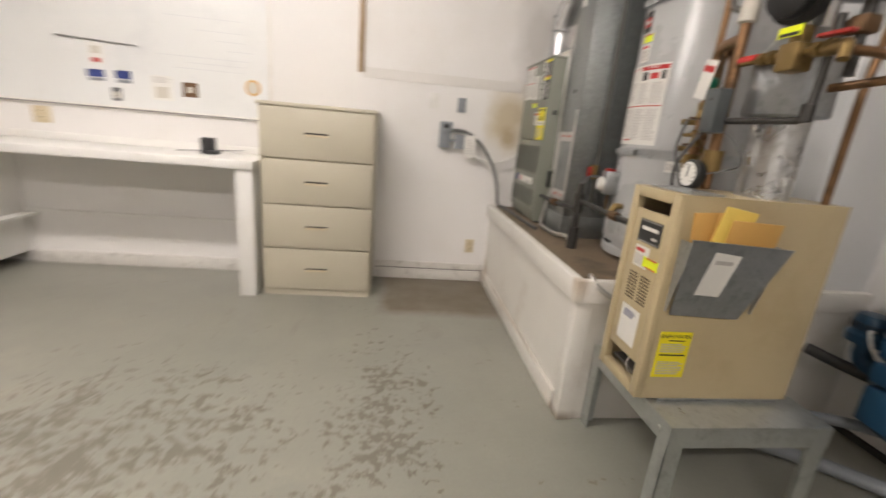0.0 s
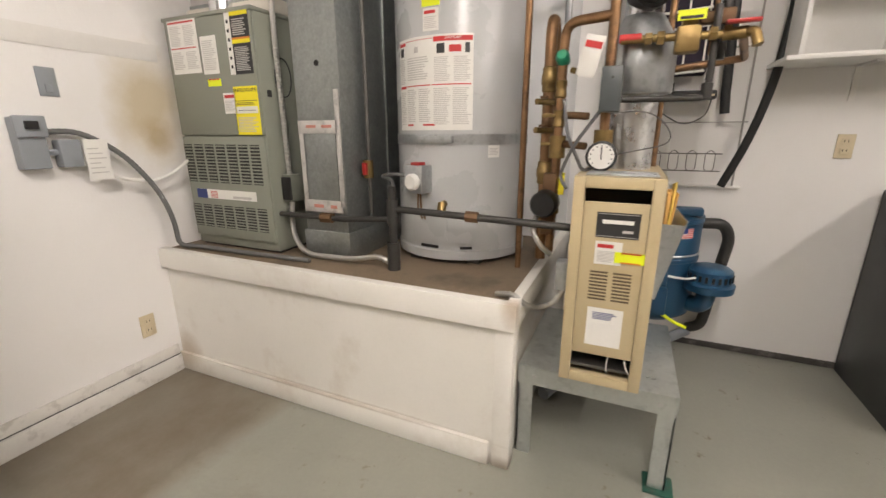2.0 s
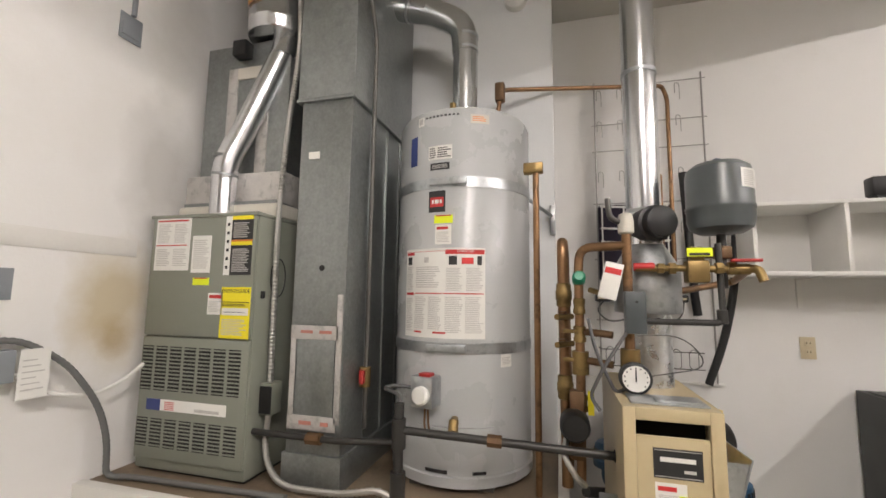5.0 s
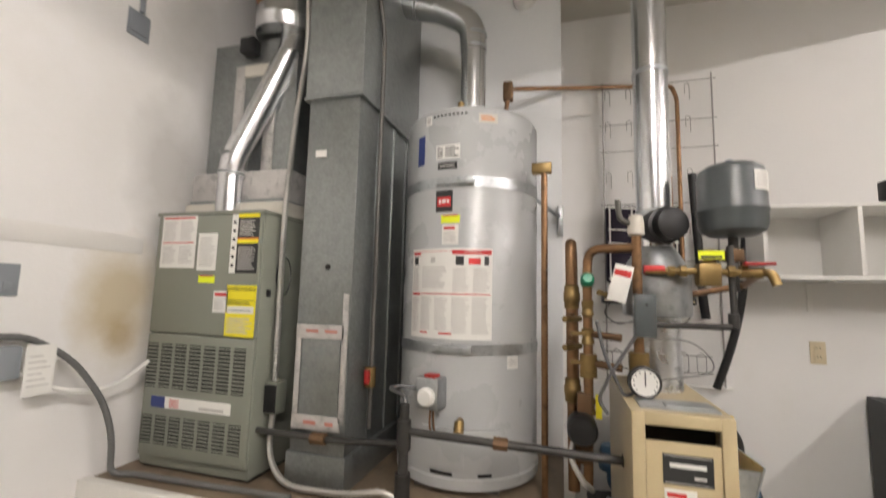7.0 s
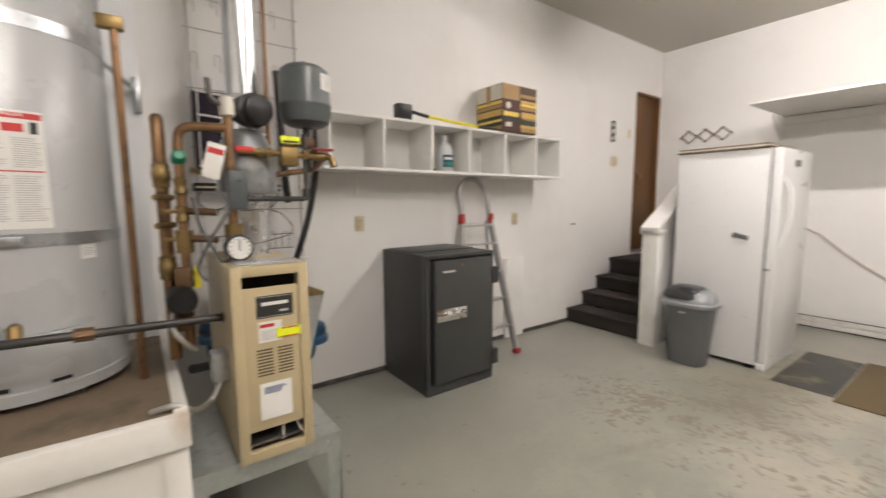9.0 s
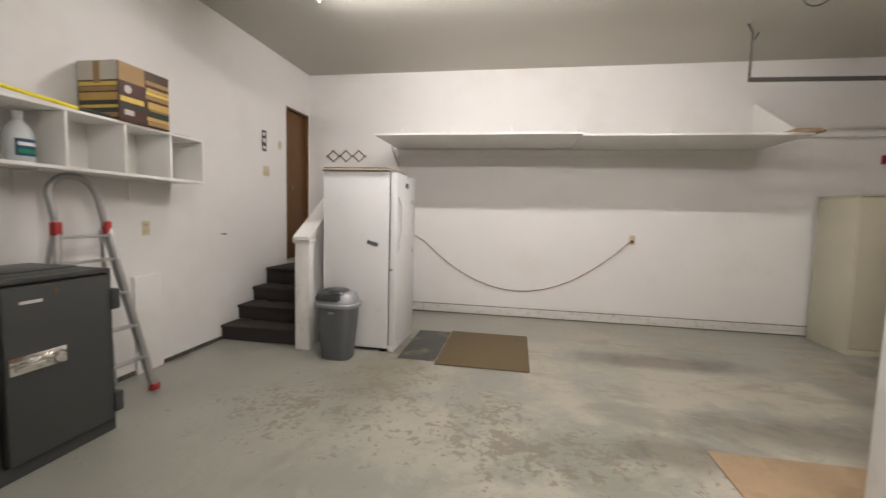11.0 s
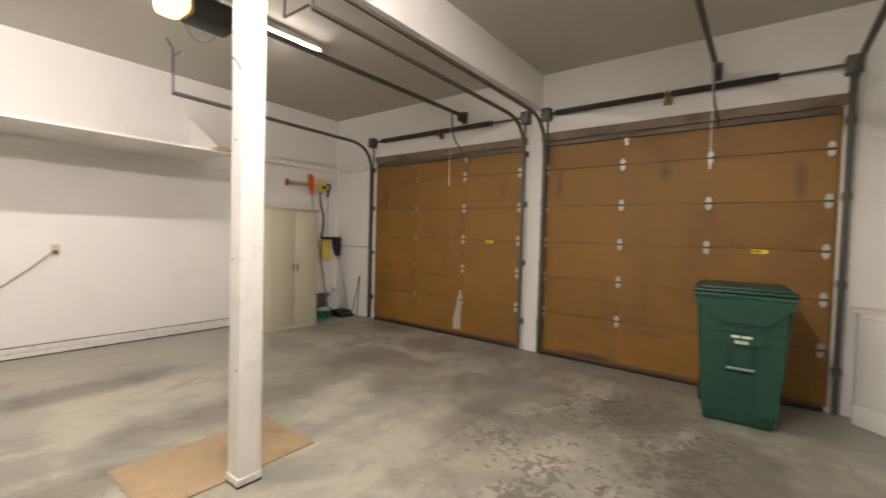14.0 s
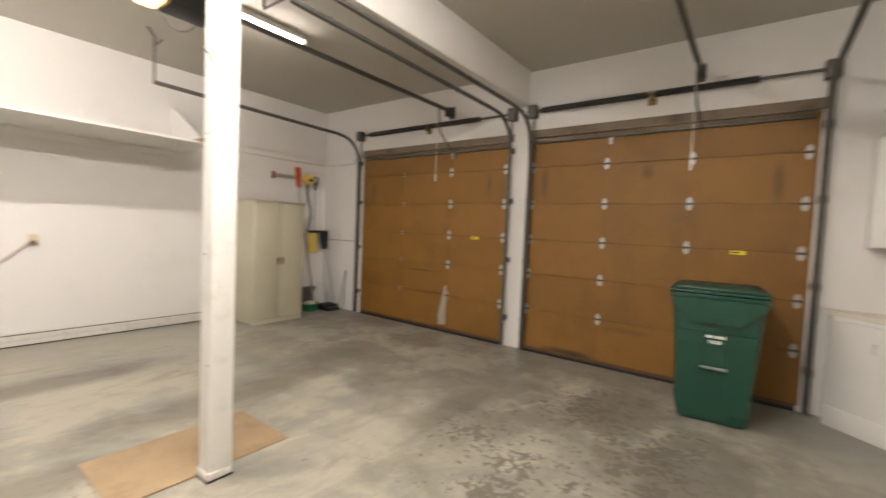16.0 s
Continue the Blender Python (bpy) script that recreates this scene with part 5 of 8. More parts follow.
gd = part("pressure_gauge", lathe([(0.046, 0), (0.050, 0.006), (0.050, 0.03), (0.044, 0.034)], 28, Matrix.Translation((1.285, 1.742, 1.175)) @ pose(0, 0, 0, 0, -90, 0)), M_INK, pip, "round pressure gauge with black rim")
part("dial", lathe([(0.041, 0), (0.041, 0.002)], 28, Matrix.Translation((1.2515, 1.742, 1.175)) @ pose(0, 0, 0, 0, -90, 0)), M_PAPER, gd, "white dial")
part("needle", boxes((1.2475, 1.740, 1.165, 1.2492, 1.744, 1.205), *[(1.2475, 1.742 + 0.034 * math.cos(a) - 0.002, 1.175 + 0.034 * math.sin(a) - 0.002, 1.2492, 1.742 + 0.034 * math.cos(a) + 0.002, 1.175 + 0.034 * math.sin(a) + 0.002) for a in [radians(-40 + 26 * k) for k in range(11)]]), M_INK, gd)
part("fill_line", tube([(1.33, 1.72, 1.535), (1.33, 1.60, 1.535), (1.33, 1.38, 1.53), (1.30, 1.37, 1.53)], 0.012, 12, 0.02), M_BRASS, pip)
part("fill_tee", tube([(1.33, 1.725, 1.54), (1.33, 1.66, 1.54)], 0.014, 10), M_RED, pip)
fv = part("fill_valve", boxes((1.30, 1.498, 1.485, 1.36, 1.565, 1.56), (1.31, 1.508, 1.555, 1.35, 1.552, 1.605), bevel=0.008), M_BRASS, pip, "brass pressure regulating fill valve")
card(fv, face(1.294, 1.53, 1.585, "W"), 0.075, 0.028, M_NEON, [(0.1, 0.1, 0.8, 0.3, M_INK)], "tag", "yellow tag")
bv = part("ball_valve", tube([(1.33, 1.44, 1.53), (1.32, 1.38, 1.53)], 0.018, 10), M_BRASS, pip)
part("lever", boxes((1.285, 1.355, 1.552, 1.31, 1.44, 1.562), bevel=0.003), M_REDPAINT, bv, "red lever")
part("lower_run", tube([(1.31, 1.735, 1.355), (1.34, 1.47, 1.355), (1.345, 1.455, 1.37), (1.36, 1.455, 1.62)], 0.0105, 12, 0.02), M_BLACKPIPE, pip)
part("elbow", lathe([(0.012, -0.024), (0.0165, -0.022), (0.0165, 0.022), (0.012, 0.024)], 12, Matrix.Translation((1.345, 1.458, 1.375))), M_BLACKPIPE, pip)
part("copper_riser", tube([(1.62, 1.57, BZ1 - 0.002), (1.62, 1.57, 1.45), (1.66, 1.56, 1.95)], 0.012, 10, 0.03), M_COPPER, pip)
part("spigot", tube([(1.32, 1.385, 1.53), (1.30, 1.365, 1.53), (1.29, 1.355, 1.49)], 0.014, 10, 0.015), M_BRASS, pip)
part("return_loop", tube([(1.32, 1.39, 1.525), (1.62, 1.325, 1.50), (1.47, 1.57, 1.455)], 0.0125, 10, 0.02), M_COPPER, pip)
for z, r_ in ((1.40, 0.021), (1.30, 0.022), (1.06, 0.024), (0.98, 0.021)):
    part("pipe_fitting", lathe([(0.0165, z - 0.03), (r_, z - 0.026), (r_, z - 0.012), (0.019, z - 0.008), (0.019, z + 0.008), (r_, z + 0.012), (r_, z + 0.026), (0.0165, z + 0.03)], 12, Matrix.Translation((1.372, 1.905, 0))), M_BRASS, pip)
for z in (1.31, 1.21):
    va = part("branch_valve", tube([(1.375, 1.895, z), (1.34, 1.86, z), (1.32, 1.80, z - 0.005)], 0.013, 10, 0.02), M_RUST, pip)
    part("handle", box(1.352, 1.915, z - 0.006, 1.366, 1.965, z + 0.008, 0.003), M_BRASS, va, "small brass handle")
for y_, r_ in ((1.64, 0.019), (1.605, 0.021), (1.465, 0.02), (1.43, 0.022)):
    part("union_nut", lathe([(0.012, -0.012), (r_, -0.010), (r_, 0.010), (0.012, 0.012)], 6, Matrix.Translation((1.33, y_, 1.534)) @ pose(0, 0, 0, 90, 0, 0)), M_BRASS, pip)
pu = part("circulator", lathe([(0.03, -0.09), (0.062, -0.06), (0.066, 0.0), (0.066, 0.02), (0.055, 0.025), (0.055, 0.05)], 28, Matrix.Translation((1.40, 1.645, 1.70)) @ pose(0, 0, 0, 0, -90, 20)), M_BLACK, pip, "black round circulator pump")
part("motor_end", lathe([(0.055, 0), (0.056, 0.012), (0.05, 0.016)], 28, Matrix.Translation((1.352, 1.628, 1.70)) @ pose(0, 0, 0, 0, -90, 20)), M_BLACK, pu)
pu2 = part("zone_pump", lathe([(0.035, -0.06), (0.05, -0.04), (0.05, 0.03), (0.042, 0.045)], 24, Matrix.Translation((1.325, 1.93, 0.995)) @ pose(0, 0, 0, 0, -90, 0)), M_BLACK, pip, "small black zone pump")
for z in (1.02, 0.87):
    part("flange", box(1.345, 1.895, z, 1.395, 1.945, z + 0.085, 0.006), M_RUST, pip)
part("yellow_tag", boxes((1.33, 1.865, 1.03, 1.335, 1.885, 1.11)), M_YELLOW, pip)
jb = part("junction_box", box(1.235, 1.80, 0.69, 1.30, 1.86, 0.80, 0.005), M_GALV, pip, "galvanized junction box")
part("flex_conduit", tube([(1.26, 1.83, 0.69), (1.25, 1.86, 0.63), (1.19, 1.91, 0.625), (1.12, 1.945, 0.665), (1.105, 1.98, 0.702), (1.13, 2.05, 0.684)], 0.0105, 8, 0.05, 0.12, 0.008), M_FLEX, pip)
part("cable", tube([(1.28, 1.76, 1.32), (1.26, 1.84, 1.20), (1.30, 1.88, 1.10), (1.28, 1.85, 1.06)], 0.006, 8, 0.05), M_BLACKCORD, pip)
part("cable", tube([(1.30, 1.88, 1.36), (1.26, 1.86, 1.25), (1.28, 1.80, 1.12), (1.29, 1.76, 1.14)], 0.006, 8, 0.05), M_BLACKCORD, pip)
part("thin_wire", tube([(1.27, 1.73, 1.31), (1.25, 1.60, 1.32), (1.27, 1.52, 1.22), (1.28, 1.70, 1.18)], 0.002, 6, 0.08), M_BLACKCORD, pip)
part("flex_hose", tube([(1.36, 1.95, 0.98), (1.30, 1.97, 0.90), (1.28, 1.93, 0.84), (1.33, 1.90, 0.80)], 0.010, 8, 0.03, 0.1, 0.007), M_FLEX, pip)
tk = thing("expansion_tank", "dark grey steel expansion tank above boiler", "tank")
TM = Matrix.Translation((1.40, 1.43, 0))
part("shell", lathe([(0.02, 1.655), (0.07, 1.66), (0.095, 1.675), (0.103, 1.70), (0.103, 1.735), (0.106, 1.74), (0.106, 1.75), (0.103, 1.755), (0.103, 1.86), (0.098, 1.885), (0.075, 1.903), (0.02, 1.91)], 36, TM), M_TANK, tk)
part("air_cap", lathe([(0.012, 1.91), (0.012, 1.925)], 12, TM), M_BLUE, tk)
part("neck", tube([(1.40, 1.43, 1.60), (1.40, 1.43, 1.665)], 0.015, 10), M_BLACKPIPE, tk)
part("nipple_tee", tube([(1.40, 1.43, 1.47), (1.40, 1.43, 1.61)], 0.013, 10), M_BLACKPIPE, tk)
part("cross_fitting", boxes((1.375, 1.405, 1.57, 1.425, 1.455, 1.615), (1.38, 1.44, 1.575, 1.42, 1.50, 1.61), bevel=0.008), M_RUST, tk)
arc_sheet(tk, (1.40, 1.43), 0.1035, 200, 245, 1.80, 1.865, M_PAPER, lines(0.1, 0.1, 0.7, 0.8, 5, M_PRINT, 41), "label", "white paper label")

# ---- east wall: vacuum, wire rack, cubby shelf, safe, ladder ----
vac = thing("central_vacuum", "dark blue central vacuum unit mounted on wall", "vacuum")
VM = Matrix.Translation((2.26, 1.47, 0))
part("canister", lathe([(0.13, 0.26), (0.19, 0.30), (0.20, 0.32), (0.20, 0.60), (0.204, 0.605), (0.204, 0.62), (0.20, 0.625), (0.20, 0.80), (0.206, 0.805), (0.206, 0.83), (0.15, 0.842)], 40, VM), M_BLUE, vac)
part("seam_band", lathe([(0.202, 0.635), (0.205, 0.64), (0.202, 0.645)], 40, VM), M_ALU, vac)
part("handle", box(2.13, 1.29, 0.842, 2.20, 1.47, 0.885, 0.012), M_BLUE, vac)
arc_sheet(vac, (2.26, 1.47), 0.20, 165, 205, 0.735, 0.79, M_GALV, [(0.05, 0.2, 0.15, 0.6, M_PAPER), (0.30, 0.2, 0.3, 0.6, M_PRINT)], "nameplate", "silver nameplate strip")
arc_sheet(vac, (2.26, 1.47), 0.20, 208, 226, 0.735, 0.785, M_PAPER, [(0.0, 0.5, 0.45, 0.5, M_BLUEPRINT)] + [(0.45, 0.05 + k * 0.2, 0.55, 0.1, M_RED) for k in range(5)] + [(0, 0.05, 0.45, 0.1, M_RED), (0, 0.25, 0.45, 0.1, M_RED)], "flag_sticker", "small red, white and blue flag sticker")
for z0, z1, y0, y1 in ((0.60, 0.67, 1.42, 1.55), (0.50, 0.575, 1.42, 1.55), (0.34, 0.48, 1.41, 1.55)):
    part("control_box", box(2.01, y0, z0, 2.09, y1, z1, 0.006), M_BLUE, vac)


def vac_motor(x, y, z, r, label):
    m = Matrix.Translation((x, y, z))
    p = part("motor", lathe([(r * 0.8, -0.05), (r * 1.12, -0.045), (r * 1.15, -0.01), (r, 0.0), (r * 0.98, 0.06), (r * 0.8, 0.075), (r * 0.3, 0.08)], 28, m), M_BLUE, vac, label)
    bm = bmesh.new()
    for k in range(22):
        a = 2 * math.pi * k / 22
        bmesh.ops.create_cube(bm, size=1, matrix=m @ Matrix.Rotation(a, 4, "Z") @ Matrix.Translation((r * 0.995, 0, 0.028)) @ Matrix.Diagonal((0.006, r * 0.12, 0.03, 1)))
    part("vent_slots", bm, M_BLACK, p)
    return p


vac_motor(2.13, 1.22, 0.52, 0.10, "blue vented motor housing")
vac_motor(2.22, 1.74, 0.60, 0.065, "blue vented motor housing")
part("elbow", tube([(2.22, 1.74, 0.55), (2.22, 1.74, 0.47), (2.24, 1.64, 0.44)], 0.035, 14, 0.06), M_BLUE, vac)
part("elbow", tube([(2.13, 1.22, 0.48), (2.13, 1.23, 0.38), (2.22, 1.33, 0.36)], 0.045, 14, 0.06), M_BLUE, vac)
part("intake_pipe", tube([(2.30, 1.30, 0.78), (2.34, 1.16, 0.78), (2.36, 1.12, 0.70), (2.40, 1.18, 0.16), (2.43, 1.24, 0.12)], 0.029, 16, 0.09), M_BLACKPIPE, vac)
part("exhaust_hose", tube([(2.43, 1.24, 0.10), (2.30, 1.40, 0.05), (2.10, 1.62, 0.04), (1.85, 1.80, 0.035), (1.55, 1.92, 0.033)], 0.03, 14, 0.1), M_HOSEGREY, vac)
part("exhaust_hose", tube([(2.40, 1.55, 0.20), (2.1, 1.62, 0.26), (1.8, 1.72, 0.25)], 0.022, 12, 0.08), M_HOSEGREY, vac)
part("exhaust_hose", tube([(2.10, 1.86, 0.46), (2.18, 1.80, 0.43), (2.24, 1.65, 0.42)], 0.025, 12, 0.05), M_BLACKPIPE, vac)
part("wire", tube([(2.05, 1.52, 0.56), (2.06, 1.60, 0.58), (2.10, 1.66, 0.64), (2.18, 1.70, 0.62)], 0.006, 8, 0.04), M_WHITEPLASTIC, vac)
part("wire", tube([(2.03, 1.42, 0.55), (2.04, 1.34, 0.54), (2.08, 1.26, 0.55)], 0.006, 8, 0.03), M_WHITEPLASTIC, vac)
part("strap_tag", tube([(2.07, 1.44, 0.34), (2.04, 1.36, 0.30), (2.07, 1.30, 0.27)], 0.009, 8, 0.04), M_NEON, vac)
part("wall_hanger", box(2.44, 1.36, 0.45, XE - 0.002, 1.58, 0.70, 0.004), M_STEELTRACK, vac)
part("power_cord", tube([(2.20, 1.42, 0.86), (2.38, 1.45, 0.95), (2.445, 1.47, 1.1), (2.445, 1.47, 1.28)], 0.007, 8, 0.06), M_WHITEPLASTIC, vac)

M_WIRE = material("dull_rack_wire", (0.34, 0.33, 0.31), 0.4, 0.4)
rack = thing("wire_rack", "grey wire wall rack with hooks above vacuum", "wire rack")
part("bottom_rail", box(2.445, 1.10, 0.955, XE - 0.002, 1.82, 0.968, 0.003), M_WHITEPLASTIC, rack)
for y in (1.14, 1.74):
    part("side_wire", tube([(2.44, y, 0.97), (2.44, y, 2.78)], 0.005, 8), M_WIRE, rack)
for z in (1.30, 1.66, 2.0, 2.33, 2.50, 2.74):
    part("cross_wire", tube([(2.435, 1.12, z), (2.435, 1.76, z)], 0.003, 6), M_WIRE, rack)
for z in (1.05, 1.14):
    part("basket_wire", tube([(2.36, 1.22, z), (2.36, 1.74, z), (2.44, 1.75, z)], 0.003, 6), M_STEELTRACK, rack)
for k in range(6):
    y = 1.25 + k * 0.085
    part("basket_loop", tube([(2.36, y, 1.14), (2.36, y, 1.06), (2.36, y + 0.02, 1.045), (2.36, y + 0.045, 1.06), (2.36, y + 0.045, 1.14), (2.36, y + 0.022, 1.16), (2.36, y, 1.14)], 0.002, 6, 0.012), M_STEELTRACK, rack)
for z in (1.78, 2.10, 2.42, 2.62):
    for y in (1.26, 1.58, 1.70):
        part("hook", tube([(2.43, y, z), (2.43, y, z + 0.09), (2.42, y + 0.015, z + 0.10), (2.41, y + 0.03, z + 0.09), (2.41, y + 0.03, z + 0.03)], 0.0025, 6, 0.01), M_WIRE, rack)
bag = thing("hanging_tool_bag", "dark cloth tool caddy with white piping, hanging", "tool caddy")
part("body", box(2.37, 1.35, 1.53, 2.42, 1.74, 1.98, 0.015), M_DARKCLOTH, bag)
for z in (1.55, 1.76, 1.84, 1.97):
    part("piping", tube([(2.364, 1.36, z), (2.364, 1.55, z - 0.012), (2.364, 1.73, z)], 0.006, 6), M_WHITEPLASTIC, bag)
for y in (1.37, 1.46, 1.60, 1.72):
    part("piping", tube([(2.364, y, 1.55), (2.364, y, 1.97)], 0.005, 6), M_WHITEPLASTIC, bag)
part("hanger", tube([(2.40, 1.50, 1.97), (2.42, 1.54, 2.04), (2.40, 1.58, 1.97)], 0.005, 6, 0.02), M_WHITEPLASTIC, bag)
headv = thing("floor_brush", "black vacuum floor brush with pale bristles on rack", "vacuum brush")
part("head", box(2.33, 1.29, 1.41, 2.43, 1.77, 1.455, 0.01), M_BLACK, headv)
part("bristles", box(2.335, 1.30, 1.425, 2.3285, 1.76, 1.435), M_CREAM, headv)
part("neck", tube([(2.38, 1.50, 1.45), (2.38, 1.50, 1.50)], 0.018, 10), M_BLACK, headv)
solid("vacuum_wand", tube([(2.37, 1.24, 1.34), (2.37, 1.25, 1.44), (2.37, 1.28, 2.15)], 0.022, 14), M_BLACK, "black vacuum wand leaning on wire rack", "vacuum wand")
solid("vacuum_hose", tube([(2.39, 1.20, 0.97), (2.39, 1.115, 1.2), (2.38, 1.05, 1.5), (2.38, 1.03, 1.85), (2.38, 1.05, 2.0)], 0.02, 14, 0.2), M_BLACK, "black crevice hose hanging beside wire rack", "hose")
solid("coiled_cord", tube([(2.35, 1.72, 1.42), (2.35, 1.77, 1.36), (2.35, 1.70, 1.29), (2.35, 1.58, 1.32), (2.35, 1.64, 1.42), (2.35, 1.55, 1.36), (2.35, 1.42, 1.28), (2.35, 1.32, 1.33), (2.35, 1.31, 1.42)], 0.004, 6, 0.06), M_BLACKCORD, "thin grey cord looped under brush", "cord")

# cubby shelf
cub = thing("cubby_shelf", "white six-compartment cubby shelf on wall", "cubby shelf")
CX, CY0, CY1, CZ0, CZ1 = 2.15, -1.215, 1.04, 1.55, 1.915
part("top_board", box(CX, CY0, CZ1 - 0.018, XE - 0.002, CY1, CZ1, 0.002), M_CAB, cub)
part("bottom_board", box(CX - 0.004, CY0, CZ0, XE - 0.002, CY1 + 0.04, CZ0 + 0.02, 0.002), M_CAB, cub)
for y in (CY0 + 0.009, -0.875, -0.492, -0.111, 0.253, 0.647, CY1 - 0.009):
    part("divider", box(CX + 0.002, y - 0.009, CZ0 + 0.02, XE - 0.002, y + 0.009, CZ1 - 0.018, 0.001), M_CAB, cub)
part("back_board", box(XE - 0.010, CY0 + 0.018, CZ0 + 0.02, XE - 0.003, CY1 - 0.018, CZ1 - 0.018), M_CAB, cub)
for y in (0.72, -0.05, -0.8):
    part("bracket", boxes((XE - 0.20, y - 0.012, CZ0 - 0.008, XE - 0.002, y + 0.012, CZ0), (XE - 0.008, y - 0.012, CZ0 - 0.16, XE - 0.002, y + 0.012, CZ0)), M_CAB, cub)


c = thing("printed_carton", "brown and gold printed cardboard carton on cubby", "carton")
cx, cy0, cy1, cz0, cz1 = 2.13, -0.84, -0.43, CZ1, CZ1 + 0.385
part("box", box(cx, cy0, cz0, 2.45, cy1, cz1, 0.004), M_CARTON1, c)
rnd = random.Random(12)
M_BANDS = (M_CARTON2, material("dark_green_print", (0.03, 0.05, 0.035), 0.5), material("maroon_print", (0.07, 0.025, 0.02), 0.5), M_YELLOWPAPER, material("tan_print", (0.36, 0.22, 0.09), 0.5, vary=0.2, scale=20))
zz = cz0 + 0.012
for hh, k in ((0.03, 4), (0.028, 0), (0.018, 1), (0.022, 1), (0.012, 4), (0.05, 0), (0.014, 2), (0.03, 4), (0.022, 3), (0.026, 0), (0.018, 2), (0.03, 4)):
    part("printed_band", box(cx - 0.0015, cy0 + 0.004, zz, cx + 0.001, cy0 + 0.19 + rnd.uniform(-0.02, 0.02), zz + hh - 0.002), M_BANDS[k], c)
    zz += hh + 0.001
part("printed_panel", box(cx - 0.0015, -0.63, cz0 + 0.02, cx + 0.001, cy1 - 0.004, cz0 + 0.255), M_BANDS[2], c)
part("top_panel", box(cx - 0.0015, -0.63, cz0 + 0.265, cx + 0.001, cy1 - 0.004, cz1 - 0.003), M_BANDS[4], c)
part("pale_picture", lathe([(0.028, 0.0), (0.026, 0.002)], 16, Matrix.Translation((cx - 0.0015, -0.50, cz0 + 0.215)) @ pose(0, 0, 0, 0, -90, 0)), M_LINEN, c)
part("gold_strip", box(cx - 0.003, -0.62, cz0 + 0.13, cx - 0.0012, cy1 - 0.012, cz0 + 0.165), M_BANDS[3], c)
part("white_label", box(cx - 0.003, -0.54, cz0 + 0.045, cx - 0.0012, -0.47, cz0 + 0.08), M_LINEN, c)
part("green_strip", box(cx - 0.003, -0.62, cz0 + 0.09, cx - 0.0012, cy1 - 0.012, cz0 + 0.115), M_BANDS[1], c)
for za, zb, k in ((0.02, 0.05, 4), (0.055, 0.075, 1), (0.08, 0.10, 3), (0.105, 0.12, 1), (0.13, 0.18, 0), (0.19, 0.22, 4), (0.225, 0.25, 3)):
    part("printed_band", box(cx + 0.006, cy1 - 0.001, cz0 + za, 2.44, cy1 + 0.0015, cz0 + zb), M_BANDS[k], c)
part("pale_side", box(cx + 0.003, cy1 - 0.001, cz0 + 0.262, 2.447, cy1 + 0.0015, cz1 - 0.003), M_LINEN, c, "pale upper panel")
part("tape", box(2.27, cy1 + 0.0012, cz0 + 0.24, 2.32, cy1 + 0.003, cz1 - 0.003), M_BANDS[4], c, "brown packing tape")
part("top_flap", box(cx, cy0, cz1 - 0.001, 2.45, cy1, cz1 + 0.003), M_LINEN, c)

brush = thing("extendable_scrub_brush", "black brush on yellow pole lying on cubby", "brush")
part("head", box(2.165, 0.41, CZ1 + 0.015, 2.235, 0.53, CZ1 + 0.11, 0.01), M_BLACK, brush)
part("bristles", box(2.16, 0.42, CZ1, 2.23, 0.52, CZ1 + 0.015), M_BLACK, brush)
part("neck", tube([(2.20, 0.42, CZ1 + 0.07), (2.19, 0.26, CZ1 + 0.045)], 0.013, 10), M_BLACK, brush)
part("pole", tube([(2.19, 0.28, CZ1 + 0.047), (2.175, -0.22, CZ1 + 0.016)], 0.011, 10), M_YELLOW, brush)
part("grip", tube([(2.175, -0.20, CZ1 + 0.016), (2.17, -0.40, CZ1 + 0.0145)], 0.013, 10), M_BLACK, brush)
solid("flat_tool", box(2.22, -1.15, CZ1, 2.30, -0.98, CZ1 + 0.018, 0.006), M_BLACK, "small black flat tool lying on cubby", "tool")
jug = thing("fluid_jug", "clear plastic fluid jug with blue label", "jug")
part("body", lathe([(0.06, CZ0 + 0.02), (0.066, CZ0 + 0.03), (0.066, CZ0 + 0.18), (0.05, CZ0 + 0.225), (0.022, CZ0 + 0.26), (0.022, CZ0 + 0.285)], 24, Matrix.Translation((2.30, 0.03, 0))), M_CLEAR, jug)
part("cap", lathe([(0.024, CZ0 + 0.285), (0.024, CZ0 + 0.31)], 16, Matrix.Translation((2.30, 0.03, 0))), M_WHITEPLASTIC, jug)
arc_sheet(jug, (2.30, 0.03), 0.067, 130, 235, CZ0 + 0.06, CZ0 + 0.155, M_BLUE, [(0.1, 0.6, 0.8, 0.2, M_PAPER), (0.1, 0.15, 0.8, 0.25, M_GREENVALVE)], "label", "blue and green label")
solid("rubber_plug", box(2.22, 0.17, CZ0 + 0.02, 2.27, 0.23, CZ0 + 0.045, 0.012), M_BLACK, "small black rubber plug on cubby shelf", "plug")

# safe
safe = thing("floor_safe", "charcoal steel floor safe with door ajar", "safe")
part("body", boxes((1.90, -0.085, 0, 2.45, 0.52, 0.98), bevel=0.006), M_SAFE, safe)
part("front_frame", boxes((1.852, -0.085, 0.0, 1.905, 0.52, 0.075), (1.852, -0.085, 0.955, 1.905, 0.52, 0.98), (1.852, 0.487, 0.075, 1.905, 0.52, 0.955), (1.852, -0.085, 0.075, 1.905, -0.06, 0.955), bevel=0.003), M_SAFE, safe)
part("top_rib", box(2.05, -0.06, 0.98, 2.40, 0.50, 0.988, 0.003), M_SAFE, safe)
sd = part("door", box(1.822, -0.056, 0.085, 1.90, 0.468, 0.945, 0.004), M_SAFE, safe)
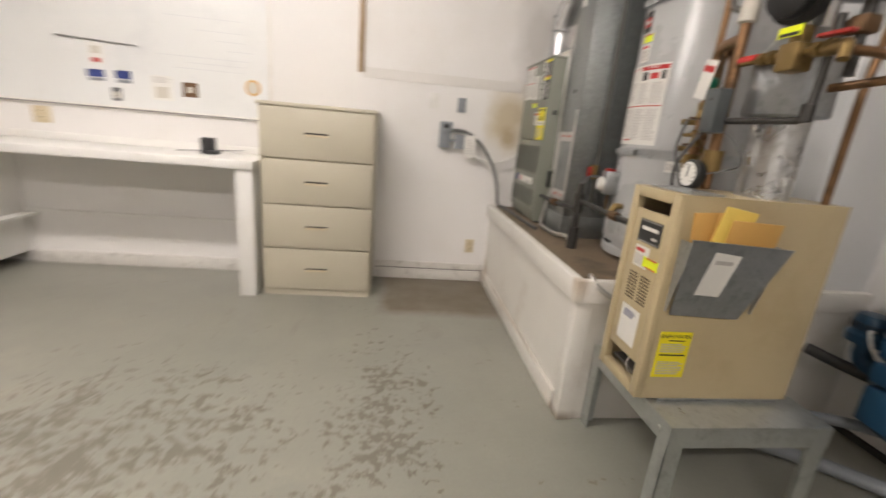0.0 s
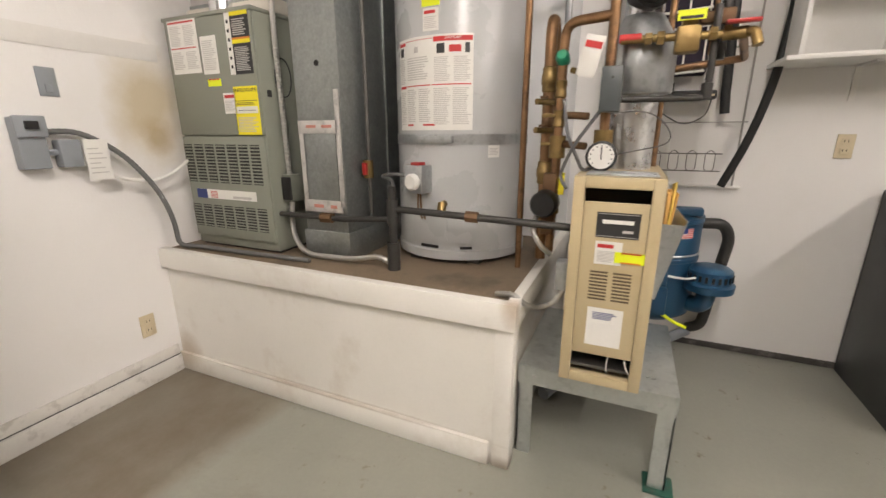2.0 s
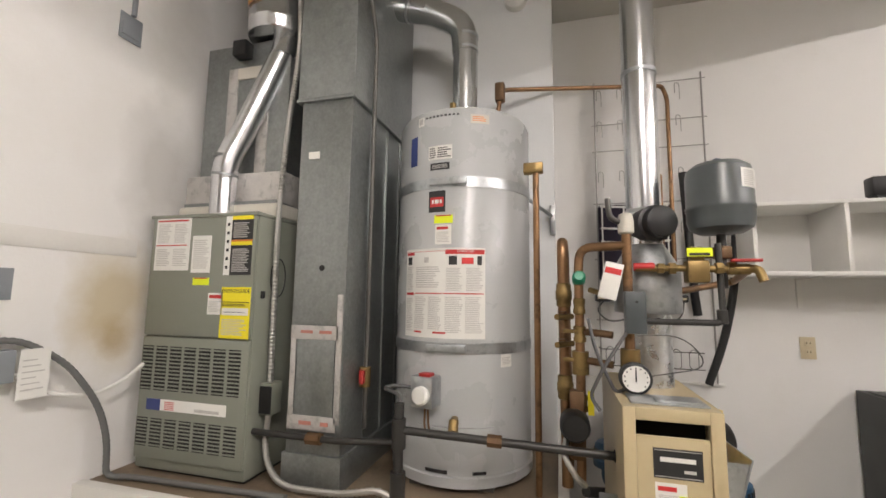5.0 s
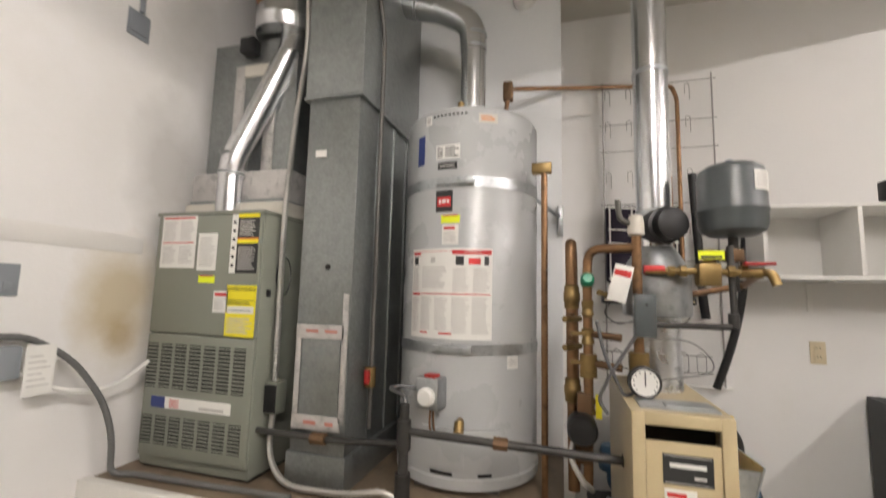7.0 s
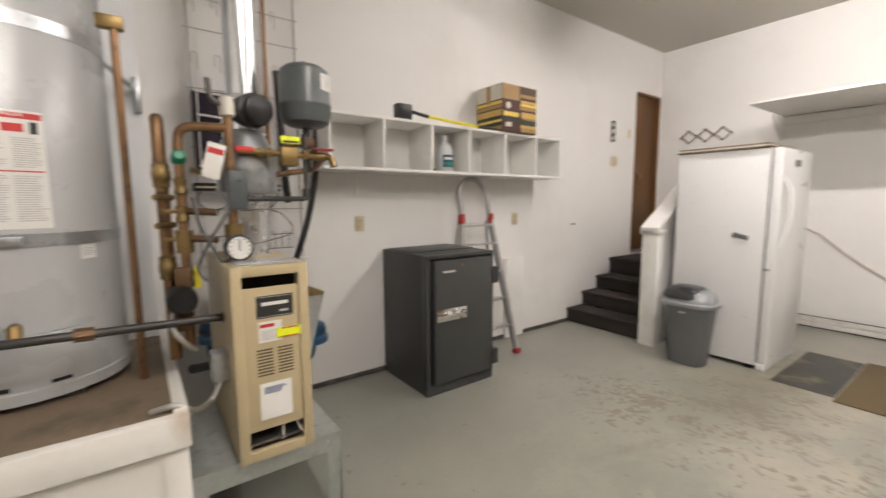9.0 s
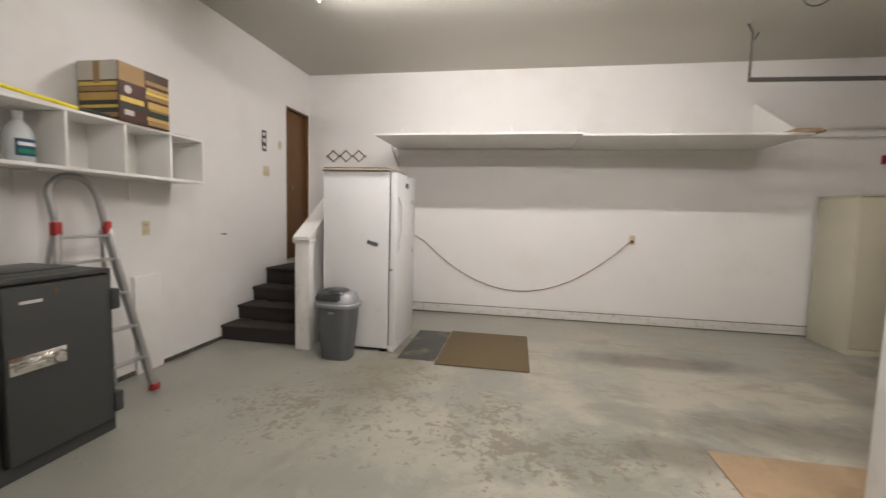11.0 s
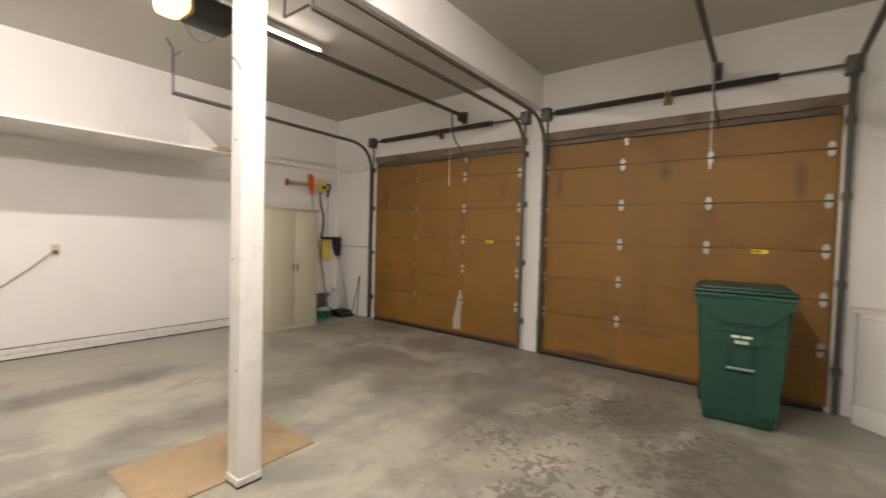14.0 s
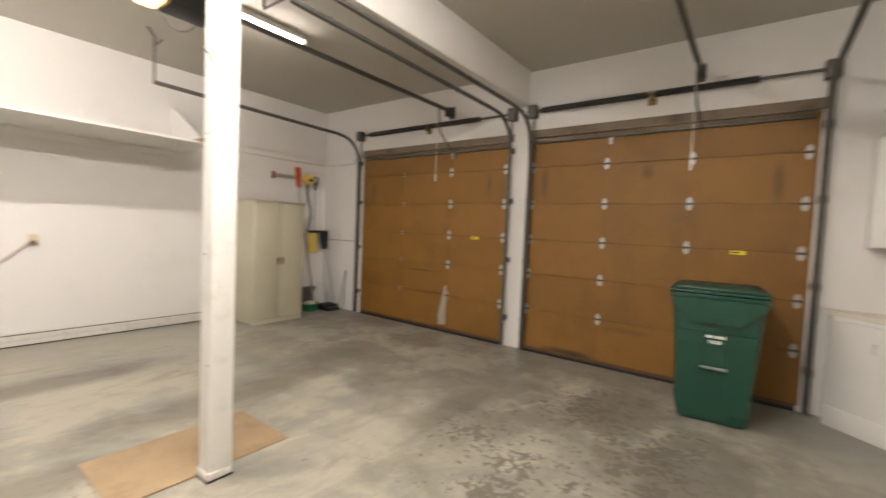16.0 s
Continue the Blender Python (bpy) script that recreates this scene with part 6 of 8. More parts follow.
M_CHROME = material("polished_chrome", (0.78, 0.77, 0.75), 0.16, 1.0)
part("dial_plate", box(1.817, 0.20, 0.525, 1.8225, 0.455, 0.61, 0.002), M_CHROME, sd, "brushed silver dial plate")
part("dial", lathe([(0.040, 0), (0.040, 0.012), (0.030, 0.02), (0.026, 0.034), (0.018, 0.036)], 28, Matrix.Translation((1.818, 0.255, 0.567)) @ pose(0, 0, 0, 0, -90, 0)), M_CHROME, sd, "chrome combination dial")
part("lever", boxes((1.772, 0.33, 0.555, 1.790, 0.455, 0.580), (1.785, 0.335, 0.556, 1.82, 0.362, 0.580), bevel=0.005), M_CHROME, sd, "chrome lever handle")
part("hub", lathe([(0.026, 0), (0.026, 0.022), (0.018, 0.03)], 20, Matrix.Translation((1.818, 0.348, 0.568)) @ pose(0, 0, 0, 0, -90, 0)), M_CHROME, sd)
part("keyhole_dot", lathe([(0.012, 0), (0.012, 0.002)], 16, Matrix.Translation((1.8215, 0.235, 0.905)) @ pose(0, 0, 0, 0, -90, 0)), M_RUST, sd)
part("name_plate", box(1.820, 0.30, 0.86, 1.8225, 0.40, 0.875), M_PRINT, sd)
for z in (0.80, 0.18):
    part("hinge", box(1.81, -0.105, z - 0.06, 1.875, -0.05, z + 0.06, 0.008), M_SAFE, safe)

# folding ladder
M_LADDER = material("dull_ladder_aluminium", (0.40, 0.39, 0.38), 0.45, 0.6, vary=0.12)
lad = thing("folding_ladder", "aluminium folding step ladder leaning on wall", "ladder")
part("rail_loop", tube([(2.10, -0.60, 0.03), (2.28, -0.44, 1.20), (2.315, -0.41, 1.44), (2.32, -0.33, 1.525), (2.32, -0.19, 1.525), (2.315, -0.11, 1.44), (2.28, -0.13, 1.20), (2.20, -0.05, 0.6), (2.10, 0.03, 0.03)], 0.021, 12, 0.06), M_LADDER, lad)
part("side_rail", boxes((-0.012, -0.028, 0.0, 0.012, 0.028, 1.19), bevel=0.004), M_ALU, lad, "", look((2.10, -0.60, 0.02), (2.28, -0.44, 1.20)) @ pose(0, 0, 0, 180, 0, 0))
for k, z in enumerate((0.26, 0.50, 0.74, 0.98, 1.14)):
    f = z / 1.2
    part("step", box(2.10 + 0.18 * f - 0.03, -0.60 + 0.16 * f, z - 0.008, 2.10 + 0.18 * f + 0.03, 0.03 - 0.16 * f, z + 0.008, 0.003), M_ALU, lad)
part("rear_leg", tube([(2.30, -0.42, 1.18), (2.43, -0.60, 0.02)], 0.012, 8), M_ALU, lad)
part("rear_leg", tube([(2.30, -0.12, 1.18), (2.43, 0.0, 0.02)], 0.012, 8), M_ALU, lad)
part("rear_bar", tube([(2.42, -0.58, 0.16), (2.42, -0.02, 0.16)], 0.010, 8), M_ALU, lad)
for y in (-0.445, -0.125):
    part("lock_joint", box(2.255, y - 0.025, 1.15, 2.305, y + 0.025, 1.24, 0.012), M_REDPAINT, lad, "red plastic lock joint")
part("foot", box(2.075, -0.64, 0.0, 2.13, -0.575, 0.05, 0.01), M_REDPAINT, lad, "red rubber foot")
solid("white_board_panel", box(2.44, -1.05, 0.0, XE - 0.003, -0.80, 0.79, 0.003), M_CAB, "white board panel leaning against wall", "panel")

wall_plate("wall_socket", face(XE - 0.001, 0.70, 1.18, "W"), "cream duplex socket plate on white wall", "socket", SOCKETS)
wall_plate("wall_socket", face(XE - 0.001, -0.94, 1.172, "W"), "cream socket plate on wall below cubby", "socket", SOCKETS)
wall_plate("light_switch", face(XE - 0.001, -2.60, 1.808, "W"), "cream double switch plate beside steps", "toggle", [(-0.03, -0.012, -0.018, 0.012), (0.018, -0.012, 0.03, 0.012)], 0.115, 0.115)
wall_plate("door_chime_plate", face(XE - 0.001, -2.90, 2.157, "W"), "small cream plate beside brown door", "button", [(-0.01, -0.01, 0.01, 0.01)], 0.06, 0.10)
sign = thing("wall_sign", "narrow black and white sign on wall", "sign")
card(sign, face(XE - 0.002, -2.565, 2.155, "W"), 0.085, 0.24, M_INK, [(0.25, 0.75, 0.5, 0.15, M_PAPER), (0.25, 0.42, 0.5, 0.2, M_PAPER), (0.25, 0.1, 0.5, 0.15, M_PAPER)], "panel")
solid("wall_hook", tube([(XE, -1.83, 1.09), (XE - 0.05, -1.83, 1.09)], 0.006, 8), M_STEELTRACK, "small steel hook in white wall", "hook")

# door and steps
door_se = tagged(thing("door_1", "plain brown wooden door at head of steps, closed", "door"), kind="structure")
part("leaf", box(XE + 0.03, DY0 + 0.03, DZ0 + 0.01, XE + 0.07, DY1 - 0.03, DZ1 - 0.03, 0.003), M_BROWNDOOR, door_se)
part("jamb", boxes((XE - 0.008, DY0, DZ0, XE + 0.10, DY0 + 0.028, DZ1), (XE - 0.008, DY1 - 0.028, DZ0, XE + 0.10, DY1, DZ1), (XE - 0.008, DY0 + 0.028, DZ1 - 0.028, XE + 0.10, DY1 - 0.028, DZ1), bevel=0.002), M_BROWNDOOR, door_se)
part("threshold", box(XE - 0.02, DY0, DZ0 - 0.012, XE + 0.10, DY1, DZ0 + 0.006, 0.003), M_ALU, door_se)
part("knob", lathe([(0.012, 0), (0.012, 0.03), (0.027, 0.04), (0.027, 0.06), (0.01, 0.068)], 16, Matrix.Translation((XE + 0.03, DY1 - 0.09, DZ0 + 0.95)) @ pose(0, 0, 0, 0, -90, 0)), M_BRASS, door_se)

stairs = thing("carpeted_steps", "brown carpeted steps up to house door", "steps")
heights = (0.155, 0.31, 0.465, 0.655)
for k, h in enumerate(heights):
    y1 = -1.80 - 0.265 * k
    y0 = y1 - 0.265 if k < 3 else YS + 0.003
    part("step", boxes((1.60, y0, 0 if k == 0 else heights[k - 1], XE - 0.003, y1, h - 0.03), (1.60, y0, h - 0.03, XE - 0.003, y1 + 0.02, h), bevel=0.008), M_CARPET, stairs)
    if k:
        part("riser_fill", box(1.602, YS + 0.003, heights[k - 1] - 0.16, XE - 0.004, y1 - 0.27, heights[k - 1]), M_CARPET, stairs)
rail = thing("stair_rail_wall", "white boxed stair rail with newel post", "stair rail")
part("newel", box(1.44, -1.79, 0, 1.59, -1.70, 1.04, 0.005), M_POST, rail)
part("newel_cap", box(1.425, -1.82, 1.04, 1.605, -1.68, 1.075, 0.006), M_POST, rail)
part("sloped_cap", prism([(-1.68, 1.055), (-2.75, 1.70), (-2.75, 1.76), (-1.68, 1.10)], 1.43, 1.60, Matrix(((0, 0, 1, 0), (1, 0, 0, 0), (0, 1, 0, 0), (0, 0, 0, 1)))), M_POST, rail)
part("infill", prism([(-1.79, 0.0), (-3.0, 0.0), (-3.0, 1.75), (-2.75, 1.70), (-1.79, 1.12)], 1.48, 1.56, Matrix(((0, 0, 1, 0), (1, 0, 0, 0), (0, 1, 0, 0), (0, 0, 0, 1)))), M_WALL, rail)

# freezer and bin
fz = thing("upright_freezer", "white upright freezer with boards on top", "freezer")
part("cabinet", box(0.70, -2.56, 0.03, 1.365, -1.835, 1.735, 0.012), M_FREEZER, fz)
fd = part("door", box(0.625, -2.55, 0.06, 0.692, -1.84, 1.73, 0.014), M_FREEZER, fz)
part("handle", tube([(0.622, -1.90, 1.50), (0.575, -1.90, 1.42), (0.57, -1.90, 1.20), (0.61, -1.90, 1.02), (0.624, -1.90, 0.98)], 0.014, 10, 0.08), M_FREEZER, fd, "curved white handle")
part("badge", box(0.6215, -2.24, 1.60, 0.6255, -2.14, 1.65, 0.001), M_INK, fd)
part("gasket", box(0.690, -2.545, 0.065, 0.702, -1.845, 1.725), M_GREYPLASTIC, fz)
part("grille", box(0.64, -2.55, 0.0, 0.70, -1.84, 0.055, 0.006), M_FREEZER, fz)
for x_, y_ in ((0.72, -1.90), (1.28, -1.90), (0.72, -2.54), (1.28, -2.54)):
    part("foot", box(x_, y_, 0, x_ + 0.06, y_ + 0.05, 0.03), M_BLACK, fz)
part("hinge_pin", box(0.66, -1.845, 0.80, 0.70, -1.832, 0.812), M_GREYPLASTIC, fz)
magnet = thing("magnet_clip", "small grey magnet clip on freezer side", "magnet")
magnet.matrix_basis = Matrix.Translation((0.86, -1.833, 1.055)) @ pose(0, 0, 0, 0, -15, 0)
part("clip", box(-0.055, -0.002, -0.018, 0.055, 0.012, 0.018, 0.006), M_GREYPLASTIC, magnet)
for k in range(3):
    solid("flat_board", box(0.70 + 0.01 * k, -2.5, 1.737 + 0.013 * k, 1.37, -1.82 - 0.01 * k, 1.748 + 0.013 * k, 0.002), (M_DECK, M_LINEN, M_DECK)[k], "thin flat board stacked on freezer top", "board", "boards on the freezer")


def tapered(bm, x, y, z0, z1, w0, d0, w1, d1, bevel):
    r = bmesh.ops.create_cube(bm, size=1, matrix=Matrix.Translation((x, y, (z0 + z1) / 2)) @ Matrix.Diagonal((1, 1, z1 - z0, 1)))
    for v_ in r["verts"]:
        top = v_.co.z > (z0 + z1) / 2
        w, d = (w1, d1) if top else (w0, d0)
        v_.co.x = x + (v_.co.x - x) * w
        v_.co.y = y + (v_.co.y - y) * d
    if bevel:
        bmesh.ops.bevel(bm, geom=list({e for v_ in r["verts"] for e in v_.link_edges}), offset=bevel, segments=3, profile=0.5, affect="EDGES")


def oval(profile, x, y, sx, sy, power=0.6, steps=40):
    """Stack of rounded-rectangle rings, profile of (scale, z)."""
    bm = bmesh.new()
    rings = []
    for s, z in profile:
        ring = []
        for k in range(steps):
            a = 2 * math.pi * k / steps
            c_, s_ = math.cos(a), math.sin(a)
            ring.append(bm.verts.new((x + s * sx * math.copysign(abs(c_) ** power, c_), y + s * sy * math.copysign(abs(s_) ** power, s_), z)))
        rings.append(ring)
    for p, q in zip(rings, rings[1:]):
        for k in range(steps):
            bm.faces.new((p[k], p[(k + 1) % steps], q[(k + 1) % steps], q[k])).smooth = True
    bm.faces.new(rings[0][::-1])
    bm.faces.new(rings[-1])
    return bm


M_FLAP = material("glossy_dark_plastic", (0.03, 0.032, 0.034), 0.28)
can = thing("waste_bin", "grey plastic swing-lid waste bin beside freezer", "waste bin")
part("body", oval([(0.70, 0.0), (0.74, 0.012), (0.97, 0.50)], 1.10, -1.60, 0.185, 0.15), M_GREYPLASTIC, can)
part("rim", oval([(0.99, 0.485), (1.10, 0.49), (1.11, 0.515), (1.02, 0.525)], 1.10, -1.60, 0.185, 0.15), material("light_grey_plastic", (0.27, 0.28, 0.29), 0.45), can, "lighter grey rim")
part("lid_dome", oval([(1.03, 0.52), (1.0, 0.55), (0.86, 0.60), (0.62, 0.625)], 1.10, -1.60, 0.185, 0.15, 0.75), material("silver_plastic", (0.30, 0.31, 0.32), 0.3, 0.3), can, "silver lid shell")
part("swing_flap", oval([(1.0, 0.548), (0.985, 0.565), (0.86, 0.608), (0.6, 0.638)], 1.122, -1.596, 0.178, 0.150, 0.75), M_FLAP, can, "black swing flap")
part("badge", box(1.08, -1.463, 0.435, 1.13, -1.456, 0.45), M_ALU, can)

mat_ob = solid("doormat", box(-0.655, -2.71, 0.0, 0.19, -1.615, 0.012, 0.004), M_MAT, "brown fibre doormat lying on concrete floor", "doormat")
solid("old_mat", box(0.20, -2.68, 0.0, 0.56, -1.70, 0.004, 0.001), material("mossy_rubber_mat", (0.05, 0.049, 0.044), 0.6, vary=0.3, scale=6, fine=0.2, fine_scale=90, stain=(0.17, 0.15, 0.085), stain_amount=0.8, stain_scale=4.5, bump=0.4, bump_scale=60), "thin worn black rubber mat on floor", "mat")
ply = solid("plywood_sheet", box(-2.56, -0.60, 0.0, -1.64, -0.03, 0.010, 0.001), M_PLY, "worn plywood sheet lying on floor by post", "plywood sheet")

# ---- south wall ----
SHY = -2.66
sh = thing("long_wall_shelf", "long white painted wall shelf with wire braces", "shelf")
part("board", box(-1.14, YS + 0.002, 2.228, 1.15, SHY, 2.250, 0.003), M_CAB, sh)
part("board", box(-3.30, YS + 0.002, 2.216, -1.142, SHY - 0.04, 2.238, 0.003), M_CAB, sh)
part("wall_cleat", box(-3.3, YS + 0.002, 2.14, 1.16, YS + 0.02, 2.215), M_CAB, sh)
for x in (1.10, 0.40, -0.376, -1.174, -2.305):
    part("hanger_wire", box(x - 0.014, YS + 0.001, 2.244, x + 0.014, YS + 0.012, 2.52, 0.002), M_CAB, sh)
    part("stay", tube([(x, YS + 0.006, 2.50), (x, YS + 0.42, 2.244)], 0.003, 6), M_CAB, sh)
part("end_brace", boxes((1.14, YS + 0.002, 1.98, 1.162, YS + 0.03, 2.222)), M_CAB, sh)
part("strut", tube([(1.15, YS + 0.02, 2.0), (1.15, YS + 0.32, 2.222)], 0.012, 6), M_CAB, sh)
solid("triangle_brace", prism([(-3.66, 2.238), (-2.75, 2.238), (-3.66, 2.76)], -3.22, -3.20, Matrix(((0, 0, 1, 0), (1, 0, 0, 0), (0, 1, 0, 0), (0, 0, 0, 1)))), M_CAB, "white triangular brace standing on wall shelf", "brace", m=Matrix.Translation((0, 0.005, 0)))
solid("wood_offcut", boxes((-3.38, -2.95, 2.239, -3.12, -2.68, 2.262), (-3.36, -2.93, 2.262, -3.14, -2.70, 2.28), bevel=0.002), M_PLY, "small stacked wood offcuts on shelf end", "wood offcut")
structure("wall_ledge", box(-5.54, YS + 0.001, 2.36, -3.52, YS + 0.05, 2.44, 0.004), M_WALL, "narrow white ledge along wall top", "ledge")
structure("wall_ledge_west", box(XW + 0.001, YS + 0.06, 2.36, XW + 0.04, -2.90, 2.44, 0.004), M_WALL, "narrow white ledge around corner", "ledge")
acc = thing("accordion_rack", "dark wooden accordion peg rack on wall", "peg rack")
for k in range(3):
    x = 2.10 - k * 0.19
    for s in (-1, 1):
        part("slat", tube([(x + 0.10, YS + 0.012 + 0.005 * s, 2.13 - 0.012 * s), (x, YS + 0.012 + 0.005 * s, 2.13 + s * 0.075), (x - 0.10, YS + 0.012 + 0.005 * s, 2.13 - 0.012 * s)], 0.009, 6), M_DECK, acc)
for k in range(3):
    x = 2.10 - k * 0.19
    for z in (2.055, 2.205):
        part("peg", tube([(x, YS, z), (x, YS + 0.05, z)], 0.008, 8), M_DECK, acc)
wall_plate("wall_socket", face(-1.94, YS + 0.001, 1.09, "N"), "socket plate with brown cord plugged in", "socket", SOCKETS)
cord_pts = []
for k in range(17):
    f = k / 16
    x = 0.934 + (-1.94 - 0.934) * f
    s = (1.09 + (1.07 - 1.09) * (1 - f)) - 0.75 * (1 - (2 * (f - 0.03) / 0.97 - 1) ** 2 if f > 0.03 else 0) * (0.97)
    cord_pts.append((x, YS + 0.012, max(0.33, s)))
cordt = thing("freezer_cord", "brown power cord sagging along white wall", "cord")
part("cable", tube([(0.95, -2.5, 1.12), (0.94, YS + 0.05, 1.09)] + cord_pts, 0.006, 8), material("brown_cord", (0.30, 0.19, 0.14), 0.6), cordt)
part("plug", box(-1.955, YS + 0.01, 1.05, -1.925, YS + 0.05, 1.085, 0.006), M_RUST, cordt)

mc = thing("metal_storage_cabinet", "cream steel two-door storage cabinet, closed", "storage cabinet")
part("carcass", box(-4.67, -3.56, 0.0, -3.92, -2.965, 1.66, 0.004), M_STEELCAB, mc)
part("plinth", box(-4.665, -2.965, 0.0, -3.925, -2.95, 0.06, 0.002), M_STEELCAB, mc)
part("top_lip", box(-4.678, -3.565, 1.645, -3.912, -2.94, 1.668, 0.003), M_STEELCAB, mc)
for x0, x1, hx in ((-4.66, -4.30, -4.33), (-4.294, -3.93, -4.262)):
    dd = part("door", box(x0, -2.966, 0.065, x1, -2.945, 1.635, 0.003), M_STEELCAB, mc)
    part("handle", boxes((hx - 0.008, -2.945, 0.80, hx + 0.008, -2.925, 0.90), (hx - 0.014, -2.945, 0.845, hx + 0.014, -2.93, 0.885), bevel=0.003), M_BRASS, dd, "small brass handle")

M_SAWGRIP = material("orange_red_saw_grip", (0.62, 0.10, 0.03), 0.45)
tb = thing("ruler_rail", "aluminium ruler with red end hung on wall", "ruler")
part("blade", box(-5.02, YS + 0.012, 2.075, -4.60, YS + 0.016, 2.135, 0.001), M_ALU, tb)
part("end_cap", box(-4.605, YS + 0.004, 2.055, -4.565, YS + 0.026, 2.155, 0.003), M_REDPAINT, tb, "red end cap")
for x_ in (-4.95, -4.68):
    part("nail", tube([(x_, YS, 2.105), (x_, YS + 0.022, 2.105)], 0.004, 6), M_STEELTRACK, tb)
saw = thing("hand_saw", "hand saw with orange-red handle hanging on wall", "saw")
saw_axes = Matrix(((1, 0, 0, 0), (0, 0, 1, 0), (0, 1, 0, 0), (0, 0, 0, 1)))
part("handle", prism([(-5.03, 2.27), (-4.94, 2.27), (-4.955, 2.12), (-4.985, 1.96), (-5.035, 1.95), (-5.045, 2.12)], YS + 0.03, YS + 0.055, saw_axes), M_SAWGRIP, saw)
part("blade", prism([(-5.04, 1.98), (-4.985, 1.98), (-5.035, 1.66), (-5.06, 1.66)], YS + 0.04, YS + 0.043, saw_axes), M_ALU, saw)
trim = thing("string_trimmer", "yellow string trimmer hanging head down on wall", "trimmer")
part("motor", lathe([(0.035, 0.0), (0.085, 0.015), (0.095, 0.05), (0.085, 0.10), (0.05, 0.12)], 22, Matrix.Translation((-5.17, YS + 0.02, 2.10)) @ pose(0, 0, 0, -90, 0, 0)), M_YELLOWPAPER, trim, "yellow motor housing")
part("trigger_grip", box(-5.21, YS + 0.12, 2.06, -5.13, YS + 0.16, 2.10, 0.012), M_BLACK, trim)
part("shaft", tube([(-5.16, YS + 0.06, 2.02), (-5.17, YS + 0.06, 1.80), (-5.22, YS + 0.08, 1.62), (-5.22, YS + 0.08, 1.45), (-5.17, YS + 0.09, 1.25)], 0.015, 10, 0.12), M_BLACK, trim)
part("guard", box(-5.37, YS + 0.05, 0.90, -5.19, YS + 0.10, 1.24, 0.02), M_YELLOWPAPER, trim, "yellow guard")
shv = thing("shovel", "shovel with black D-grip hanging in corner", "shovel")
part("grip", tube([(-5.33, YS + 0.05, 2.02), (-5.365, YS + 0.05, 2.09), (-5.365, YS + 0.05, 2.145), (-5.275, YS + 0.05, 2.145), (-5.275, YS + 0.05, 2.09), (-5.315, YS + 0.05, 2.02)], 0.013, 8, 0.02), M_BLACK, shv)
part("collar", tube([(-5.322, YS + 0.05, 2.03), (-5.322, YS + 0.05, 1.93)], 0.017, 10), M_BLACK, shv)
part("shaft", tube([(-5.322, YS + 0.05, 1.95), (-5.31, YS + 0.05, 1.28)], 0.016, 10), M_ALU, shv)
cloth = thing("work_apron", "black work apron hanging from corner hooks", "apron")
part("top_edge", box(-5.53, YS + 0.10, 1.235, -5.17, YS + 0.16, 1.275, 0.012), M_BLACK, cloth)
part("fold", prism([(-5.53, 1.24), (-5.38, 1.24), (-5.40, 1.10), (-5.45, 0.96), (-5.525, 0.97)], YS + 0.10, YS + 0.16, saw_axes), M_DARKCLOTH, cloth)
hoe = thing("garden_hoe", "long wooden-handled hoe leaning in corner", "garden tool")
part("handle", tube([(-5.20, -3.40, 0.10), (-5.16, YS + 0.03, 1.22)], 0.013, 10), M_PLY, hoe)
part("blade", box(-5.25, -3.43, 0.0, -5.15, -3.39, 0.11, 0.006), M_STEELTRACK, hoe)
rake = thing("thin_pole", "thin grey metal pole leaning into corner", "pole")
part("rod", tube([(-5.46, -3.20, 0.01), (-5.53, YS + 0.09, 0.99)], 0.008, 8), M_ALU, rake)
grab = thing("fireplace_tongs", "thin dark metal tongs leaning against wall", "tongs")
part("rod", tube([(-5.45, -2.98, 0.005), (-5.53, -3.02, 0.62)], 0.006, 8), M_STEELTRACK, grab)
part("rod", tube([(-5.47, -3.12, 0.005), (-5.53, -3.03, 0.62)], 0.006, 8), M_STEELTRACK, grab)
part("pivot", lathe([(0.014, 0), (0.014, 0.02)], 12, Matrix.Translation((-5.535, -3.025, 0.625))), M_BLACK, grab)
dust = thing("dustpan", "black plastic dustpan with brush on floor", "dustpan")
part("tray", prism([(-3.33, 0.0), (-3.07, 0.0), (-3.05, 0.02), (-3.20, 0.085), (-3.31, 0.10)], -5.47, -5.22, Matrix(((0, 0, 1, 0), (1, 0, 0, 0), (0, 1, 0, 0), (0, 0, 0, 1)))), M_BLACK, dust)
part("brush", box(-5.45, -3.16, 0.06, -5.26, -3.10, 0.10, 0.012), M_BLACK, dust)
part("bristles", box(-5.44, -3.15, 0.03, -5.27, -3.11, 0.06, 0.003), M_GREYPLASTIC, dust)
jg = thing("white_sack", "white plastic sack tied at the top, on floor", "sack")
part("sack", lathe([(0.085, 0.0), (0.105, 0.03), (0.112, 0.14), (0.105, 0.24), (0.075, 0.31), (0.03, 0.36), (0.022, 0.38)], 26, Matrix.Translation((-5.34, -3.44, 0))), M_CLEAR, jg)
part("tie", lathe([(0.02, 0.372), (0.04, 0.43), (0.015, 0.435)], 14, Matrix.Translation((-5.34, -3.44, 0))), M_CLEAR, jg)
bag2 = thing("green_basin", "green plastic basin holding oddments on floor", "basin")
part("basin", lathe([(0.11, 0.0), (0.135, 0.07), (0.148, 0.115), (0.152, 0.12), (0.144, 0.118), (0.128, 0.05)], 30, Matrix.Translation((-5.07, -3.34, 0))), material("bright_green_plastic", (0.012, 0.16, 0.065), 0.4), bag2)
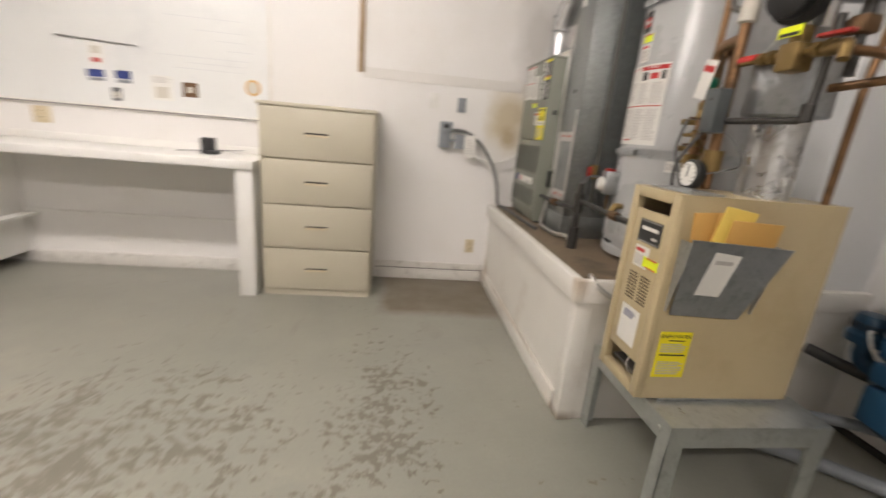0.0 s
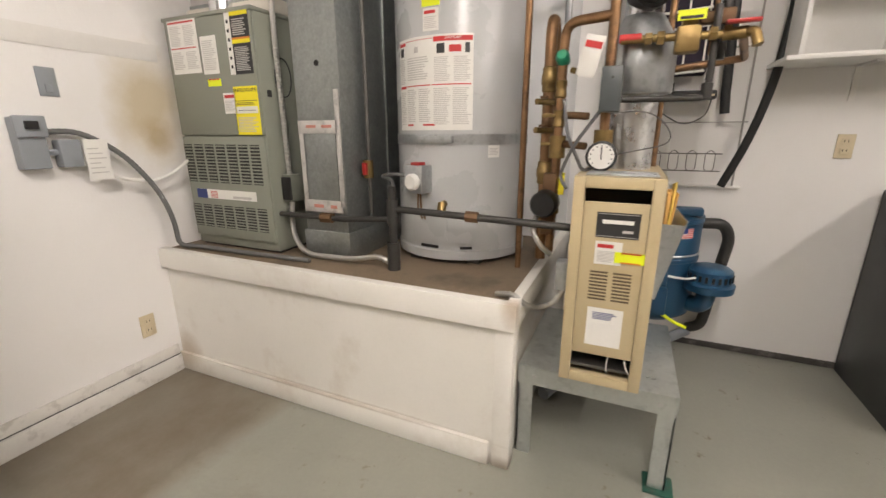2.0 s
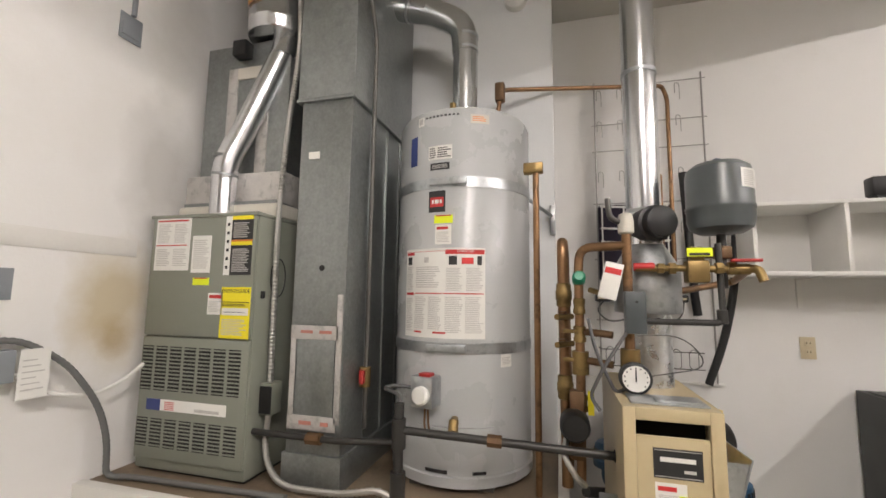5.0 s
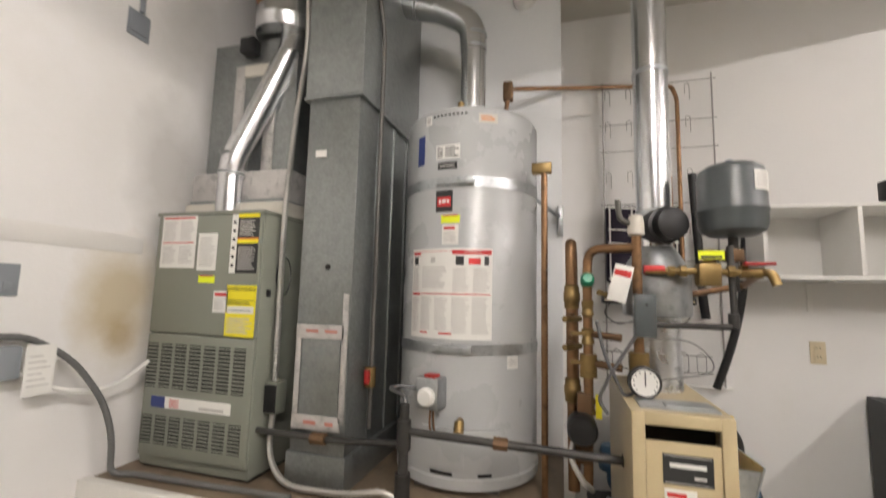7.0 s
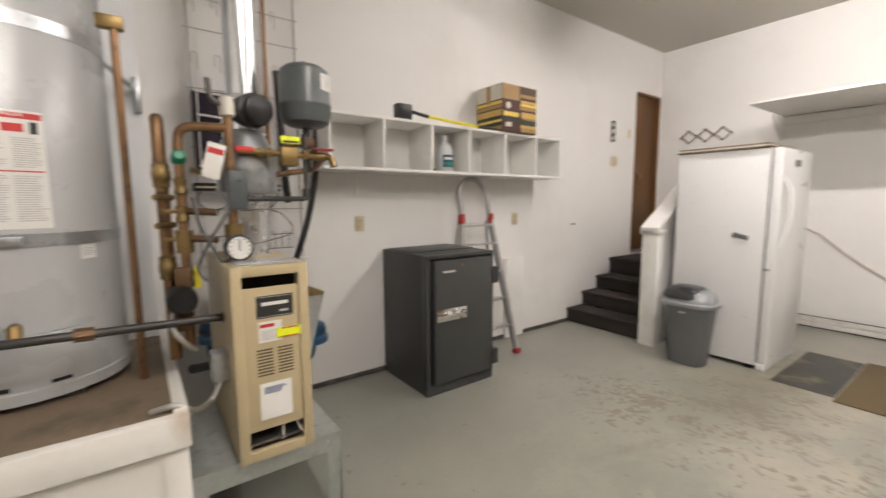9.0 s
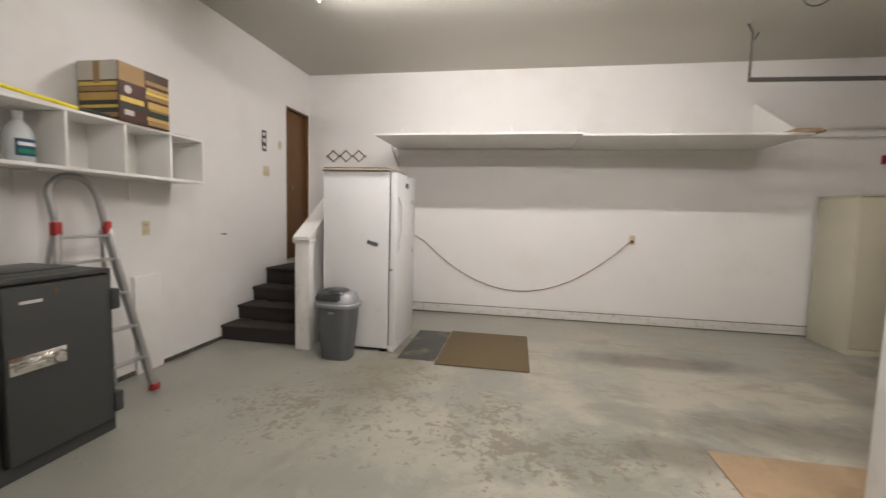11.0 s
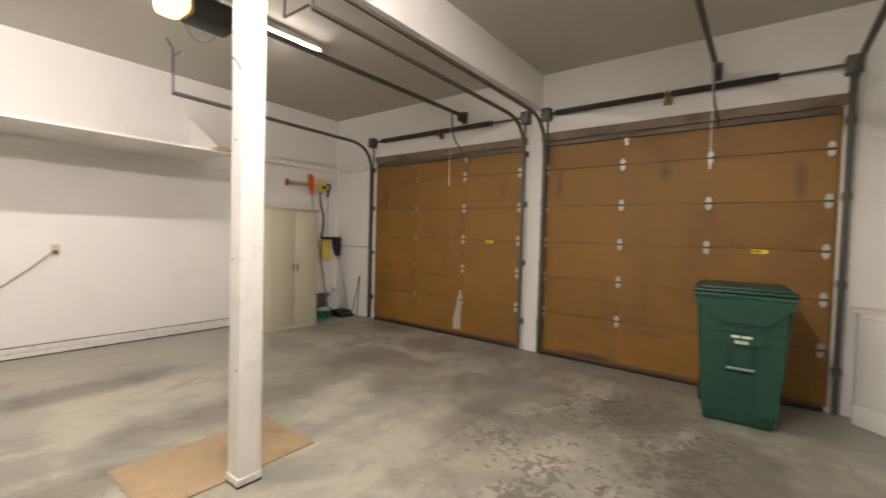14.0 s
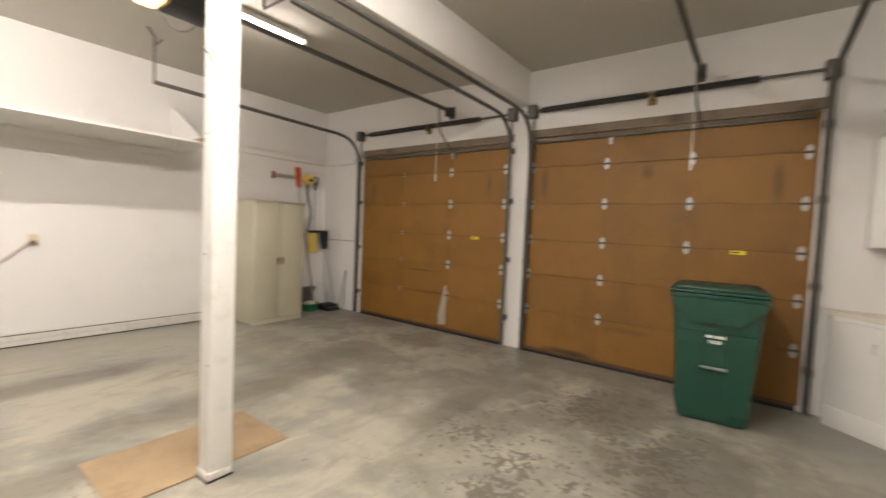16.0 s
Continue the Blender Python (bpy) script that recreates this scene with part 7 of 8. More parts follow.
part("cloth", lathe([(0.12, 0.06), (0.10, 0.11), (0.06, 0.145), (0.02, 0.15)], 18, Matrix.Translation((-5.08, -3.34, 0))), M_LINEN, bag2, "pale crumpled cloth")
solid("grey_carton", box(-5.33, -3.62, 0.0, -5.12, -3.52, 0.34, 0.004), M_GREYPLASTIC, "small grey printed carton against wall", "carton")

structure("baseboard_south", boxes((-5.45, YS, 0.012, 2.4, YS + 0.024, 0.06), (-5.45, YS, 0.064, 2.4, YS + 0.018, 0.118), bevel=0.003), M_WORNPAINT, "scuffed white base along wall", "baseboard")
# lower strip blackens the shadow gap under the board, upper one is dirt
structure("baseboard_south_gap", boxes((-5.45, YS, 0.0, 2.4, YS + 0.010, 0.014), (-5.45, YS + 0.001, 0.118, 2.4, YS + 0.016, 0.123)), M_HOLE, "black shade strip under base and dirt line above", "baseboard")
structure("baseboard_north", boxes((0.12, YN - 0.025, 0.0, PX - 0.02, YN, 0.09), (0.12, YN - 0.014, 0.095, PX - 0.02, YN, 0.15), bevel=0.003), M_WORNPAINT, "scuffed white base with dark gaps", "baseboard")
structure("baseboard_gap", box(0.12, YN - 0.012, 0.088, PX - 0.02, YN - 0.001, 0.097), M_HOLE, "dark gap above scuffed base", "baseboard")
structure("baseboard_east", box(XE - 0.012, -1.80, 0.0, XE, 1.95, 0.035, 0.002), M_TAR, "dark grimy joint along white wall", "baseboard")

# ---- green cart ----
cart = thing("wheeled_garbage_cart", "dark green wheeled garbage cart by garage door", "garbage cart", (-4.98, 2.08, 0), 4)
bm = bmesh.new()
tapered(bm, 0, 0, 0.004, 0.95, 0.46, 0.45, 0.57, 0.585, 0.03)
part("body", bm, M_GREEN, cart)
bm = bmesh.new()
tapered(bm, 0, 0, 0.945, 0.985, 0.60, 0.62, 0.605, 0.625, 0.010)
part("rim", bm, M_GREEN, cart)
lid = part("lid", boxes((-0.33, -0.315, 0.990, 0.315, 0.315, 1.012), (-0.29, -0.28, 1.012, 0.28, 0.28, 1.035), bevel=0.010), M_GREEN, cart)
FRONT = Matrix(((0, 0.058, 1, 0), (1, 0, 0, 0), (0, 1, 0, 0), (0, 0, 0, 1)))
part("front_ramp", prism([(-0.15, 0.775), (0.15, 0.775), (0.27, 0.89), (0.292, 0.90), (0.292, 0.95), (-0.292, 0.95), (-0.292, 0.90), (-0.27, 0.89)], 0.20, 0.272, FRONT), M_GREEN, cart)
for yy in (-0.10, -0.05, 0.0, 0.05, 0.10):
    part("rib", prism([(yy - 0.006, 0.785), (yy + 0.006, 0.785), (yy + 0.006, 0.87), (yy - 0.006, 0.87)], 0.25, 0.280, FRONT), M_GREEN, cart)

for yy, w_ in ((-0.165, 0.085), (0.165, 0.085)):
    part("side_panel", prism([(yy - w_, 0.62), (yy - w_, 0.36), (yy - w_ + 0.015, 0.10), (yy + w_ - 0.02, 0.10), (yy + w_ - 0.01, 0.36), (yy + w_, 0.40), (yy + w_, 0.62)], 0.20, 0.254, FRONT), M_GREEN, cart)
part("stamp_panel", prism([(-0.25, 0.60), (0.25, 0.60), (0.255, 0.70), (-0.255, 0.70)], 0.20, 0.254, FRONT), M_GREEN, cart)
part("grab_bar", tube([(0.278, -0.085, 0.435), (0.278, 0.085, 0.435)], 0.011, 10), M_HOSEGREY, cart, "grey metal grab bar")
part("lower_panel", prism([(-0.09, 0.40), (0.09, 0.40), (0.125, 0.34), (0.12, 0.05), (-0.12, 0.05), (-0.125, 0.34)], 0.20, 0.241, FRONT), M_GREEN, cart)
for yy in (-0.215, 0.215):
    part("side_ridge", box(0.20, yy - 0.048, 0.60, 0.290, yy + 0.048, 0.622, 0.006), M_GREEN, cart)
card(cart, face(0.2945, 0.0, 0.675, "E"), 0.13, 0.025, M_GREEN, [(0.02, 0.1, 0.4, 0.8, M_PAPER), (0.5, 0.1, 0.48, 0.8, M_PAPER)], "stamp", "white stamped lettering bars")
card(cart, face(0.2922, 0.0, 0.635, "E"), 0.08, 0.022, M_PAPER, [(0.1, 0.3, 0.8, 0.4, M_PRINT)], "number_sticker")
for yy in (-0.24, 0.24):
    part("wheel", lathe([(0.06, -0.025), (0.10, -0.025), (0.105, 0), (0.10, 0.025), (0.06, 0.025)], 24, Matrix.Translation((-0.22, yy, 0.105)) @ pose(0, 0, 0, 90)), M_BLACK, cart)

# ---- north wall: filing cabinet, desk, cupboards ----
fc = thing("lateral_file_cabinet", "putty steel four-drawer lateral file cabinet, closed", "file cabinet")
part("carcass", box(-0.66, 3.335, 0.0, 0.10, 3.785, 1.33, 0.004), M_FILE, fc)
part("top", box(-0.668, 3.318, 1.315, 0.106, 3.79, 1.338, 0.003), M_FILE, fc)
for z0, z1 in ((0.05, 0.352), (0.362, 0.666), (0.676, 0.975), (0.985, 1.308)):
    d_ = part("drawer", box(-0.645, 3.312, z0, 0.086, 3.337, z1, 0.003), M_FILE, fc)
    zc = (z0 + z1) / 2
    part("handle", box(-0.36, 3.3105, zc, -0.21, 3.3125, zc + 0.012), M_BLACK, d_, "recessed dark pull")
    part("pull_lip", box(-0.362, 3.304, zc - 0.013, -0.208, 3.313, zc + 0.001, 0.003), M_CREAM, d_, "pale pull lip")
part("base", box(-0.655, 3.325, 0, 0.095, 3.34, 0.045), M_FILE, fc)

dk = thing("built_in_desk", "white built-in desk with open kneehole", "desk")
part("desktop", box(-2.52, 3.245, 0.895, -0.675, YN - 0.002, 0.95, 0.005), M_CAB, dk)
part("end_panel", box(-0.80, 3.27, 0.0, -0.69, YN - 0.002, 0.895, 0.005), M_CAB, dk)
part("back_rail", box(-2.5, YN - 0.02, 0.40, -0.80, YN - 0.002, 0.42), M_CAB, dk)
part("splash_rail", box(-2.52, YN - 0.022, 0.95, -0.68, YN - 0.002, 1.0, 0.003), M_CAB, dk)
part("side_ledge", box(-2.50, 3.30, 0.38, -2.42, YN - 0.02, 0.40), M_CAB, dk)
structure("baseboard_desk", box(-2.5, YN - 0.03, 0.0, -0.80, YN - 0.001, 0.10, 0.004), M_WORNPAINT, "scuffed white base under desk", "baseboard")
wb = thing("whiteboard", "large wall whiteboard with magnets and notes", "whiteboard")
part("surface", box(-2.88, YN - 0.012, 1.215, -0.715, YN - 0.002, 2.42), M_BOARD, wb)
part("frame", boxes((-2.90, YN - 0.02, 1.195, -0.70, YN - 0.002, 1.217), (-2.90, YN - 0.02, 2.42, -0.70, YN - 0.002, 2.44), (-0.717, YN - 0.02, 1.217, -0.70, YN - 0.002, 2.42), (-2.90, YN - 0.02, 1.217, -2.88, YN - 0.002, 2.42), bevel=0.002), M_TRIM, wb)
part("tray_shadow_gap", box(-2.90, YN - 0.022, 1.20, -0.70, YN - 0.0205, 1.206), M_GREYPLASTIC, wb)
rnd = random.Random(4)
part("marker_scribble", boxes(*[(-1.5 + rnd.random() * 0.55, YN - 0.0128, z, -0.9 + rnd.random() * 0.1, YN - 0.0118, z + 0.004) for z in (1.52, 1.56, 1.60, 1.66, 1.72, 1.78, 1.86)]), material("faint_marker", (0.66, 0.67, 0.68), 0.4), wb)


def note(name, x, z, w, h, mat_, label, category, prints=()):
    t = thing(name, label, category)
    card(t, face(x, YN - 0.0125, z, "S"), w, h, mat_, prints, "sheet")


note("magnet_clip", -1.895, 1.43, 0.11, 0.05, M_BLUEPRINT, "dark blue magnetic clip on whiteboard", "magnet", [(0.1, -0.5, 0.9, 0.4, M_HOSEGREY)])
note("magnet_clip", -1.715, 1.435, 0.10, 0.055, M_BLUEPRINT, "dark blue magnetic clip on whiteboard", "magnet", [(0.1, -0.5, 0.9, 0.4, M_HOSEGREY)])
note("photo_magnet", -1.27, 1.375, 0.105, 0.10, M_RUST, "small dark square picture magnet", "magnet", [(0.3, 0.3, 0.4, 0.4, M_LINEN)])
note("paper_note", -1.46, 1.37, 0.15, 0.17, M_PAPER, "pale paper note held on whiteboard", "note", lines(0.1, 0.7, 0.8, 0.25, 3, M_PRINT, 51) + [(0.2, 0.1, 0.6, 0.45, M_LINEN)])
note("paper_note", -1.88, 1.56, 0.09, 0.14, M_PAPER, "small printed paper note on whiteboard", "note", [(0.2, 0.5, 0.6, 0.35, M_LINEN), (0.2, 0.1, 0.6, 0.2, M_RED)])
note("photo_magnet", -1.77, 1.30, 0.06, 0.09, M_GREYPLASTIC, "small grey picture magnet on whiteboard", "magnet", [(0.2, 0.2, 0.6, 0.5, M_LINEN)])
disc = thing("round_magnet", "round tan souvenir magnet on whiteboard", "magnet")
part("disc", lathe([(0.055, 0), (0.055, 0.006)], 24, face(-0.83, YN - 0.0125, 1.43, "S")), M_MANILA, disc)
part("picture", lathe([(0.042, 0.006), (0.042, 0.0075)], 24, face(-0.83, YN - 0.0125, 1.43, "S")), M_LINEN, disc)
part("bar_holder", tube([(-2.12, YN - 0.02, 1.655), (-1.62, YN - 0.02, 1.635)], 0.006, 6), M_ALU, wb)
wall_plate("wall_socket", face(-2.294, YN - 0.001, 1.117, "S"), "cream double socket plate under whiteboard", "socket", SOCKETS, 0.115, 0.115)
dev = thing("desk_radio", "small black device with antenna on desk", "device")
part("body", box(-1.12, 3.55, 0.95, -1.04, 3.62, 1.06, 0.008), M_BLACK, dev)
part("stand", box(-1.10, 3.50, 0.95, -1.0, 3.60, 0.975, 0.006), M_BLACK, dev)
part("antenna", tube([(-1.25, 3.50, 0.965), (-0.85, 3.60, 0.985)], 0.003, 6), M_GREYPLASTIC, dev)
solid("wood_batten", box(-0.072, YN - 0.02, 1.62, -0.03, YN - 0.001, 3.0, 0.002), M_PLY, "bare wood batten fixed to wall", "batten", m=pose(0, 0, 0))
structure("wall_patch_rail", box(-0.03, YN - 0.004, 1.585, 1.20, YN - 0.0005, 1.66, 0.001), material("greyed_wall_paint", (0.735, 0.715, 0.68), 0.6, vary=0.04), "faint painted-over rail mark across wall", "trim")

wall_plate("thermostat_box", face(0.515, YN - 0.001, 1.47, "S"), "white wall box with dark lower edge", "cover", [(-0.03, -0.03, 0.03, 0.04)], 0.075, 0.115, M_WHITEPLASTIC)
wall_plate("grey_switch", face(0.735, YN - 0.001, 1.452, "S"), "grey metal switch plate on wall", "toggle", [(-0.012, -0.04, 0.012, -0.008)], 0.065, 0.11, M_HOSEGREY)
wall_plate("wall_socket", face(0.912, YN - 0.001, 0.313, "S"), "cream socket plate low on wall", "socket", SOCKETS)
wall_plate("junction_cover", face(1.076, YN - 0.001, 2.60, "S"), "grey metal junction box high on wall", "cover", [(-0.04, -0.04, 0.04, 0.04)], 0.10, 0.12, M_HOSEGREY)
solid("wall_conduit", tube([(1.076, YN - 0.015, 2.66), (1.076, YN - 0.015, ZC)], 0.011, 8), M_HOSEGREY, "thin grey conduit rising to ceiling", "conduit")
ds = thing("disconnect_switch", "grey metal electrical disconnect box on wall", "disconnect")
part("body", box(0.575, YN - 0.06, 1.12, 0.665, YN - 0.002, 1.315, 0.006), M_HOSEGREY, ds)
part("lid", box(0.57, YN - 0.075, 1.24, 0.67, YN - 0.058, 1.32, 0.005), M_HOSEGREY, ds)
part("switch", box(0.60, YN - 0.085, 1.27, 0.64, YN - 0.073, 1.30), M_BLACK, ds)
part("side_box", box(0.70, YN - 0.06, 1.12, 0.775, YN - 0.002, 1.23, 0.006), M_HOSEGREY, ds)
part("nipple", tube([(0.66, YN - 0.03, 1.18), (0.71, YN - 0.03, 1.18)], 0.012, 8), M_HOSEGREY, ds)
part("paper_tag", box(0.775, YN - 0.075, 1.06, 0.865, YN - 0.072, 1.23), M_PAPER, ds, "white paper tag", pose(0, 0, 0))
for k in range(6):
    part("tag_line", box(0.785, YN - 0.0765, 1.09 + k * 0.02, 0.85 - (k % 3) * 0.012, YN - 0.0748, 1.094 + k * 0.02), M_PRINT, ds)
solid("armoured_cable", tube([(0.66, YN - 0.035, 1.26), (0.78, YN - 0.04, 1.265), (0.92, 3.74, 1.17), (1.02, 3.70, 1.0), (1.07, 3.70, 0.85), (1.09, 3.72, 0.70), (1.13, 3.65, 0.695), (1.15, 3.30, 0.69), (1.17, 2.95, 0.69)], 0.0115, 10, 0.08, 0.08, 0.008), material("armoured_cable_grey", (0.15, 0.15, 0.145), 0.5, 0.2), "dark armoured cable curving to platform", "cable")
solid("white_cable", tube([(0.77, YN - 0.04, 1.15), (0.88, 3.75, 1.06), (1.02, 3.73, 1.03), (1.13, 3.73, 1.06), (1.21, 3.72, 1.12)], 0.008, 8, 0.06), M_WHITEPLASTIC, "thin white cable running to furnace", "cable")

# base cupboards
TOP = 0.885
M_EDGE = material("worn_edge_strip", (0.58, 0.52, 0.44), 0.5, vary=0.1, scale=12)


def cupboard(x0, x1, fronts, label):
    c = thing("base_cabinet", label, "cabinet", group="base cabinets")
    part("carcass", box(x0, 3.245, 0.09, x1, YN - 0.003, TOP - 0.035), M_CAB, c)
    part("plinth", box(x0, 3.235, 0.0, x1, 3.30, 0.09), M_CAB, c)
    for kind, a, b, z0, z1, out in fronts:
        d_ = part(kind, box(a + 0.006, 3.222 - out, z0 + 0.005, b - 0.006, 3.245 - out * 0.9, z1 - 0.005, 0.005), M_CAB, c)
        if kind == "drawer":
            part("pull", tube([((a + b) / 2 - 0.04, 3.223 - out, (z0 + z1) / 2), ((a + b) / 2 - 0.03, 3.20 - out, (z0 + z1) / 2), ((a + b) / 2 + 0.03, 3.20 - out, (z0 + z1) / 2), ((a + b) / 2 + 0.04, 3.223 - out, (z0 + z1) / 2)], 0.005, 8, 0.01), M_ALU, d_)
            part("pull_plate", boxes(((a + b) / 2 - 0.048, 3.2195 - out, (z0 + z1) / 2 - 0.011, (a + b) / 2 - 0.026, 3.2225 - out, (z0 + z1) / 2 + 0.011), ((a + b) / 2 + 0.026, 3.2195 - out, (z0 + z1) / 2 - 0.011, (a + b) / 2 + 0.048, 3.2225 - out, (z0 + z1) / 2 + 0.011)), M_ALU, d_)
        elif kind != "blank_front":
            side = b - 0.05 if kind == "left_door" else a + 0.05
            part("pull", tube([(side, 3.223, z1 - 0.10), (side, 3.206, z1 - 0.112), (side, 3.206, z1 - 0.172), (side, 3.223, z1 - 0.184)], 0.0042, 8, 0.01), M_ALU, d_)
    return c


cupboard(-5.12, -4.835, [("drawer", -5.12, -4.835, 0.70, 0.84, 0), ("left_door", -5.12, -4.98, 0.10, 0.70, 0), ("right_door", -4.98, -4.835, 0.10, 0.70, 0)], "white painted cabinet with drawer above doors")
cupboard(-4.835, -4.46, [("drawer", -4.835, -4.46, 0.70, 0.84, 0), ("right_door", -4.835, -4.46, 0.10, 0.70, 0)], "white painted narrow cabinet with single door")
cupboard(-4.46, -3.757, [("drawer", -4.46, -3.757, 0.70, 0.84, 0.06), ("drawer", -4.46, -3.757, 0.50, 0.70, 0), ("drawer", -4.46, -3.757, 0.30, 0.50, 0), ("drawer", -4.46, -3.757, 0.10, 0.30, 0)], "white painted drawer cabinet, top drawer ajar")
cupboard(-3.757, -2.83, [("blank_front", -3.757, -3.28, 0.70, 0.84, 0), ("blank_front", -3.28, -2.83, 0.70, 0.84, 0), ("left_door", -3.757, -3.28, 0.10, 0.70, 0), ("right_door", -3.28, -2.83, 0.10, 0.70, 0)], "white painted double cabinet with blank upper fronts")
cupboard(-2.83, -2.52, [("drawer", -2.83, -2.52, 0.70, 0.84, 0), ("left_door", -2.83, -2.52, 0.10, 0.70, 0)], "white painted cabinet at end beside desk")
cc = thing("corner_cabinet", "white painted angled corner cabinet", "cabinet")
part("carcass", prism([(XW + 0.003, 2.80), (-5.40, 2.80), (-5.125, 3.12), (-5.125, YN - 0.003), (XW + 0.003, YN - 0.003)], 0.0, TOP - 0.035), M_CAB, cc)
ang = math.degrees(math.atan2(0.32, 0.275))
fm = Matrix.Translation((-5.2625, 2.96, 0)) @ pose(0, 0, 0, 0, 0, ang)
part("door", box(-0.175, -0.018, 0.17, 0.13, 0.001, 0.82, 0.005), M_CAB, cc, "", fm)
part("plinth_board", box(-0.21, -0.022, 0.0, 0.205, 0.001, 0.15, 0.004), M_CAB, cc, "", fm)
part("pull", tube([(0.09, -0.018, 0.70), (0.09, -0.035, 0.69), (0.09, -0.035, 0.64), (0.09, -0.018, 0.63)], 0.004, 8, 0.01), M_ALU, cc, "", fm)
wt = tagged(part("worktop", prism([(XW + 0.003, 2.765), (-5.41, 2.765), (-5.10, 3.195), (-2.52, 3.195), (-2.52, YN - 0.003), (XW + 0.003, YN - 0.003)], TOP - 0.034, TOP), M_COUNTER), "cream laminate worktop over white cabinets", "worktop")
part("front_edge", box(-5.09, 3.189, TOP - 0.036, -2.521, 3.1945, TOP - 0.003, 0.001), M_EDGE, wt, "brown-edged front strip")
part("back_joint", box(-5.4, YN - 0.012, TOP, -2.53, YN - 0.004, TOP + 0.006), M_HOLE, wt, "dark gap along wall")
bk = thing("plastic_bucket", "white plastic tub with blue printed label", "bucket")
part("tub", lathe([(0.10, TOP), (0.115, TOP + 0.16), (0.115, TOP + 0.165)], 28, Matrix.Translation((-5.27, 3.50, 0))), M_WHITEPLASTIC, bk)
part("lid", lathe([(0.122, TOP + 0.155), (0.124, TOP + 0.185), (0.11, TOP + 0.19)], 28, Matrix.Translation((-5.27, 3.50, 0))), M_WHITEPLASTIC, bk)
arc_sheet(bk, (-5.27, 3.50), 0.114, -75, 25, TOP + 0.035, TOP + 0.145, M_PAPER, [(0.05, 0.75, 0.5, 0.15, M_BLUE), (0.3, 0.4, 0.35, 0.25, M_BLUE), (0.05, 0.1, 0.4, 0.2, M_BLUE), (0.7, 0.3, 0.2, 0.5, M_GREENVALVE)], "label", "white label with blue and green print")

# wall cupboards and shelves
UY = 3.47
ZU0, ZU1 = 1.385, 2.185


def wall_cupboard(x0, x1, doors, label):
    c = thing("wall_cabinet", label, "cabinet", group="wall cabinets")
    part("carcass", box(x0, UY, ZU0, x1, YN - 0.003, ZU1), M_CAB, c)
    for a, b, side in doors:
        d_ = part("door", box(a + 0.006, UY - 0.02, ZU0 + 0.012, b - 0.006, UY - 0.001, ZU1 - 0.01, 0.005), M_CAB, c)
        px = b - 0.045 if side > 0 else a + 0.045
        part("pull", tube([(px, UY - 0.02, ZU0 + 0.16), (px, UY - 0.04, ZU0 + 0.15), (px, UY - 0.04, ZU0 + 0.09), (px, UY - 0.02, ZU0 + 0.08)], 0.005, 8, 0.01), M_ALU, d_)


wall_cupboard(-5.25, -4.82, [(-5.25, -4.82, 1)], "white painted wall cabinet with one door")
wall_cupboard(-4.815, -3.90, [(-4.815, -4.37, 1), (-4.37, -3.90, -1)], "white painted wall cabinet with two doors")
wall_cupboard(-3.89, -2.96, [(-3.89, -3.43, -1), (-3.43, -2.96, -1)], "white painted wall cabinet under plain shelf")
rc = thing("wall_cabinet", "white painted return wall cabinet on end wall", "cabinet", group="wall cabinets")
part("carcass", prism([(XW + 0.003, 2.97), (-5.36, 2.97), (-5.253, UY - 0.03), (-5.253, YN - 0.003), (XW + 0.003, YN - 0.003)], ZU0, ZU1), M_CAB, rc)
rm = Matrix.Translation((-5.3065, 3.205, 0)) @ pose(0, 0, 0, 0, 0, math.degrees(math.atan2(0.47, 0.107)))
part("door", box(-0.20, -0.02, ZU0 + 0.012, 0.20, 0.0, ZU1 - 0.01, 0.005), M_CAB, rc, "", rm)
part("pull", tube([(-0.16, -0.02, ZU0 + 0.16), (-0.16, -0.038, ZU0 + 0.15), (-0.16, -0.038, ZU0 + 0.10), (-0.16, -0.02, ZU0 + 0.09)], 0.004, 8, 0.01), M_ALU, rc, "", rm)
top_shelf = tagged(part("cabinet_top_shelf", prism([(XW + 0.003, 2.98), (-3.75, 3.09), (-3.25, 3.10), (-2.96, 3.36), (-2.96, YN - 0.003), (XW + 0.003, YN - 0.003)], 2.187, 2.212), M_CAB), "white plywood shelf over wall cabinets", "shelf")
part("edge_strip", prism([(XW + 0.003, 2.972), (-3.75, 3.082), (-3.75, 3.089), (XW + 0.003, 2.979)], 2.184, 2.215), M_TRIM, top_shelf, "scuffed white edge strip")
high_shelf = tagged(part("upper_shelf", prism([(XW + 0.003, 3.18), (-3.45, 3.22), (-2.96, 3.25), (-2.96, YN - 0.003), (XW + 0.003, YN - 0.003)], 2.56, 2.58), M_CAB), "white upper shelf near ceiling", "shelf")
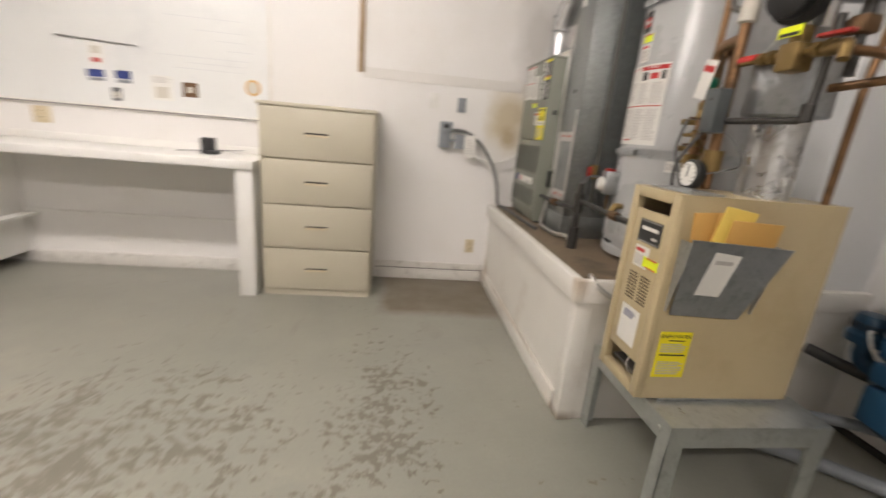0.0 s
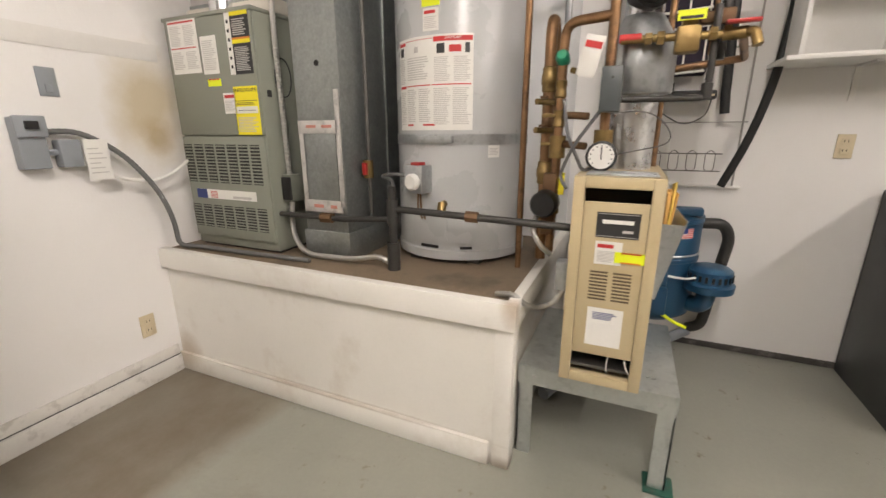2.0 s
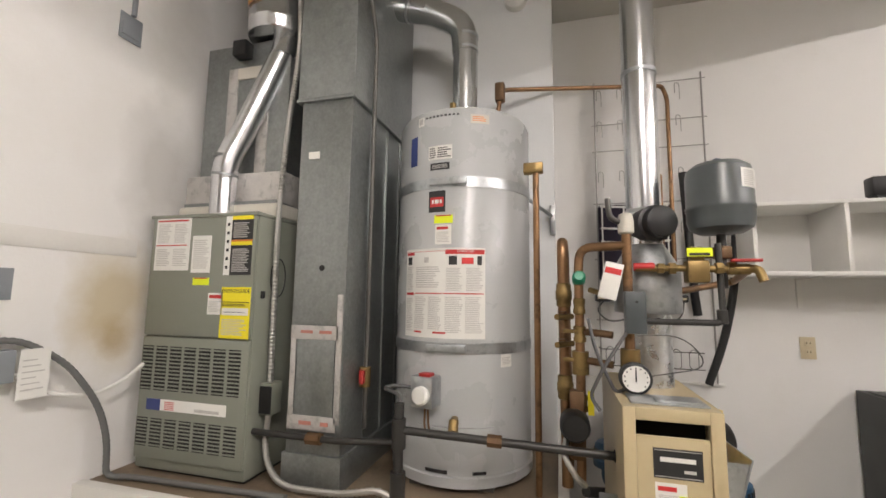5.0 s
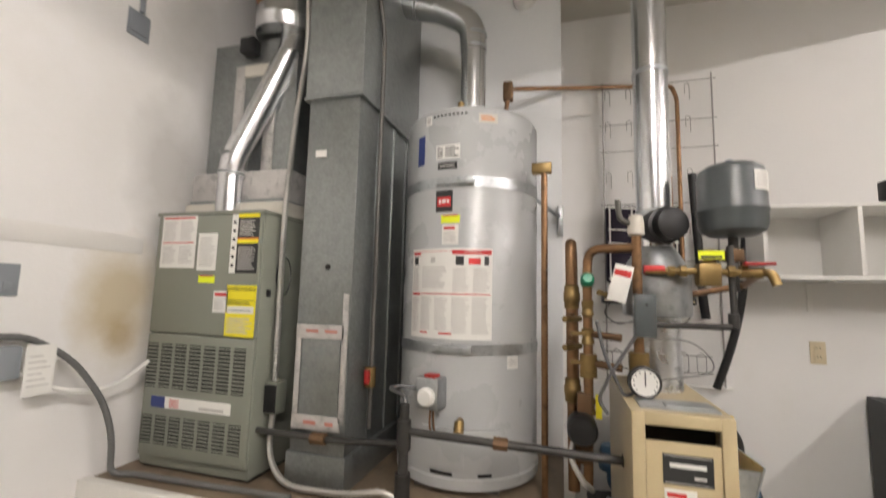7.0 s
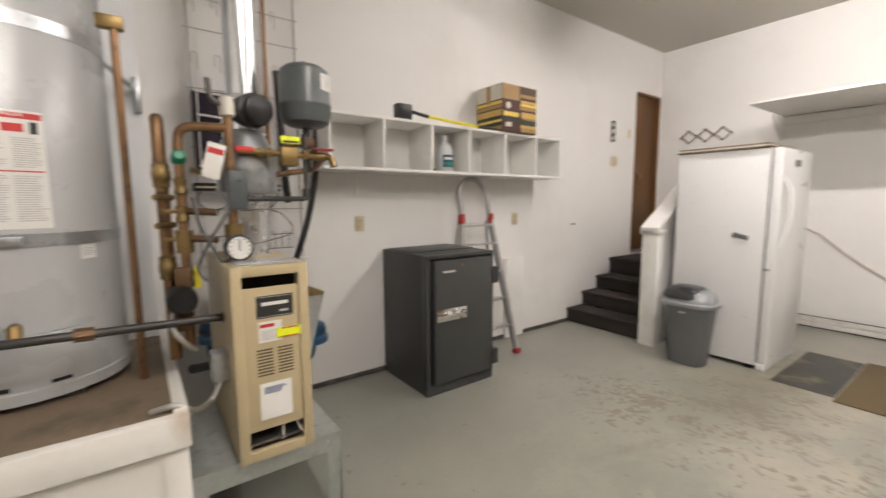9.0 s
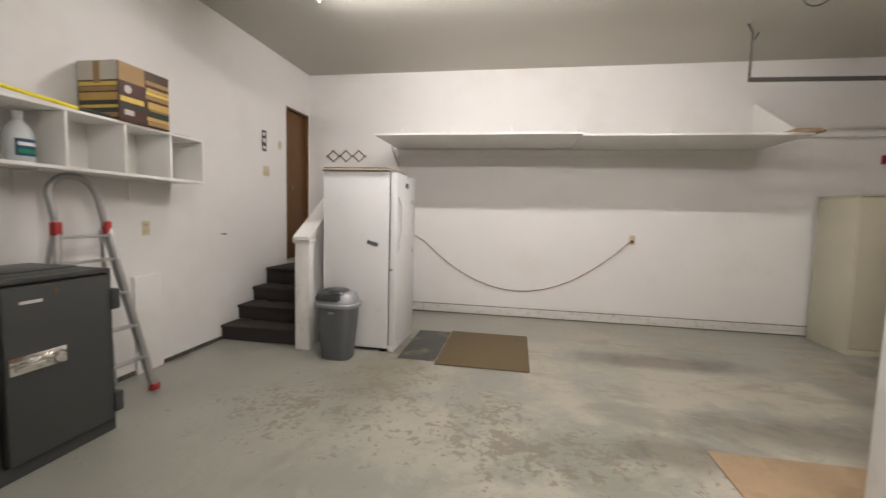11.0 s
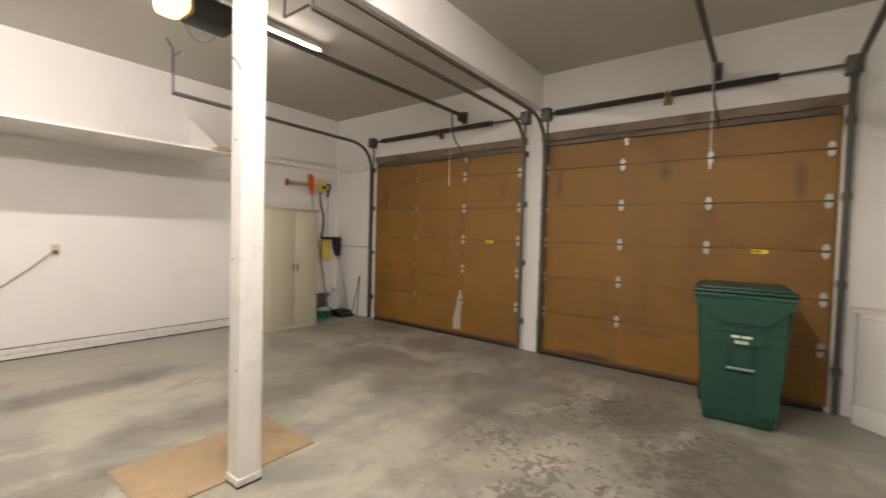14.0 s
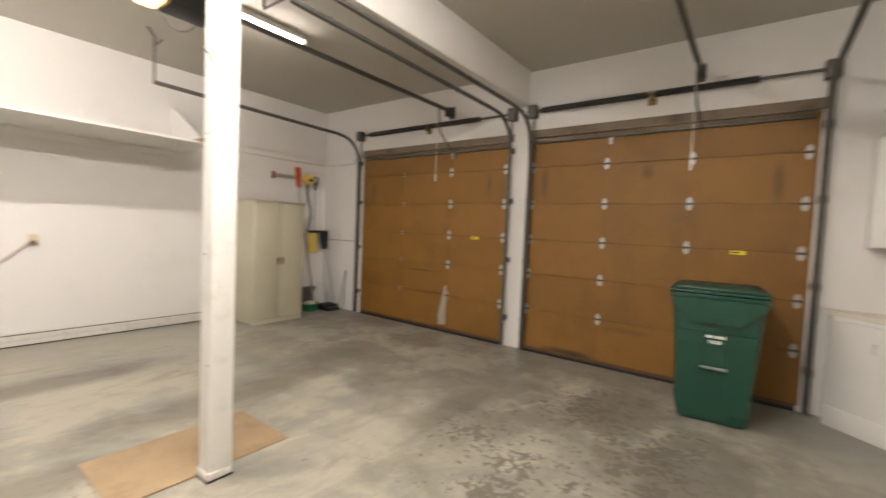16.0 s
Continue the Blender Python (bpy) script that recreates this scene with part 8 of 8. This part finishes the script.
part("edge_strip", prism([(XW + 0.003, 3.173), (-3.45, 3.213), (-3.45, 3.219), (XW + 0.003, 3.179)], 2.557, 2.583), M_TRIM, high_shelf, "scuffed white edge strip")
tagged(part("shelf_divider", box(-3.98, 3.30, 2.212, -3.96, YN - 0.003, 2.56), M_CAB), "white upright board between shelves", "shelf board")
lampc = thing("clamp_lamp", "aluminium clamp lamp reflector, unlit, on wall", "clamp lamp")
LMX = Matrix.Translation((-5.40, 3.24, 2.78)) @ pose(0, 0, 0, 0, 90, -20)
part("reflector", lathe([(0.03, -0.10), (0.045, -0.09), (0.09, -0.04), (0.125, 0.0), (0.128, 0.004), (0.12, 0.002), (0.085, -0.035), (0.03, -0.085)], 32, LMX), M_SHINY, lampc)
part("socket", lathe([(0.022, -0.16), (0.025, -0.09)], 16, LMX), M_WHITEPLASTIC, lampc)
part("bulb", lathe([(0.012, -0.09), (0.03, -0.05), (0.025, -0.025), (0.005, -0.015)], 16, LMX), M_WHITEPLASTIC, lampc)
ob_box = wall_plate("outlet_box", face(XW + 0.001, 2.99, 2.46, "E"), "grey metal outlet box on end wall", "cover", [(-0.03, -0.03, 0.03, 0.03)], 0.08, 0.09, M_CAB)
solid("wall_cable", tube([(XW + 0.02, 3.02, 2.42), (XW + 0.03, 3.08, 2.36), (XW + 0.04, 3.25, 2.36), (XW + 0.03, 3.45, 2.40)], 0.009, 8, 0.05), M_HOSEGREY, "grey cable running from outlet box", "cable")
solid("corner_cable", tube([(XW + 0.02, YN - 0.02, 2.6), (XW + 0.02, YN - 0.02, ZC - 0.01), (-4.4, YN - 0.02, ZC - 0.012)], 0.012, 8, 0.08), M_DECK, "dark cable along ceiling corner", "cable")
structure("ceiling_hatch", box(XW + 0.001, 1.86, 2.88, XW + 0.008, 2.15, 3.10, 0.002), M_WALL, "painted access panel above garage door", "panel")
structure("wall_crack_trim", box(XW + 0.0005, YS + 0.03, 1.125, XW + 0.004, -2.78, 1.135), M_GREYPLASTIC, "dark horizontal seam line in wall", "trim")
